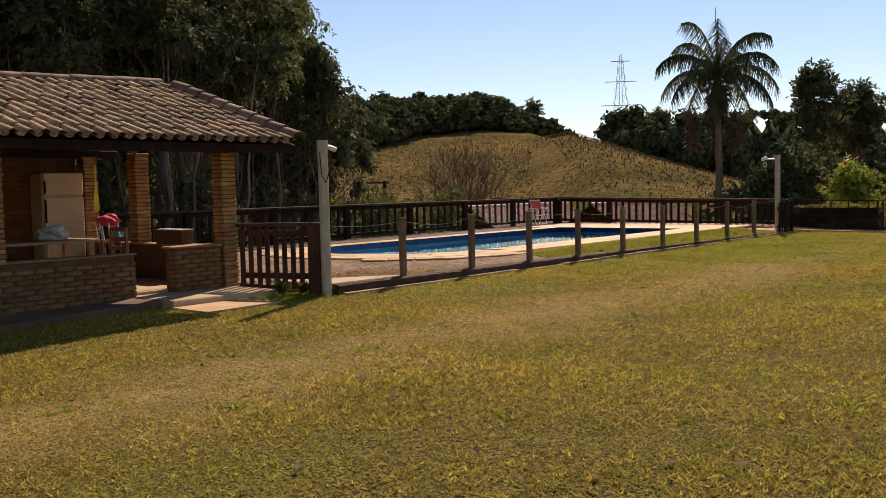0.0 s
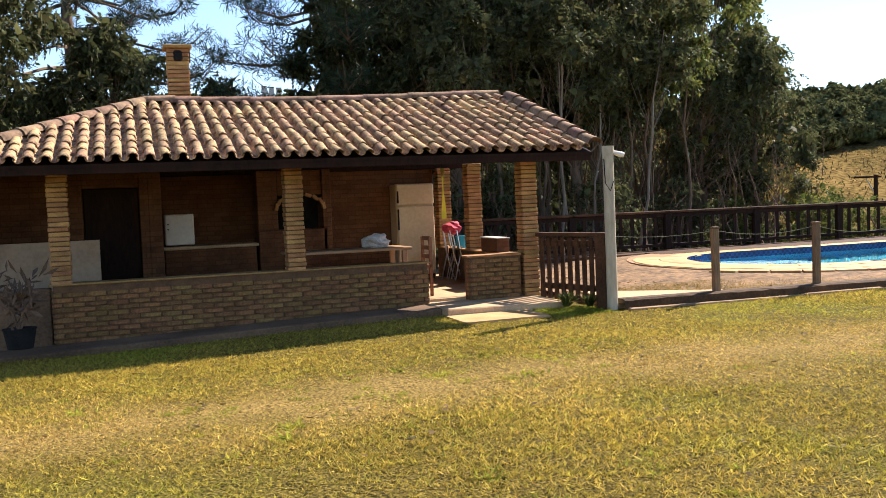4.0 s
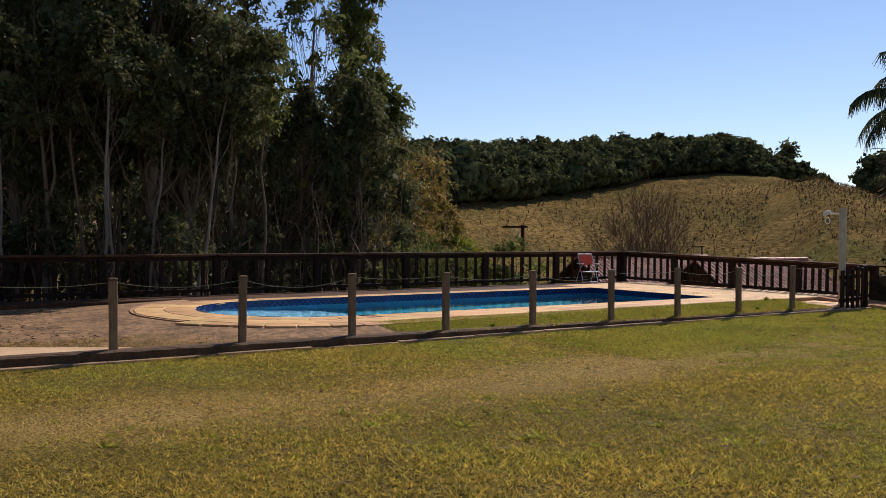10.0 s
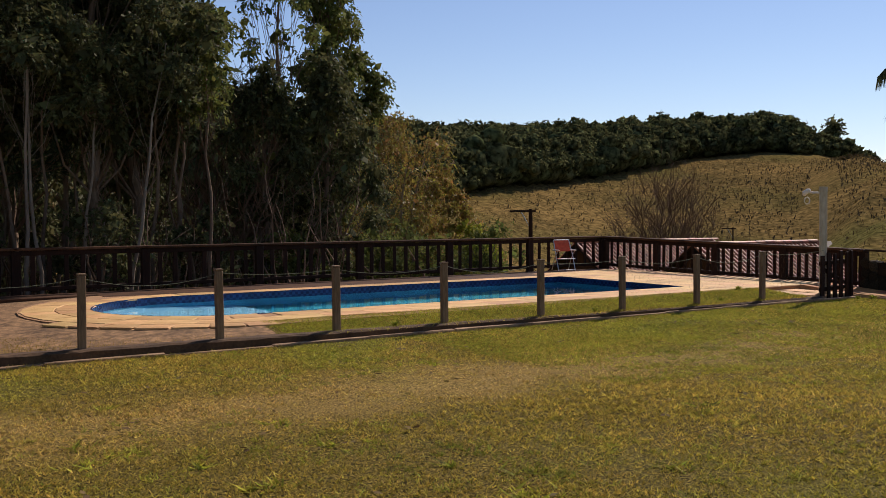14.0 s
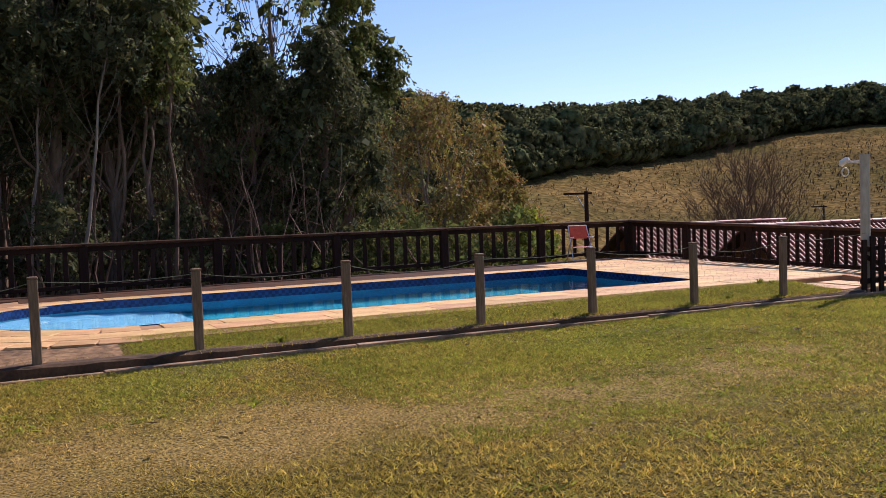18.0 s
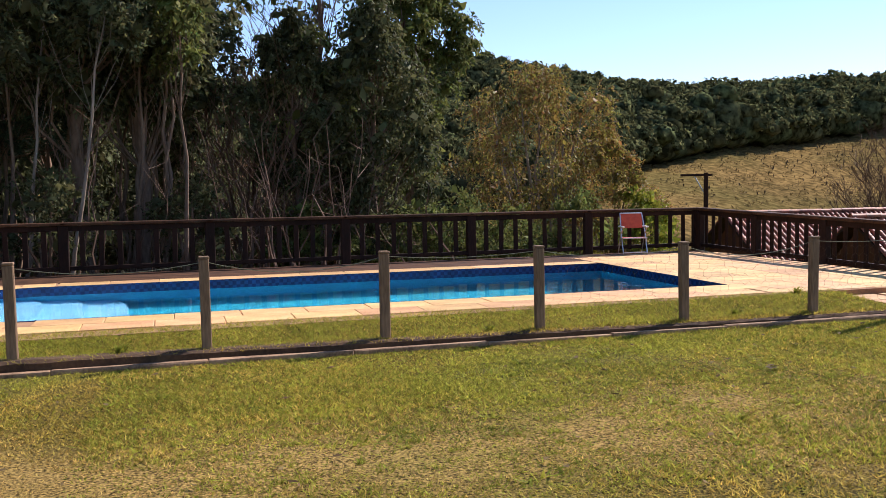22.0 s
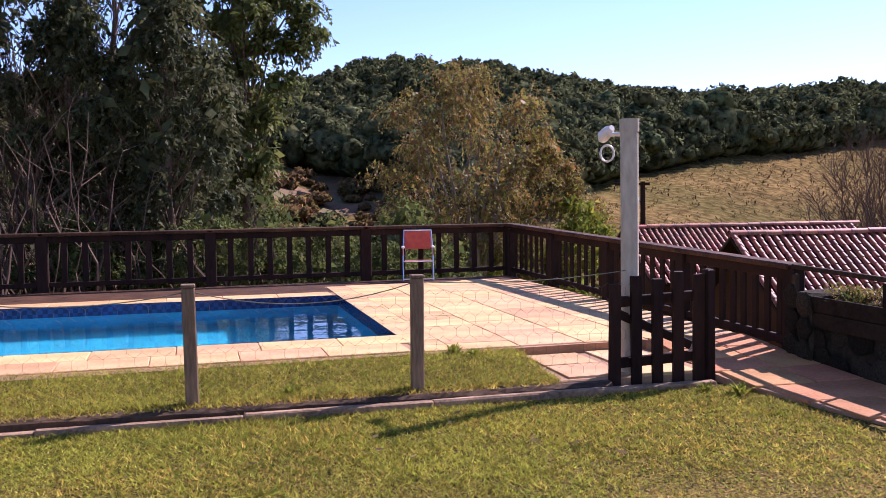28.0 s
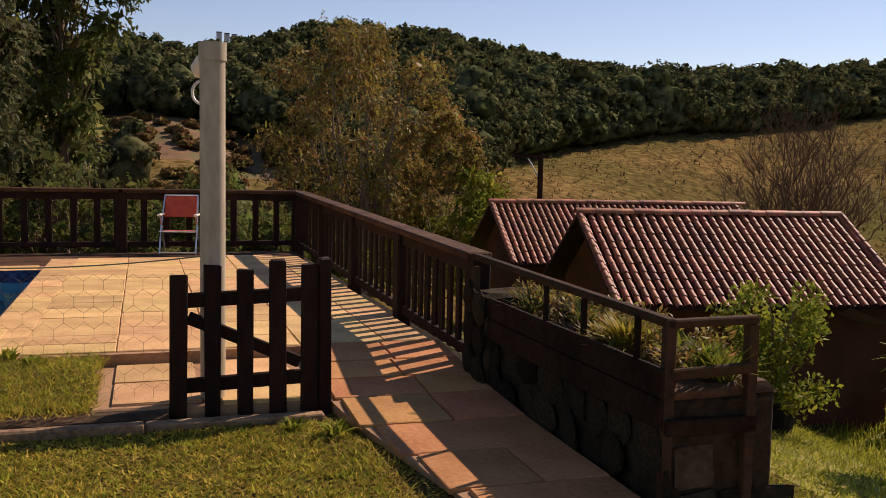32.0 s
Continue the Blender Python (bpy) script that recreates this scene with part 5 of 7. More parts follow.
# ---- folding beach chair ----
bc = empty("beach_chair", (14.62, 7.75, 0.03), "orange canvas folding beach chair with aluminium frame at the railing", "chair", rz=-12)
for x in (-0.27, 0.27):
    part("front_leg", tube([(x, -0.22, 0), (x, -0.05, 0.4), (x * 0.92, 0.16, 0.8)], 0.013, 7), M_METAL, bc)
    part("rear_leg", tube([(x, 0.22, 0), (x, 0.05, 0.3), (x, -0.18, 0.52)], 0.012, 7), M_METAL, bc)
    part("armrest", box(x - 0.03, x + 0.03, -0.24, 0.14, 0.52, 0.55, 0.01), M_WHITE, bc, "white armrest")
part("back_canvas", beam((0, 0.055, 0.5), (0, 0.15, 0.79), 0.48, 0.012), M_FABRIC, bc, "orange canvas back")
part("seat_canvas", box(-0.24, 0.24, -0.22, 0.06, 0.3, 0.315, 0.004), M_FABRIC, bc, "orange canvas seat")
part("top_bar", tube([(-0.25, 0.16, 0.8), (0.25, 0.16, 0.8)], 0.013, 7), M_METAL, bc)
part("front_bar", tube([(-0.27, -0.22, 0.31), (0.27, -0.22, 0.31)], 0.012, 7), M_METAL, bc)
part("foot_bar", tube([(-0.27, -0.22, 0.02), (0.27, -0.22, 0.02)], 0.012, 7), M_METAL, bc)
bc.matrix_world = bc.matrix_world @ Matrix.Diagonal((0.86, 0.86, 0.95, 1))


# ---- plants ----
RNG = np.random.default_rng(7)


def leaf_quads(centers, radii, count, size, droop=0.0, squash=0.75, shell=0.35, aspect=0.45):
    """Leaf-shaped quads scattered in clumps: vertices and faces."""
    centers, radii = np.asarray(centers, float), np.asarray(radii, float)
    k = RNG.integers(0, len(centers), count)
    d = RNG.normal(size=(count, 3))
    d /= np.linalg.norm(d, axis=1)[:, None]
    r = RNG.uniform(shell, 1.0, count) ** 0.7
    p = centers[k] + d * (radii[k] * r)[:, None] * np.array([1, 1, squash])
    ax = RNG.normal(size=(count, 3)) + d * 0.5
    ax[:, 2] -= droop
    ax /= np.linalg.norm(ax, axis=1)[:, None]
    sd_ = np.cross(ax, RNG.normal(size=(count, 3)))
    sd_ /= np.linalg.norm(sd_, axis=1)[:, None] + 1e-9
    nn = np.cross(ax, sd_)
    s = (size * RNG.uniform(0.6, 1.4, count))[:, None]
    v = np.stack([p, p + ax * s * 0.5 + sd_ * s * aspect * 0.5 + nn * s * 0.08, p + ax * s, p + ax * s * 0.5 - sd_ * s * aspect * 0.5 + nn * s * 0.08], 1).reshape(-1, 3)
    return v, np.arange(count * 4).reshape(-1, 4)


def leaf_sprays(centers, radii, count, size, droop=0.6, squash=0.75, per=9, aspect=0.45, reach=2.3):
    """Leaves strung along short hanging twigs, so that a crown shows bunches and gaps."""
    centers, radii = np.asarray(centers, float), np.asarray(radii, float)
    m = max(count // per, 1)
    k = RNG.integers(0, len(centers), m)
    d = RNG.normal(size=(m, 3))
    d /= np.linalg.norm(d, axis=1)[:, None]
    root = centers[k] + d * (radii[k] * RNG.uniform(0.15, 1.0, m) ** 0.6)[:, None] * np.array([1, 1, squash])
    tw = d + 0.45 * RNG.normal(size=(m, 3))
    tw[:, 2] -= droop
    tw /= np.linalg.norm(tw, axis=1)[:, None]
    f = np.tile((np.arange(per) + 0.5) / per, m)
    rt, tw2 = np.repeat(root, per, 0), np.repeat(tw, per, 0)
    p = rt + tw2 * (f * size * reach)[:, None] + np.stack([0 * f, 0 * f, -droop * 0.5 * size * reach * f * f], 1)
    n = len(p)
    ax = tw2 * 0.7 + 0.75 * RNG.normal(size=(n, 3))
    ax[:, 2] -= droop * 0.6
    ax /= np.linalg.norm(ax, axis=1)[:, None]
    sd_ = np.cross(ax, RNG.normal(size=(n, 3)))
    sd_ /= np.linalg.norm(sd_, axis=1)[:, None] + 1e-9
    s = (size * RNG.uniform(0.6, 1.4, n))[:, None]
    bend = np.cross(ax, sd_) * s * 0.08
    v = np.stack([p, p + ax * s * 0.45 + sd_ * s * aspect * 0.5 + bend, p + ax * s, p + ax * s * 0.45 - sd_ * s * aspect * 0.5 + bend], 1).reshape(-1, 3)
    return v, np.arange(n * 4).reshape(-1, 4)


def limb(bm, a, b, r0, r1, wob=0.08, n=4, sides=6):
    a, b = Vector(a), Vector(b)
    L = (b - a).length
    pts = [a.lerp(b, k / n) + Vector((random.uniform(-1, 1), random.uniform(-1, 1), random.uniform(-0.4, 0.4))) * wob * L * 0.3 * (0 < k < n) for k in range(n + 1)]
    tube(pts, [r0 + (r1 - r0) * k / n for k in range(n + 1)], sides, bm, False)
    return pts


def tree(x, y, h, crown_r, low, trunk_r, mat, bark, leaves, size, label, category="tree", clumps=26, lean=(0, 0), stems=1, name="tree", group="", droop=0.3, squash=0.7, clump_r=0.34, top=1.0, extra=(), fill=1.0):
    """A tapered trunk with limbs to leaf clumps; low is where the crown begins, from 0 to 1 of the height."""
    g = gz(x, y)
    e = empty(name, (x, y, g), label, category, group)
    bm = bmesh.new()
    tops = []
    for s in range(stems):
        ox, oy = (random.uniform(-0.25, 0.25) * (stems > 1), random.uniform(-0.25, 0.25) * (stems > 1))
        sp = 0.0 if stems == 1 else crown_r * 0.45
        an = math.tau * s / stems + 0.5
        tx, ty = lean[0] * h + sp * math.cos(an), lean[1] * h + sp * math.sin(an)
        tops.append(limb(bm, (ox, oy, -0.3), (tx, ty, h * 0.86 * (1 if stems == 1 else random.uniform(0.7, 1))), trunk_r, trunk_r * 0.22, 0.05, 7, 8))
    cen, rad = [], []
    for k in range(clumps):
        f = low + (1 - low) * ((k + 0.5) / clumps) ** 0.85
        env = math.sin(math.pi * min(max((f - low) / (1 - low), 0.04), 0.97) ** 0.8) ** 0.6 * top
        a = k * 2.4 + random.uniform(-0.5, 0.5)
        rr = crown_r * env * random.uniform(0.35, 0.95)
        p = Vector((lean[0] * h * f + rr * math.cos(a), lean[1] * h * f + rr * math.sin(a), h * f + random.uniform(-0.3, 0.3)))
        cen.append(p)
        rad.append(crown_r * clump_r * random.uniform(0.65, 1.25))
        st = random.choice(tops)
        q = st[min(int(len(st) * f * 0.75), len(st) - 2)]
        limb(bm, q, p, trunk_r * 0.32 * (1.1 - f), trunk_r * 0.06, 0.25, 3, 5)
    for dx, dy, z, rr in extra:
        # long side branches with their own leaf bunches
        limb(bm, tops[0][4], (dx, dy, z), trunk_r * 0.3, trunk_r * 0.06, 0.2, 4, 5)
        cen += [(dx, dy, z), (dx * 0.8, dy * 0.8, z + 0.1)]
        rad += [rr, rr * 0.7]
    part("trunk", bm, bark, e, smooth=True)
    v, f = leaf_sprays(cen, rad, leaves, size, droop, squash)
    # outsized leaves added in the heart of each clump to block light
    v2, f2 = leaf_quads(cen, [q * 0.62 for q in rad], max(int(leaves * fill / 12), 1), size * 2.6, droop, squash, 0.0, 0.6)
    put("crown", mesh_np("crown", np.concatenate([v, v2]), np.concatenate([f, f2 + len(v)]), mat), e)
    return e


# dark wood behind the kiosk and the pool
BACK = [(-1.6, 15.0, 8.8, 1.3), (1.2, 13.2, 10.5, 2.7), (4.3, 12.4, 11.5, 2.8), (5.4, 13.6, 12.0, 2.6), (3.0, 18.5, 15.0, 3.6), (-4.5, 17.0, 6.0, 2.2), (-7.5, 15.0, 6.7, 2.2), (-10.5, 14.0, 8.6, 2.4), (-13.5, 14.0, 9.5, 2.8)]
for x, y, h, r in BACK:
    tree(x, y, h, r, 0.34 if x > 0 else 0.22, 0.17, M_LEAFM if x > 8 else M_LEAFD, M_BARK, 19000, 0.125, "tall dark broadleaf tree in the grove behind the railing", clumps=66, group="grove trees", clump_r=0.22, droop=0.8)
tree(5.6, 24.0, 15.0, 3.4, 0.2, 0.2, M_LEAFD, M_BARK, 13000, 0.18, "tall dark tree deep in the grove", clumps=60, group="grove trees", clump_r=0.25, droop=0.7)
tree(2.6, 23.0, 15.0, 3.2, 0.2, 0.2, M_LEAFD, M_BARK, 12000, 0.18, "tall dark tree deep in the grove", clumps=60, group="grove trees", clump_r=0.25, droop=0.7)
tree(12.5, 16.9, 14.0, 1.05, 0.24, 0.17, M_LEAFM, M_BARK, 24000, 0.125, "tall tree with drooping leafy branches at the grove's edge", clumps=68, clump_r=0.42, droop=1.0, extra=((1.1, 0.3, 8.6, 0.5), (1.5, -0.2, 8.0, 0.5), (1.7, 0, 7.4, 0.42), (1.3, -0.3, 7.0, 0.4), (-1.5, -1.0, 7.8, 0.7), (-1.8, -0.6, 6.4, 0.6)))
tree(10.8, 13.6, 6.7, 1.6, 0.1, 0.12, M_LEAFD, M_BARK, 15000, 0.115, "dark green tree leafy down to the railing at the grove's edge", clumps=70, clump_r=0.3, droop=0.9)
tree(9.3, 14.6, 10.5, 2.6, 0.3, 0.13, M_LEAFM, M_BARK, 4500, 0.11, "thinly leaved tree with bare dark branches against the sky", clumps=60, clump_r=0.12, droop=0.9, lean=(0.05, 0))
tree(6.35, 10.4, 6.7, 0.85, 0.64, 0.05, M_LEAFM, M_BARK, 3600, 0.1, "slender tree with a sunlit green crown behind the railing", clumps=16, clump_r=0.34, droop=0.9)
tree(8.9, 13.6, 6.3, 1.3, 0.4, 0.1, M_LEAFD, M_BARK, 9000, 0.11, "leafy tree among dead branches in the grove", clumps=30, clump_r=0.3, droop=0.9)
for x, y, h in ((6.4, 17.2, 5.6), (10.8, 18.6, 5.0), (12.2, 19.5, 4.4)):
    tree(x, y, h, 1.8, 0.05, 0.08, M_LEAFD, M_BARK, 6000, 0.13, "dense dark bush under the grove trees", "shrub", clumps=30, stems=3, name="shrub", group="grove undergrowth")
for k in range(18):
    tree(random.uniform(0.5, 11.5) if k % 3 else random.uniform(-9, 0), random.uniform(18.5, 23), random.uniform(4.0, 6.5) if k % 3 else random.uniform(3.2, 4.4), 1.8, 0.05, 0.06, M_LEAFD, M_BARK, 2600, 0.17, "shady shrub deep in the grove", "shrub", clumps=12, stems=3, name="shrub", group="grove undergrowth")
tree(-11.0, 9.7, 8.5, 1.5, 0.3, 0.14, M_LEAFB, M_BARK, 7000, 0.13, "bright green leafy tree beside the kiosk", clumps=24)
# pale thin trunks
for x, y, lx, h in ((2.3, 9.3, 0.02, 6.5), (2.6, 9.6, -0.03, 6.0), (4.3, 9.4, 0.14, 6.2), (0.4, 9.6, -0.05, 6.0), (3.4, 10.2, 0.1, 5.5)):
    tree(x, y, h, 1.3, 0.66, 0.045, M_LEAFD, M_BARKP, 3600, 0.1, "slender pale-barked tree close behind the railing", clumps=10, lean=(lx, 0), group="pale trunks")
for k in range(30):
    x, y = random.uniform(-0.4, 6.8), random.uniform(10.5, 17)
    tree(x, y, random.uniform(6, 9), 1.4, 0.66, random.uniform(0.04, 0.075), M_LEAFD, M_BARK, 2200, 0.12, "thin dark-stemmed tree in the grove", clumps=11, lean=(random.uniform(-0.1, 0.1), 0), group="thin grove trees")
# undergrowth
for k, x in enumerate(np.arange(-6, 15.5, 1.25)):
    y = 10.2 + 1.6 * random.random() + (1.5 if x > 7 else 0)
    if 2 < x < 9 and k % 2:
        continue
    tree(x, y, random.uniform(1.6, 2.6) if x < 7 else random.uniform(1.2, 1.8), 1.05, 0.12, 0.05, M_LEAFD if x < 7 else M_LEAFM, M_BARK, 3000, 0.08, "shady shrub behind the railing", "shrub", clumps=12, stems=3, name="shrub", group="shrubs behind the railing")


# thin dusty stems between the trunks
bm = bmesh.new()
for k in range(210):
    x, y = random.uniform(-5, 12.0), random.uniform(9.2, 16.5)
    g = gz(x, y)
    hh = random.uniform(0.8, 3.2)
    pts = limb(bm, (x, y, g - 0.1), (x + random.uniform(-0.8, 0.8), y + random.uniform(-0.4, 0.4), g + hh), random.uniform(0.01, 0.032), 0.006, 0.14, 5, 4)
    for j in range(3):
        q = random.choice(pts[2:])
        limb(bm, q, q + Vector((random.uniform(-0.7, 0.7), random.uniform(-0.5, 0.5), random.uniform(0.1, 0.8))), 0.009, 0.004, 0.2, 2, 3)
tagged(new("saplings", mesh_of(bm, M_TWIG)), "thin dusty sapling stems among the grove trunks", "saplings", kind="stuff")


def araucaria(x, y, h, r, tiers, label):
    g = gz(x, y)
    e = empty("pine_tree", (x, y, g), label, "tree")
    bm = bmesh.new()
    limb(bm, (0, 0, -0.3), (0.1, 0, h), 0.3, 0.1, 0.02, 6, 10)
    cen, rad = [], []
    for t in range(tiers):
        z = h * (0.42 + 0.56 * t / (tiers - 1))
        n = 8
        for k in range(n):
            a = math.tau * (k + 0.4 * t) / n + random.uniform(-0.15, 0.15)
            L = r * (1.05 - 0.45 * t / tiers) * random.uniform(0.8, 1.1)
            c, s = math.cos(a), math.sin(a)
            zb, dp = z + random.uniform(-0.35, 0.35), random.uniform(0.25, 0.7)
            pts = [(0, 0, zb), (c * L * 0.35, s * L * 0.35, zb - dp * 0.35), (c * L * 0.7, s * L * 0.7, zb - dp), (c * L * 0.95, s * L * 0.95, zb - dp * 0.6), (c * L * 1.1, s * L * 1.1, zb + 0.2)]
            tube(pts, [0.07, 0.05, 0.038, 0.026, 0.014], 5, bm, False)
            for fct in (0.74, 0.86, 0.98, 1.08):
                for o in (-0.42, 0.0, 0.42):
                    if random.random() < 0.25:
                        continue
                    q = Vector((c * L * fct - s * o * fct, s * L * fct + c * o * fct, zb - dp * 0.7 + 1.2 * max(fct - 0.85, 0) + random.uniform(-0.15, 0.25)))
                    tube([(c * L * (fct - 0.12), s * L * (fct - 0.12), zb - dp * 0.8), q], [0.018, 0.008], 3, bm, False)
                    cen.append(q)
                    rad.append(random.uniform(0.2, 0.36))
    part("trunk", bm, M_BARK, e, smooth=True)
    v, f = leaf_quads(cen, rad, len(cen) * 85, 0.26, -0.2, 0.8, 0.0, 0.08)
    put("crown", mesh_np("crown", v, f, M_LEAFP), e)


araucaria(-0.6, 16.5, 11.5, 4.6, 6, "dark araucaria pine with layered drooping branches")
araucaria(-8.7, 22.0, 13.5, 4.4, 7, "tall pine with sparse dark branches against the sky")
araucaria(-14.5, 22.0, 12.0, 4.0, 6, "tall pine with sparse dark branches against the sky")

# olive-gold tree beyond the terrace, green bush at its foot
tree(22.4, 32.0, 11.4, 4.9, 0.32, 0.14, M_LEAFO, M_BARKP, 36000, 0.115, "tall autumn-tinted tree with several pale stems in the valley", clumps=60, stems=9, droop=0.8, clump_r=0.2, fill=0.4)
tree(26.2, 33.0, 8.4, 2.7, 0.25, 0.12, M_LEAFO, M_BARKP, 16000, 0.12, "smaller autumn-tinted tree with pale stems in the valley", clumps=40, stems=4, droop=0.6, clump_r=0.22)
for x, y, h in ((13.5, 22, 3.0), (15.5, 24, 2.7), (17.8, 25, 2.8), (19.5, 27, 3.0), (27.3, 31.5, 6.0), (12, 27, 3.6), (24.8, 34, 4.8)):
    tree(x, y, h, 2.3, 0.15, 0.1, M_LEAFM if x < 20 else M_LEAFB, M_BARK, 6000, 0.17, "leafy bush in the valley beyond the railing", "shrub", clumps=18, stems=3, name="valley_bush", group="valley bushes")


def palm(x, y, zc, label):
    g = gz(x, y)
    e = empty("palm_tree", (x, y, g), label, "palm")
    h = zc - g
    part("trunk", limb_mesh((0, 0, -0.2), (0.05, 0, h), 0.24, 0.2), M_BARK, e, smooth=True)
    part("spear_leaf", limb_mesh((0.05, 0, h - 0.2), (0.0, 0.1, h + 4.0), 0.06, 0.015), M_LEAFD, e)
    for k in range(19):
        a = k * 2.399 + 0.4
        el = radians(78 - 92 * (k / 18) ** 0.85)
        L = random.uniform(4.0, 4.9)
        pts = []
        dirn = Vector((math.cos(a) * math.cos(el), math.sin(a) * math.cos(el), math.sin(el)))
        p = Vector((0.05, 0, h))
        for i in range(9):
            pts.append(p.copy())
            p = p + dirn * L / 8
            dirn = (dirn + Vector((0, 0, -0.1 - 0.055 * i))).normalized()
        bm = tube(pts, [0.04 - 0.0035 * i for i in range(9)], 4)
        fr_ = part("frond", bm, M_LEAFD, e)
        vs, fs = [], []
        side = Vector((-math.sin(a), math.cos(a), 0))
        for i in range(1, 9):
            for sub in range(9):
                q = pts[i - 1].lerp(pts[i], sub / 9)
                for sg in (-1, 1):
                    ln = 1.05 * math.sin(math.pi * (i + sub / 9) / 10.5) + 0.2
                    tip = q + side * sg * ln * random.uniform(0.25, 0.7) + Vector((0, 0, -ln * random.uniform(0.55, 1.0))) + (pts[i] - pts[i - 1]).normalized() * 0.15
                    wv = (pts[i] - pts[i - 1]).normalized() * 0.04
                    b0 = len(vs)
                    vs += [q - wv, q + wv, tip + wv * 0.3, tip - wv * 0.3]
                    fs.append((b0, b0 + 1, b0 + 2, b0 + 3))
        put("leaf_blade", mesh_np("leaf_blade", [tuple(v) for v in vs], fs, M_LEAFD), fr_)
    v, f = leaf_quads([(0, 0, h - 0.9 - 0.3 * i) for i in range(6)], [0.55] * 6, 700, 0.6, 2.0, 1.2, 0.2, 0.2)
    v2, f2 = leaf_quads([(dx, dy, h - 2.6 - 0.35 * i) for dx, dy in ((-1.6, 0.9), (1.1, -0.7), (0.3, 0.2)) for i in range(6)], [0.4] * 18, 900, 0.5, 2.0, 1.3, 0.2, 0.2)
    v, f = np.concatenate([v, v2]), np.concatenate([f, f2 + len(v)])
    put("dead_skirt", mesh_np("skirt", v, f, M_TWIG), e, None, "brown hanging dead fronds")


def limb_mesh(a, b, r0, r1):
    bm = bmesh.new()
    limb(bm, a, b, r0, r1, 0.03, 6, 10)
    return bm


palm(46.4, 16.1, 8.0, "tall feathery palm with drooping fronds")

# trees beyond the palm
for x, y, h, r in ((62, 15.5, 12.3, 2.3), (67, 14, 10.6, 2.2), (66, 5, 11.5, 2.8), (60, -1, 12.5, 3.2), (75, 9, 11.5, 3.2), (70, -4, 12.5, 3.4), (78, 18, 9, 3.0)):
    tree(x, y, h, r, 0.58 if y > 12 else 0.35, 0.2, M_LEAFD, M_BARK, 6000, 0.26, "tall tree on the slope beyond the palm", clumps=22, group="slope trees", clump_r=0.36)
for k in range(26):
    x, y = random.uniform(40, 66), random.uniform(-6, 18)
    y = min(y, 0.754 * (x - 13.6) - 8.0)
    tree(x, y, random.uniform(2.5, 5.5), random.uniform(1.6, 2.6), 0.1, 0.08, random.choice((M_LEAFD, M_LEAFO, M_LEAFD)), M_BARK, 1900, 0.28, "bushy scrub on the slope beyond the lawn", "shrub", clumps=10, stems=2, name="scrub", group="slope scrub")
tree(34, 4.2, 4.6, 1.15, 0.12, 0.07, M_LEAFB, M_BARK, 3000, 0.24, "bright green young tree beyond the planter", clumps=20)
tree(20.3, -1.3, 2.5, 0.55, 0.45, 0.03, M_LEAFB, M_BARK, 1800, 0.06, "small bright-leaved tree on the slope beside the planter", clumps=14)
tree(36, 0.5, 3.0, 1.6, 0.1, 0.06, M_LEAFB, M_BARK, 2200, 0.24, "bright green bush beyond the planter", "shrub", clumps=14, name="shrub")


def bare_bush(x, y, h, r, label, n=16):
    """A dome of leafless stems, each forking into fine twigs."""
    g = gz(x, y)
    e = empty("bare_tree", (x, y, g), label, "tree")
    for k in range(n):
        bm = bmesh.new()
        a, f = k * 2.4, math.sqrt((k + 0.5) / n)
        tip = Vector((r * f * math.cos(a), r * f * math.sin(a), h * math.sqrt(max(1.05 - f * f, 0.12)) * random.uniform(0.85, 1)))
        root = Vector((tip.x * 0.25, tip.y * 0.25, -0.2))
        pts = limb(bm, root, tip, 0.055, 0.012, 0.15, 6, 5)
        for j in range(14):
            q = random.choice(pts[2:])
            d = (tip - root).normalized() * 0.8 + Vector((random.uniform(-1, 1), random.uniform(-1, 1), random.uniform(-0.1, 0.9)))
            p2 = limb(bm, q, q + d * h * random.uniform(0.1, 0.2), 0.02, 0.007, 0.2, 3, 3)
            for i in range(5):
                q2 = random.choice(p2[1:])
                d2 = d * 0.5 + Vector((random.uniform(-1, 1), random.uniform(-1, 1), random.uniform(-0.2, 1)))
                limb(bm, q2, q2 + d2 * h * random.uniform(0.05, 0.1), 0.009, 0.005, 0.2, 2, 3)
        part("bare_stem", bm, M_TWIG, e)


bare_bush(47.2, 37.2, 7.4, 3.9, "leafless grey-brown thicket on the valley floor", 34)
bare_bush(8.5, 15.4, 6.6, 2.3, "tangle of dead reddish-brown branches among the grove trees", 20)
bare_bush(56, 44, 6.0, 3.6, "leafless grey-brown thicket on the valley floor", 12)


# ---- woods on the hills ----
def sheet_z(x, y):
    """Height of the ground sheet between its grid points."""
    i = int(np.clip(np.searchsorted(gx, x) - 1, 0, len(gx) - 2))
    j = int(np.clip(np.searchsorted(gy, y) - 1, 0, len(gy) - 2))
    fx, fy = (x - gx[i]) / (gx[i + 1] - gx[i]), (y - gy[j]) / (gy[j + 1] - gy[j])
    return float((GZ[j, i] * (1 - fx) + GZ[j, i + 1] * fx) * (1 - fy) + (GZ[j + 1, i] * (1 - fx) + GZ[j + 1, i + 1] * fx) * fy)


def core_ball(sub):
    bm = bmesh.new()
    bmesh.ops.create_icosphere(bm, subdivisions=sub, radius=1)
    bm.verts.ensure_lookup_table()
    v = np.array([tuple(q.co) for q in bm.verts])
    f = np.array([[q.index for q in t.verts] for t in bm.faces])
    bm.free()
    return v, f


BALLS = {1: core_ball(1), 0: core_ball(0)}


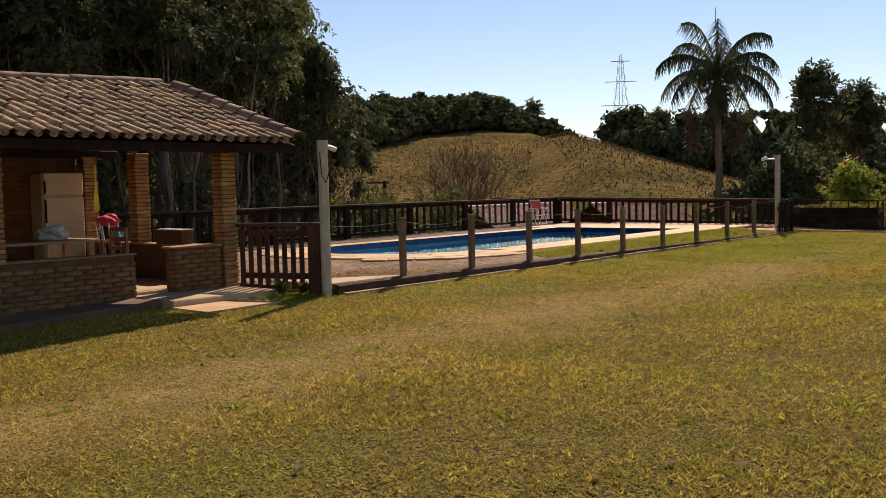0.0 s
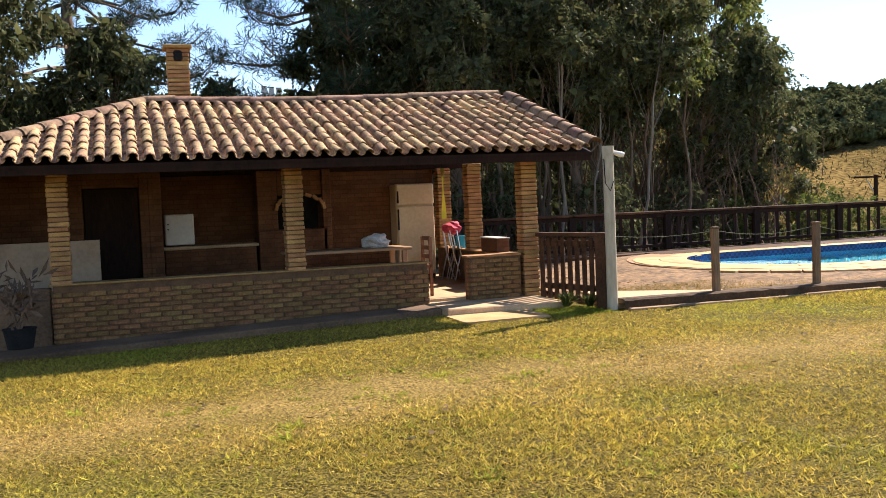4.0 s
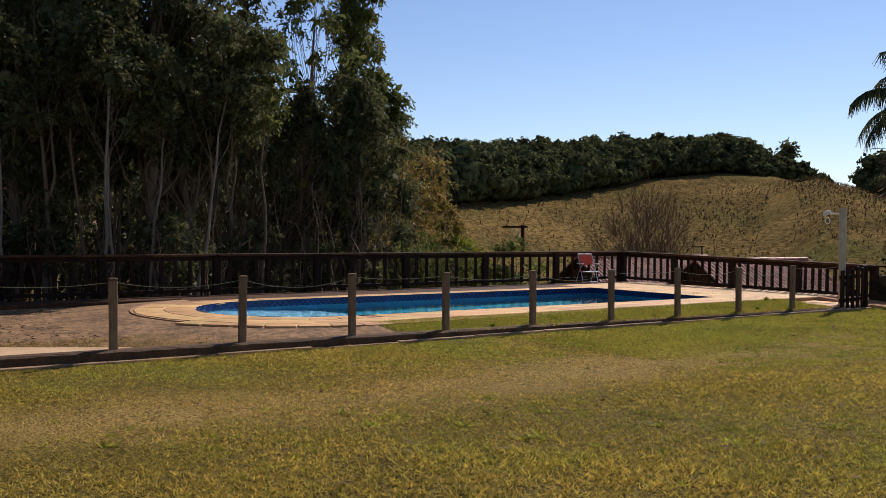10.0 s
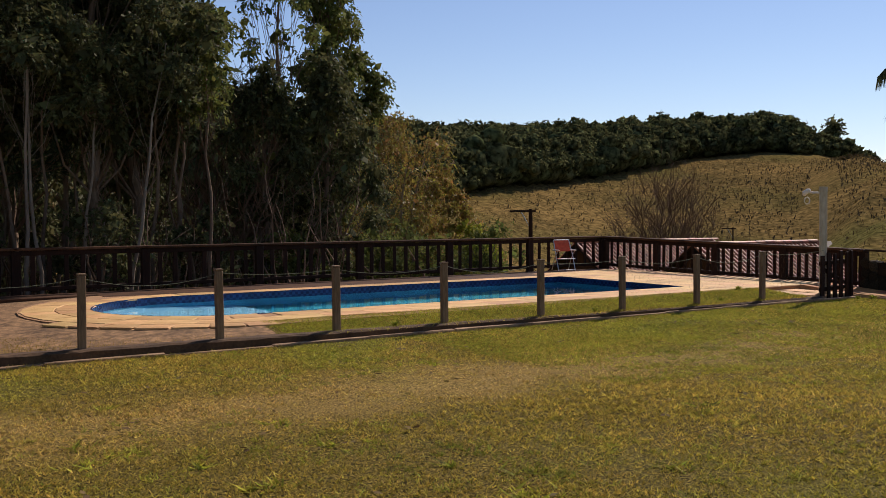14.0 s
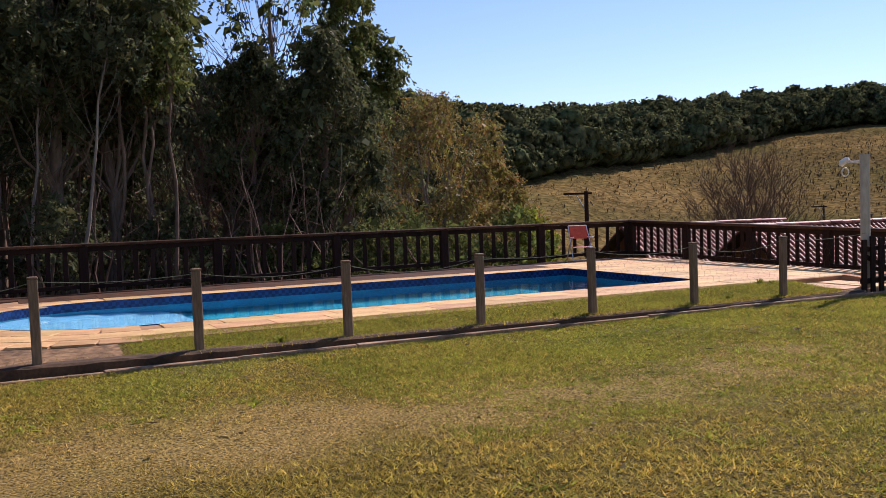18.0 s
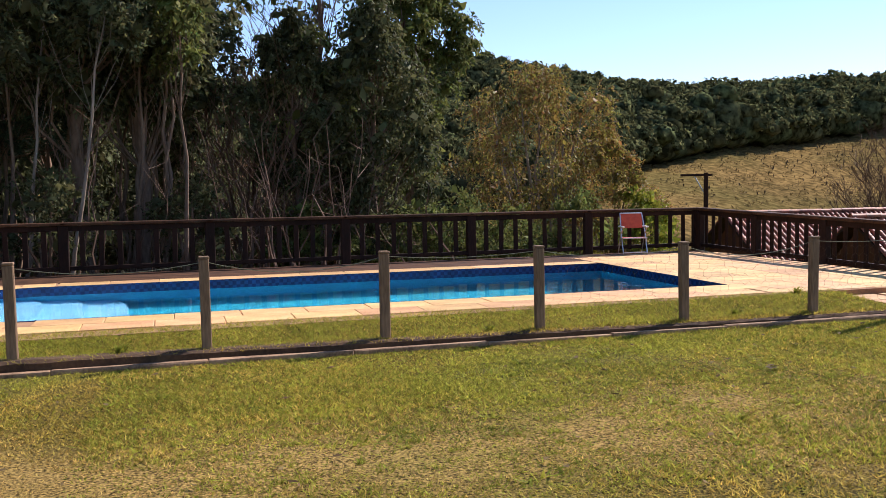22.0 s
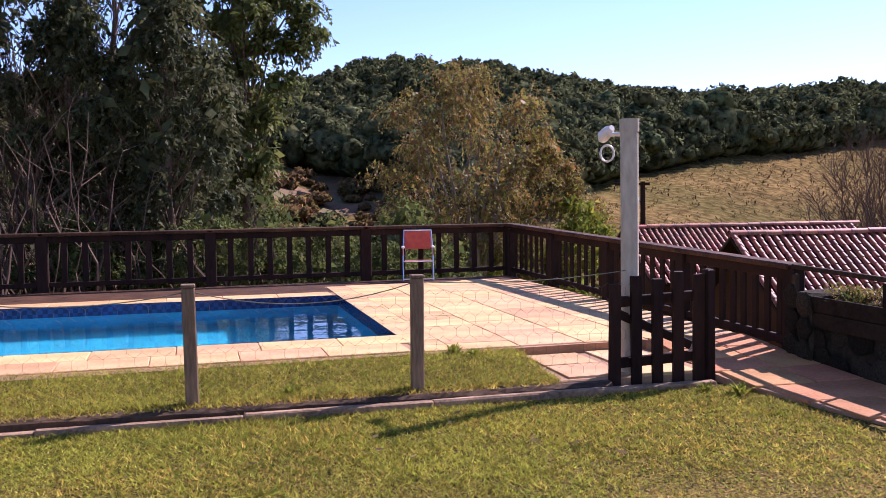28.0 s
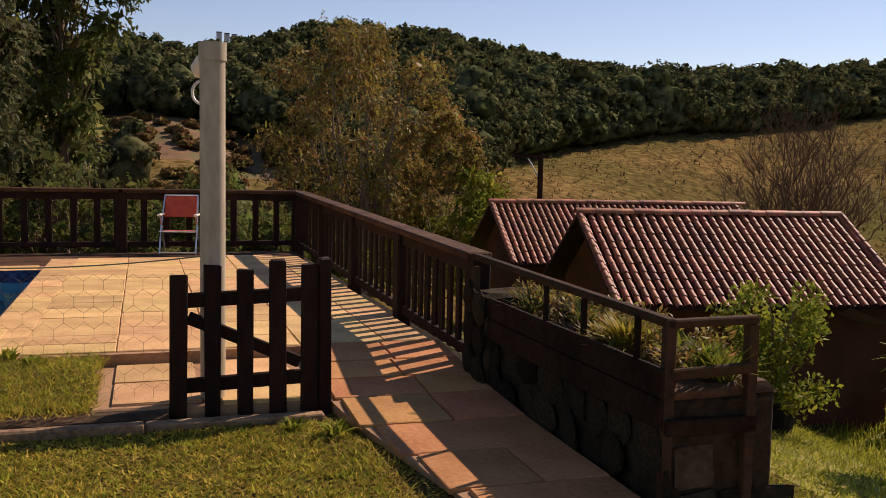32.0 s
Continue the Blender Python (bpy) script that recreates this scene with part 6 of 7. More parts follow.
def far_woods(points, label, mat=None, name="hill_woods", category="woods"):
    """Crowns of several leafy humps over a plain body, with leaf sprays on them, shaded softly."""
    vs, fs, ns = [], [], []
    b = 0
    for x, y, h, r in points:
        g = sheet_z(x, y)
        dist = math.hypot(x - 6, y + 9)
        cz = g + h * 0.41
        bv, bf = BALLS[0]
        vs.append(np.array([x, y, cz]) + bv * np.array([r, r, h * 0.5]) * 0.86)
        ns.append(bv)
        fs.append(bf + b)
        b += len(bv)
        n_h = 5 if dist < 200 else 4
        n = 105 if dist < 100 else 60 if dist < 220 else 26
        bv, bf = BALLS[1]
        turn = RNG.uniform(0, math.tau)
        for k in range(n_h):
            a, el = turn + k * 2.4, RNG.uniform(0.0, 0.5) if k else 1.2
            d0 = np.array([math.cos(a) * math.cos(el), math.sin(a) * math.cos(el), math.sin(el)])
            rr = r * RNG.uniform(0.3, 0.58)
            c = np.array([x, y, cz]) + d0 * np.array([r - rr * 0.6, r - rr * 0.6, max(h * 0.55 - rr * 0.65, 0.1)])
            rv = bv * (1 + 0.1 * RNG.normal(size=len(bv)))[:, None] * np.array([rr, rr, rr * 0.78])
            vs.append(c + rv * (0.72 if dist < 100 else 0.86))
            ns.append(bv)
            fs.append(bf + b)
            b += len(bv)
            d = RNG.normal(size=(n, 3))
            d[:, 2] = np.abs(d[:, 2]) - 0.25
            d /= np.linalg.norm(d, axis=1)[:, None]
            p = c + d * np.array([rr, rr, rr * 0.78]) * RNG.uniform(0.92, 1.12, n)[:, None]
            s = (np.clip(0.0019 * dist, 0.15, 0.42) * RNG.uniform(0.6, 1.5, n))[:, None]
            t1 = np.cross(d, RNG.normal(size=(n, 3)))
            t1 /= np.linalg.norm(t1, axis=1)[:, None] + 1e-9
            t2 = np.cross(d + 0.8 * RNG.normal(size=(n, 3)), t1)
            vs.append(np.stack([p - t1 * s, p - t2 * s * 0.6 + d * s * 0.3, p + t1 * s, p + t2 * s * 0.6 + d * s * 0.3], 1).reshape(-1, 3))
            nn = d + 0.35 * RNG.normal(size=(n, 3))
            nn /= np.linalg.norm(nn, axis=1)[:, None]
            ns.append(np.repeat(nn, 4, 0))
            q = np.arange(n * 4).reshape(-1, 4) + b
            fs.append(np.concatenate([q[:, :3], q[:, [0, 2, 3]]]))
            b += n * 4
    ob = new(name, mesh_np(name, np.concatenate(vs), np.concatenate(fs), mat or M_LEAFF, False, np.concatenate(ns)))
    return tagged(ob, label, category, kind="stuff")


def in_wood(x, y):
    """Inside the hill woods: between the meadow's edge and just behind the ridge."""
    bb, rr = math.degrees(math.atan2(x - 6, y + 9)), math.hypot(x - 6, y + 9)
    return bb < 51.3 and np.interp(bb, EDGE_B, EDGE_R) < rr < np.interp(bb, RIDGE_B, RIDGE_R) + 18


pts = []
for k in range(1750):
    bb = random.uniform(-9, 51.3)
    de, ds = np.interp(bb, EDGE_B, EDGE_R), np.interp(bb, RIDGE_B, RIDGE_R) + 12
    if bb < 18:
        de = 92 + (18 - bb) * 2
    rr = math.sqrt(random.uniform(de * de, ds * ds)) if random.random() < 0.8 else random.uniform(de, de + 25)
    x, y = 6 + rr * math.sin(radians(bb)), -9 + rr * math.cos(radians(bb))
    sc = random.choice((0.55, 0.7, 0.85, 0.95, 1.0, 1.1)) * random.uniform(0.9, 1.08)
    if 3 < bb < 10 and rr > 240:
        sc = min(sc, 0.75)
    pts.append((x, y, 6.2 * sc * (1 + 0.25 * random.random()), 3.7 * sc))
for k in range(110):
    bb = random.uniform(20, 51.4)
    rr = np.interp(bb, EDGE_B, EDGE_R) + random.uniform(-2, 2)
    pts.append((6 + rr * math.sin(radians(bb)), -9 + rr * math.cos(radians(bb)), random.uniform(3.0, 5.5), random.uniform(2.0, 3.0)))
# low undergrowth where the wood ends
for k in range(110):
    pts.append((random.uniform(158, 182), random.uniform(114, 134), random.uniform(3.0, 4.6), random.uniform(2.0, 2.8)))
# spiky tops on the skyline
for k in range(60):
    bb = random.choice((random.uniform(5, 29), random.uniform(22, 29)))
    rr = np.interp(bb, RIDGE_B, RIDGE_R) - random.uniform(0, 10)
    pts.append((6 + rr * math.sin(radians(bb)), -9 + rr * math.cos(radians(bb)), random.uniform(6.5, 9.0), random.uniform(1.5, 2.5)))
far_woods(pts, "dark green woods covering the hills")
pts = []
for k in range(420):
    x = random.uniform(-60, 40)
    y = random.uniform(42, 110)
    if (-2 < x < 13 and 45 < y < 104) or (13 <= x < 33 and y < 96):
        if random.random() < 0.72 or (13 < x < 31 and 70 < y < 95) or (0 < x < 11 and 60 < y < 100):
            continue
    if -x * 0.6 + y * 0.8 < 22 or math.degrees(math.atan2(x - 8, y + 9)) < -10:
        continue
    pts.append((x, y, random.uniform(2.5, 6.5), random.uniform(1.8, 3.2)))
far_woods(pts, "scattered trees and scrub on the valley side")
# dry scrub on the earth bank between them
pts = []
for k in range(150):
    hh = random.uniform(0.35, 1.3) * random.uniform(0.6, 1)
    pts.append((random.uniform(2, 32), random.uniform(62, 96), hh, hh * random.uniform(0.7, 1.3)))
far_woods(pts, "reddish-brown dry scrub on the valley bank", M_REDSCRUB, "bank_scrub", "scrub")

# trees standing behind the meadow's shoulder
pts = []
for k in range(70):
    bb = random.uniform(59.6, 76)
    rr = random.uniform(185, 225)
    el = np.interp(bb, (59.5, 60.4, 61.5, 62.2, 63.2, 64.5, 76), (3.9, 5.0, 4.4, 4.3, 4.7, 4.2, 4.4)) * random.uniform(0.86, 1.0)
    x, y = -10 + rr * math.sin(radians(bb)), -9.4 + rr * math.cos(radians(bb))
    pts.append((x, y, max(1.25 + rr * math.tan(radians(el)) - gz(x, y), 4.0), random.uniform(3.0, 5.5)))
far_woods(pts, "tall trees behind the shoulder of the meadow")

# lone trees on the meadow crest
for x, y, h, r in ((225, 155, 13, 3.0), (311, 200, 9, 4.5), (305, 188, 11, 6)):
    tree(x, y, h, r, 0.25, 0.3, M_LEAFF, M_BARK, 1200, 1.1, "lone tree on the meadow crest", clumps=14, group="crest trees")

# ---- pylon, utility pole, sheds ----
py = empty("pylon", (318, 178, 3.0), "steel lattice transmission pylon on the ridge", "pylon")
bm = bmesh.new()
PYS = 1.3
for sx in (-1, 1):
    for sy in (-1, 1):
        tube([(4 * sx, 4 * sy, -2), (1 * sx, 1 * sy, 26), (0.5 * sx, 0.5 * sy, 36)], [0.1, 0.085, 0.06], 4, bm)
for z in np.arange(2, 35, 3.5):
    w = 4 - z * 0.1
    w2 = 4 - (z + 3.5) * 0.1
    for s in (-1, 1):
        tube([(-w, s * w, z), (w2, s * w2, z + 3.5)], 0.045, 3, bm)
        tube([(w, s * w, z), (-w2, s * w2, z + 3.5)], 0.045, 3, bm)
        tube([(s * w, -w, z), (s * w2, w2, z + 3.5)], 0.045, 3, bm)
part("lattice", bm, M_STEEL, py, "", Matrix.Diagonal((PYS, PYS, PYS, 1)))
for z, w in ((22, 6.2), (29, 4.8), (35, 3.0)):
    part("cross_arm", beam((-w * 0.55, w * 0.8, z), (w * 0.55, -w * 0.8, z), 0.2, 0.2), M_STEEL, py, "", Matrix.Diagonal((PYS, PYS, PYS, 1)))
for x, y, z in ((28.35, 27.6, 1.72), (66.0, 48.0, 0.15)):
    g = gz(x, y)
    up = empty("utility_pole", (x, y, g), "dark wooden utility pole with a cross-arm in the valley", "utility pole", "utility poles")
    part("pole", tube([(0, 0, -0.3), (0, 0, z - g)], [0.14, 0.1] if x < 40 else [0.07, 0.06], 8), M_WOOD, up)
    part("cross_arm", beam((-1.0, 0.4, z - g - 0.1), (0.25, -0.1, z - g - 0.1), 0.1, 0.1), M_WOOD, up)
    part("strut", tube([(-0.45, 0.18, z - g - 0.15), (0, 0, z - g - 1.0)], 0.03, 5), M_STEEL, up, "pale diagonal strut")
for x, y, w, d, lo, hi, rz in ((78.5, 49.0, 9.0, 4.5, 0.95, 1.5, -48), (72.0, 51.5, 4.4, 3.6, 0.6, 1.15, -45)):
    g = gz(x, y)
    sh = empty("shed", (x, y, g), "low open farm shed with pale sheet roof", "shed", "farm sheds", rz=rz)
    for sx in (-1, 0, 1):
        for sy, h in ((-1, lo), (1, hi)):
            part("post", box(sx * w / 2 - 0.06, sx * w / 2 + 0.06, sy * d / 2 - 0.06, sy * d / 2 + 0.06, -0.3, h), M_WOOD, sh)
    for k in range(int(w / 0.8)):
        xx = -w / 2 + 0.4 + 0.8 * k
        part("roof_sheet", beam((xx, -d / 2 - 0.3, lo + 0.02), (xx, d / 2 + 0.3, hi + 0.1), 0.78, 0.04), M_PALESHEET, sh, "pale roof sheet")
    part("back_wall", box(-w / 2, w / 2, d / 2 - 0.1, d / 2, 0, hi), M_PLASTER, sh)
fb = empty("farm_building", (19, 112, gz(19, 112)), "long low white building on the far valley side", "building")
part("wall", box(-6, 6, -3, 3, -0.5, 2.2, 0.02), M_PLASTER, fb)
part("roof", beam((0, -3.6, 2.1), (0, 3.6, 3.4), 13, 0.12), M_PAPER, fb, "pale sheet roof")

TOWER_TOP = 39.5 - gz(37, 294)
for k in range(3):
    tw = empty("tower_block", (36.6 + 2.3 * k, 294, gz(36.6 + 2.3 * k, 294)), "pale distant tower block on the wooded hilltop", "building", "distant towers")
    part("wall", box(-0.75, 0.75, -0.75, 0.75, 0, TOWER_TOP - 0.6 * k, 0.05), M_PAPER, tw)
    part("roof", box(-0.8, 0.8, -0.8, 0.8, TOWER_TOP - 0.6 * k, TOWER_TOP + 0.3 - 0.6 * k, 0.05), M_SHEET, tw)

# ---- potted plants by the planter ----
def pot_plant(x, y, z, r, h, label, leaves, mat, height, spiky=False, bushy=False):
    e = empty("potted_plant", (x, y, z), label, "potted plant")
    part("pot", tube([(0, 0, 0), (0, 0, h * 0.9), (0, 0, h), (0, 0, h - 0.02)], [r * 0.78, r, r * 1.06, r * 0.9], 16), M_DARK, e, "dark pot")
    bm = bmesh.new()
    cen, rad = [], []
    for k in range(5):
        a = k * 1.3
        t = (0.25 * math.cos(a) * height, 0.25 * math.sin(a) * height, h + height * random.uniform(0.55, 1))
        limb(bm, (0, 0, h * 0.8), t, 0.018, 0.008, 0.15, 4, 5)
        cen.append(t)
        rad.append(0.2)
        cen.append((t[0] * 0.6, t[1] * 0.6, h + (t[2] - h) * 0.65))
        rad.append(0.16)
    part("stem", bm, M_BARK, e)
    if bushy:
        cen = [(random.uniform(-0.28, 0.28), random.uniform(-0.28, 0.28), h + height * random.uniform(0.0, 1.1)) for k in range(30)]
        rad = [0.12] * 30
    v, f = leaf_quads(cen, rad, leaves, 0.2 if spiky else 0.04, 0.0, 0.9, 0.0, 0.2 if spiky else 0.55)
    put("foliage", mesh_np("foliage", v, f, mat), e)


pot_plant(17.86, -0.42, gz(17.86, -0.42), 0.16, 0.2, "bushy small-leaved shrub in a black pot by the planter", 4200, M_LEAFB, 0.6, False, True)


def rosette_plant(x, y, z, label):
    """A pot with bare canes that carry rosettes of strap leaves."""
    e = empty("potted_plant", (x, y, z), label, "potted plant")
    part("pot", tube([(0, 0, 0), (0, 0, 0.22), (0, 0, 0.26), (0, 0, 0.24)], [0.17, 0.2, 0.21, 0.18], 18), M_DARK, e, "black plastic pot")
    part("soil", tube([(0, 0, 0.2), (0, 0, 0.248)], 0.178, 14), M_EARTH, e)
    for k, (dx, dy, top) in enumerate(((0.06, 0.02, 1.32), (-0.12, 0.05, 1.02), (-0.3, -0.05, 0.82), (0.2, 0.1, 0.95), (0.02, -0.12, 0.72))):
        bm = bmesh.new()
        pts = limb(bm, (dx * 0.2, dy * 0.2, 0.2), (dx, dy, top - 0.08), 0.01, 0.006, 0.12, 5, 6)
        cane = part("cane", bm, M_BARK, e)
        for zt, cnt in ((1.0, 24), (0.72, 16)) if k < 3 else ((1.0, 22),):
            vs, fs = [], []
            cpt = pts[-1] if zt == 1.0 else pts[3]
            for i in range(cnt):
                a = i * 2.4
                up = 1.1 - 1.5 * i / cnt
                dr = Vector((math.cos(a), math.sin(a), up)).normalized()
                sd2 = Vector((-math.sin(a), math.cos(a), 0)) * random.uniform(0.02, 0.028)
                p, L = cpt + Vector((0, 0, random.uniform(-0.08, 0.06))), random.uniform(0.15, 0.25)
                row = []
                for j in range(4):
                    wj = (0.5, 1.0, 0.8, 0.08)[j]
                    row.append((p - sd2 * wj, p + sd2 * wj))
                    p = p + dr * L / 3
                    dr = (dr + Vector((0, 0, -0.28))).normalized()
                for (a0, a1), (b0, b1) in zip(row, row[1:]):
                    n0 = len(vs)
                    vs += [tuple(a0), tuple(a1), tuple(b1), tuple(b0)]
                    fs.append((n0, n0 + 1, n0 + 2, n0 + 3))
            put("leaf_rosette", mesh_np("leaf_rosette", vs, fs, M_LEAFB), cane)


rosette_plant(18.28, -1.36, gz(18.28, -1.36) - 0.02, "tall cane plant with yellow-green leaf rosettes in a black pot")
pot_plant(-8.45, 0.55, -0.1, 0.17, 0.22, "dry spiky plant in a pot by the kiosk wall", 120, M_TWIG, 0.5, True)
cen = [(16.42 + random.uniform(-0.16, 0.25), y, random.uniform(0.4, 0.52)) for y in np.arange(-1.85, 0.25, 0.05)]
v, f = leaf_quads(cen, [0.11] * len(cen), 3600, 0.042, 0.0, 0.7, 0.0, 0.4)
tagged(new("planter_plants", mesh_np("planter_plants", v, f, M_LEAFO)), "small olive plants growing in the planter", "plants", kind="stuff")


def tuft_plant(x, y, z, n, L, mat, name, label):
    vs, fs = [], []
    for i in range(n):
        a, up = random.uniform(0, math.tau), random.uniform(0.6, 2.5)
        dr = Vector((math.cos(a), math.sin(a), up)).normalized()
        sd2 = Vector((-math.sin(a), math.cos(a), 0)) * 0.008
        p = Vector((random.uniform(-0.03, 0.03), random.uniform(-0.03, 0.03), 0))
        q = p + dr * L * random.uniform(0.4, 0.6)
        t = q + (dr + Vector((0, 0, -0.5))) * L * random.uniform(0.3, 0.5)
        n0 = len(vs)
        vs += [tuple(p - sd2), tuple(p + sd2), tuple(q + sd2), tuple(q - sd2), tuple(t + sd2 * 0.2), tuple(t - sd2 * 0.2)]
        fs += [(n0, n0 + 1, n0 + 2, n0 + 3), (n0 + 3, n0 + 2, n0 + 4, n0 + 5)]
    ob = tagged(new(name, mesh_np(name, vs, fs, mat)), label, "plant")
    ob.matrix_world = pose(x, y, z)


tuft_plant(-2.0, 0.35, -0.1, 120, 0.28, M_LEAFM, "weed_plant", "dark green weeds at the foot of the side gate")
tuft_plant(-1.75, 0.2, -0.1, 90, 0.24, M_LEAFM, "weed_plant", "dark green weeds at the foot of the side gate")
for x, y in ((13.35, 1.02), (13.5, 0.9), (11.9, 0.1), (9.1, 0.06), (14.9, -0.4), (15.1, -0.55), (5.6, 0.05)):
    tuft_plant(x, y, float(strip_z(y)) - 0.01 if y > 0 else gz(x, y), 40, random.uniform(0.09, 0.16), M_BLADE2, "weed_plant", "leafy green weed growing at the paving's edge")
tuft_plant(16.35, -1.3, 0.37, 230, 0.3, M_YELLOW, "fern_plant", "yellow feathery fern in the planter")
tuft_plant(16.32, -1.1, 0.37, 120, 0.2, M_YELLOW, "fern_plant", "small yellow feathery fern in the planter")
for k, y in enumerate(np.arange(-0.85, 0.2, 0.17)):
    tuft_plant(16.38 + random.uniform(-0.08, 0.14), y, 0.37, 45, random.uniform(0.16, 0.3), (M_TWIG, M_LEAFM, M_TWIG)[k % 3], "dry_plant", "dried brown and green plant in the planter")
for y in (-1.55, -1.75, -1.88):
    tuft_plant(16.5, y, 0.36, 60, 0.28, M_LEAFB, "leafy_plant", "yellow-green leafy plant in the planter")


# ---- grass ----
def grass(name, x0, x1, y0, y1, n, hgt, mat, label, zf, width=0.008, lie=1.0):
    p = np.stack([RNG.uniform(x0, x1, n), RNG.uniform(y0, y1, n)], 1)
    z = zf(p[:, 0], p[:, 1])
    a = RNG.uniform(0, math.tau, n)
    h = hgt * RNG.uniform(0.5, 1.3, n)
    w = width * RNG.uniform(0.7, 1.4, n)
    ln = RNG.normal(size=(n, 2)) * lie * h[:, None]
    b = np.stack([p[:, 0], p[:, 1], z - 0.01], 1)
    s = np.stack([np.cos(a) * w, np.sin(a) * w, 0 * a], 1)
    t = b + np.stack([ln[:, 0], ln[:, 1], h], 1)
    v = np.stack([b - s, b + s, t], 1).reshape(-1, 3)
    ob = new(name, mesh_np(name, v, np.arange(n * 3).reshape(-1, 3), mat))
    return tagged(ob, label, "grass", kind="stuff")


def tussocks(name, x0, x1, y0, y1, n, per, hgt, width, mat, label, seed):
    """Small tufts of upright blades with bare gaps between; thinner and shorter where the lawn is trodden."""
    r = np.random.default_rng(seed)
    c = np.stack([r.uniform(x0, x1, n), r.uniform(y0, y1, n)], 1)
    drift = np.sin(c[:, 0] * 1.3 + 1.7 * np.sin(c[:, 1] * 0.9)) + np.cos(c[:, 1] * 1.9 + 0.6 * c[:, 0]) + 0.7 * np.sin(c[:, 0] * 4.1 + c[:, 1] * 3.3)
    worn = np.exp(-(((c[:, 1] + 3.6 + 0.5 * np.sin(c[:, 0] * 0.5)) / 0.7) ** 2))
    keep = r.uniform(0, 1, n) > 0.25 - 0.07 * drift + 0.3 * worn
    c, drift, worn = c[keep], drift[keep], worn[keep]
    m = len(c)
    tall = hgt * np.clip(1.0 + 0.16 * drift - 0.4 * worn, 0.4, 1.7) * r.uniform(0.6, 1.45, m)
    rad = np.repeat(r.uniform(0.006, 0.026, m), per)
    off = r.normal(size=(m * per, 2))
    p = np.repeat(c, per, 0) + off * rad[:, None]
    h = np.repeat(tall, per) * r.uniform(0.6, 1.25, m * per)
    w = width * r.uniform(0.6, 1.4, m * per)
    a = r.uniform(0, math.tau, m * per)
    ln = (off * 0.5 + 0.85 * r.normal(size=(m * per, 2))) * h[:, None]
    b_ = np.stack([p[:, 0], p[:, 1], ground_z(p[:, 0], p[:, 1]) - 0.006], 1)
    s_ = np.stack([np.cos(a) * w, np.sin(a) * w, 0 * a], 1)
    v = np.stack([b_ - s_, b_ + s_, b_ + np.stack([ln[:, 0], ln[:, 1], h], 1)], 1).reshape(-1, 3)
    return tagged(new(name, mesh_np(name, v, np.arange(m * per * 3).reshape(-1, 3), mat)), label, "grass", kind="stuff")


tussocks("lawn_margin", -10.5, 9, -10.9, -8.2, 44000, 4, 0.027, 0.0062, M_BLADE, "short dry lawn grass along the walk", 21)
tussocks("near_lawn", 5.5, 15.2, -4.6, -0.26, 52000, 4, 0.026, 0.0064, M_BLADE2, "fine short lawn grass by the pool strip", 23)
tussocks("lawn_grass", -13, 15.3, -8.2, -0.26, 195000, 4, 0.027, 0.0063, M_BLADE, "short dry yellow-green lawn grass in small tufts", 22)


def weed_clumps(name, n, per, hgt, width, mat, label, seed):
    """Small clumps of coarser blades over the lawn."""
    r = np.random.default_rng(seed)
    c = np.stack([r.uniform(-13, 15.2, n), r.uniform(-8.2, -0.35, n)], 1)
    # clumps gather in drifts
    keep = (np.sin(c[:, 0] * 0.9 + 1.1 * np.sin(c[:, 1])) + np.cos(c[:, 1] * 1.3 + c[:, 0] * 0.4) + r.uniform(-1.2, 1.2, n)) > 0.1
    # the half by the kiosk is drier
    c = c[keep & ((c[:, 0] > 2.5) | (r.uniform(0, 1, n) < 0.35))]
    rad = r.uniform(0.03, 0.16, len(c))
    p = np.repeat(c, per, 0) + r.normal(size=(len(c) * per, 2)) * np.repeat(rad, per)[:, None] * 0.6
    m = len(p)
    z = ground_z(p[:, 0], p[:, 1])
    a, h, w = r.uniform(0, math.tau, m), hgt * r.uniform(0.5, 1.3, m), width * r.uniform(0.6, 1.4, m)
    ln = r.normal(size=(m, 2)) * 1.5 * h[:, None]
    b = np.stack([p[:, 0], p[:, 1], z - 0.005], 1)
    s_ = np.stack([np.cos(a) * w, np.sin(a) * w, 0 * a], 1)
    v = np.stack([b - s_, b + s_, b + np.stack([ln[:, 0], ln[:, 1], h], 1)], 1).reshape(-1, 3)
    return tagged(new(name, mesh_np(name, v, np.arange(m * 3).reshape(-1, 3), mat)), label, "grass", kind="stuff")


weed_clumps("weed_clumps", 5200, 34, 0.03, 0.0055, M_BLADE2, "greener weed clumps scattered through the lawn", 3)
weed_clumps("broad_weeds", 300, 26, 0.045, 0.013, M_BLADE2, "broad-leaved weeds scattered through the lawn", 9)
weed_clumps("straw_clumps", 1800, 26, 0.022, 0.0045, M_STRAW, "pale straw-dry tufts scattered through the lawn", 5)
grass("strip_tufts", 4.3, 13.9, -0.16, 1.08, 30000, 0.042, M_BLADE, "yellow-green grass tufts on the strip by the pool", lambda x, y: strip_z(y) - 0.004, 0.0045)
grass("strip_grass", 4.1, 13.9, -0.05, 1.1, 52000, 0.046, M_BLADE2, "green grass in the strip by the pool", lambda x, y: strip_z(y) - 0.004, 0.0045)
grass("entry_grass", -2.48, -1.65, -0.3, 0.5, 4500, 0.045, M_BLADE2, "green grass at the foot of the side gate", ground_z, 0.005)
grass("kiosk_grass", -10.5, -3.57, -0.3, 0.72, 28000, 0.04, M_BLADE, "shaded grass along the kiosk apron", ground_z, 0.005)
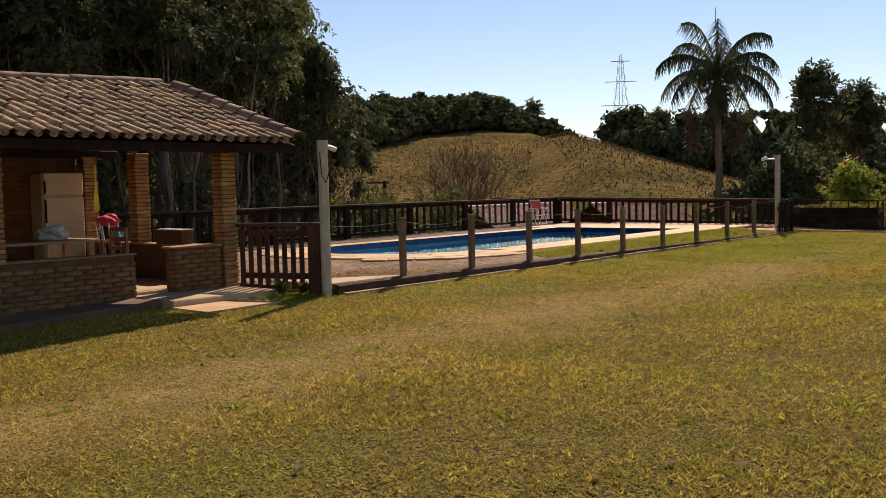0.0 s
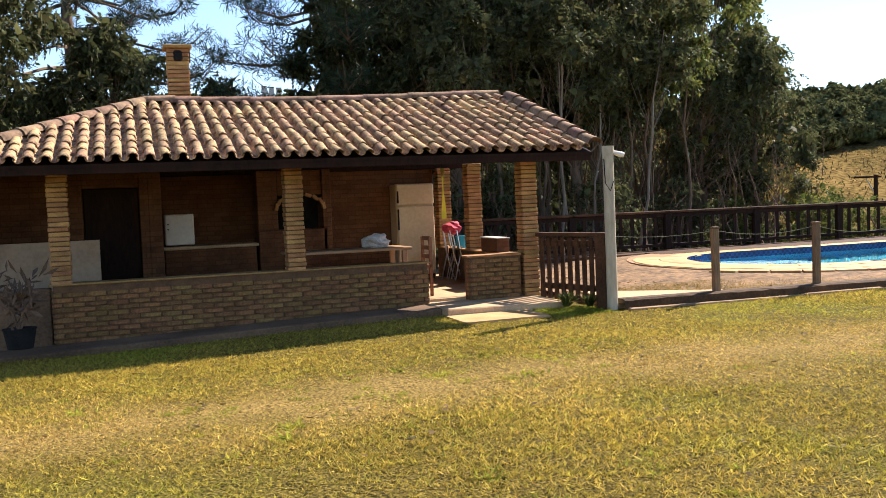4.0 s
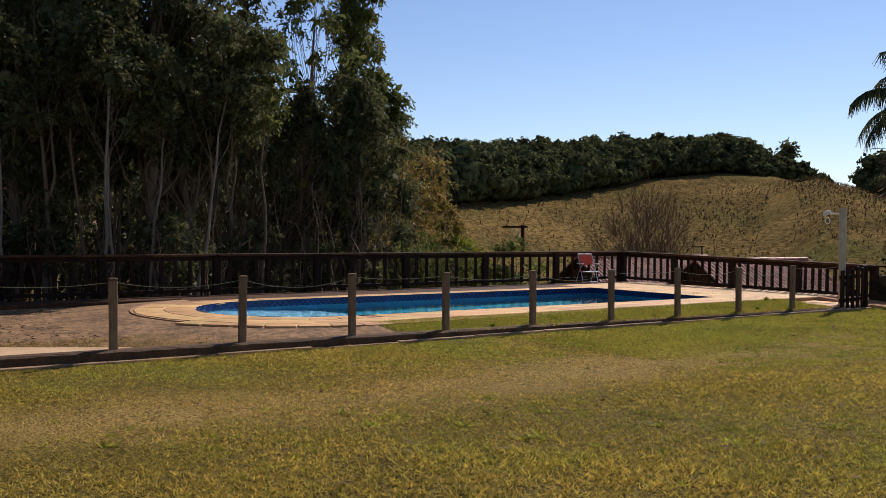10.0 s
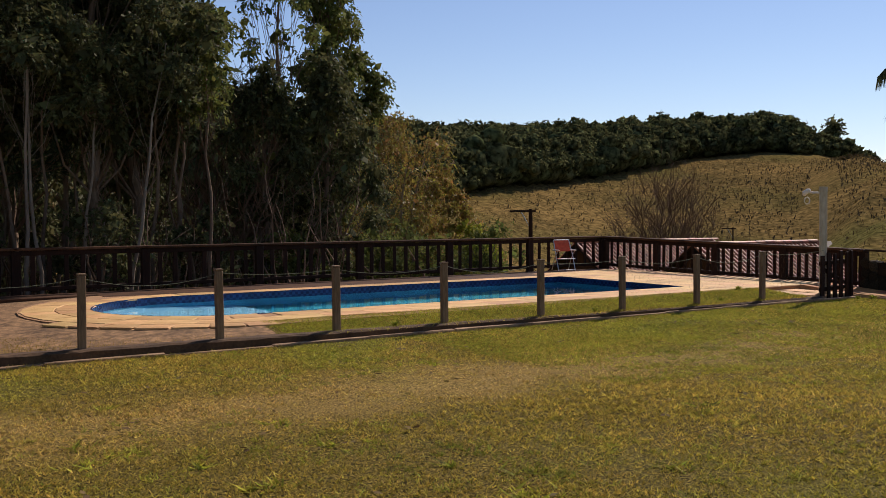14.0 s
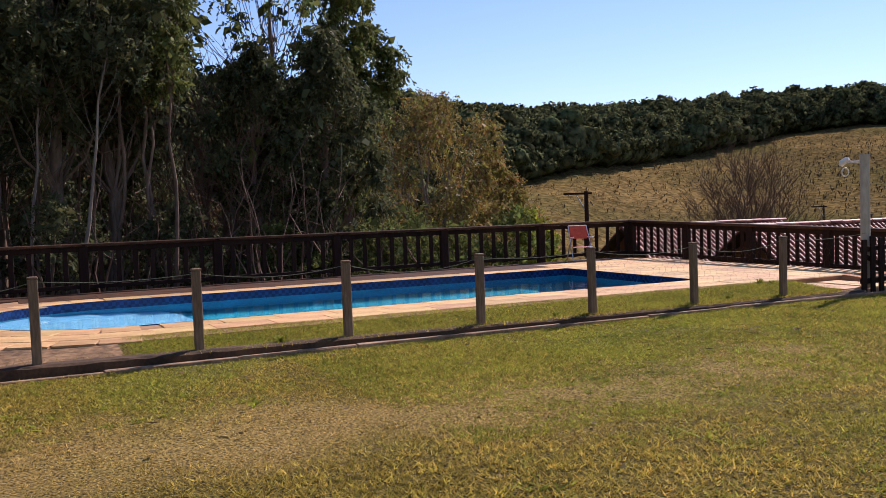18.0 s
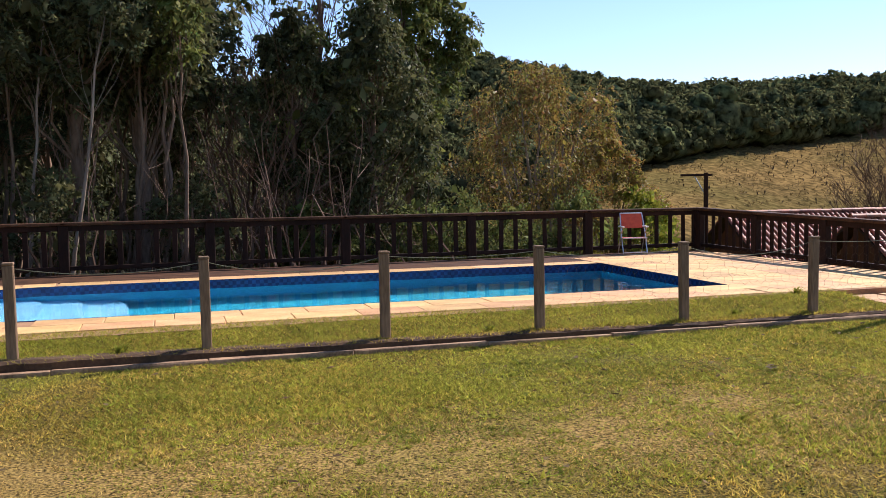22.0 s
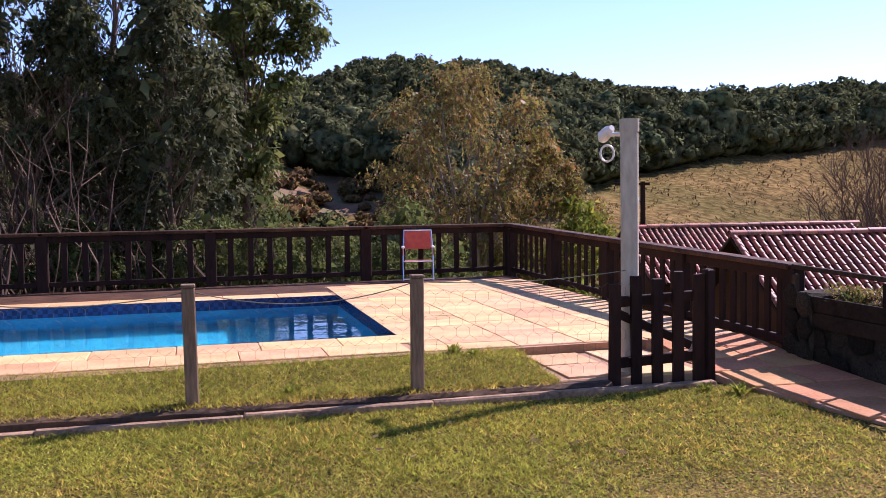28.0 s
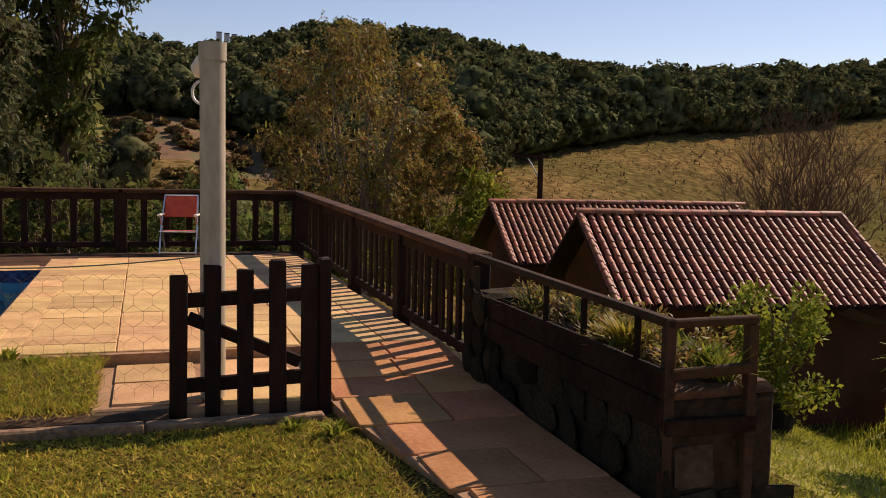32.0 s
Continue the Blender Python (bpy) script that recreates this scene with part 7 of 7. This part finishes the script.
grass("yard_tufts", -1.2, 3.9, 0.0, 1.7, 8500, 0.06, M_STRAW, "dry straw tufts on the bare earth", lambda x, y: -0.075 + 0 * x, 0.004)
grass("slope_grass", 16.75, 21.5, -4.5, 4, 100000, 0.04, M_BLADE2, "green grass falling away beside the planter", ground_z, 0.0045)
grass("rough_grass", 20.5, 34, -8, 22, 110000, 0.24, M_BLADE2, "tall rough grass below the house", ground_z, 0.011, 0.45)
grass("far_rough_grass", 34, 50, -10, 26, 30000, 0.3, M_BLADE3, "tall rough grass on the valley floor", ground_z, 0.02, 0.5)
# dry tufts and stalks on the meadow
n = 9000
uu, vv = RNG.uniform(46, 185, n), RNG.uniform(-62, 45, n)
mx, my = uu * 0.8 - vv * 0.6, uu * 0.6 + vv * 0.8
ok = np.array([not in_wood(a, b) for a, b in zip(mx, my)])
mx, my = mx[ok], my[ok]
cen = np.stack([mx, my, ground_z(mx, my) + 0.15], 1)
v, f = leaf_quads(cen, RNG.uniform(0.2, 0.6, len(cen)), 36000, 0.26, -1.2, 0.5, 0.0, 0.3)
tagged(new("meadow_tufts", mesh_np("meadow_tufts", v, f, M_TUFT)), "dry tufts and stalks over the meadow", "grass", kind="stuff")
# stalks standing over the meadow's flank
n = 4200
cen = np.stack([116 + RNG.normal(size=n) * 24, 66 + RNG.normal(size=n) * 24, np.zeros(n)], 1)
cen = np.array([c for c in cen if not in_wood(c[0], c[1])])
cen[:, 2] = ground_z(cen[:, 0], cen[:, 1])
n = len(cen)
hh, ww, an = RNG.uniform(0.15, 0.5, n), RNG.uniform(0.03, 0.1, n), RNG.uniform(0, math.pi, n)
vs = []
for turn in (0.0, math.pi / 2):
    sd_ = np.stack([np.cos(an + turn) * ww, np.sin(an + turn) * ww, 0 * an], 1)
    up = np.stack([RNG.normal(size=n) * 0.08, RNG.normal(size=n) * 0.08, hh], 1)
    vs.append(np.stack([cen - sd_ * 0.3, cen + sd_ * 0.3, cen + up * 0.6 + sd_, cen + up, cen + up * 0.6 - sd_], 1).reshape(-1, 3))
v = np.concatenate(vs)
tagged(new("meadow_stalks", mesh_np("meadow_stalks", v, np.arange(len(v)).reshape(-1, 5), M_STALK)), "dark dry stalks dotted over the meadow's flank", "plants", kind="stuff")
# fallen leaves
n = 900
p = np.stack([RNG.uniform(-12, 14, n), RNG.uniform(-8, -0.5, n)], 1)
q = np.stack([RNG.uniform(-1.3, 3.5, 2200), RNG.uniform(0.1, 7.0, 2200)], 1)
c1 = np.stack([p[:, 0], p[:, 1], ground_z(p[:, 0], p[:, 1]) + 0.03], 1)
c2 = np.stack([q[:, 0], q[:, 1], 0 * q[:, 0] - 0.07], 1)
c2 = c2[np.hypot(q[:, 0] - 4.4, q[:, 1] - 4.0) > 3.0]
cen = np.concatenate([c1, c2])
v, f = leaf_quads(cen, [0.004] * len(cen), len(cen), 0.07, 0.0, 0.3, 0.0, 0.5)
v = v.reshape(-1, 4, 3)
v[:, :, 2] = v[:, :1, 2] + (v[:, :, 2] - v[:, :1, 2]) * 0.25 + 0.005
tagged(new("fallen_leaves", mesh_np("fallen_leaves", v.reshape(-1, 3), f, M_TUFT)), "dry fallen leaves scattered on lawn and earth", "leaves", kind="stuff")
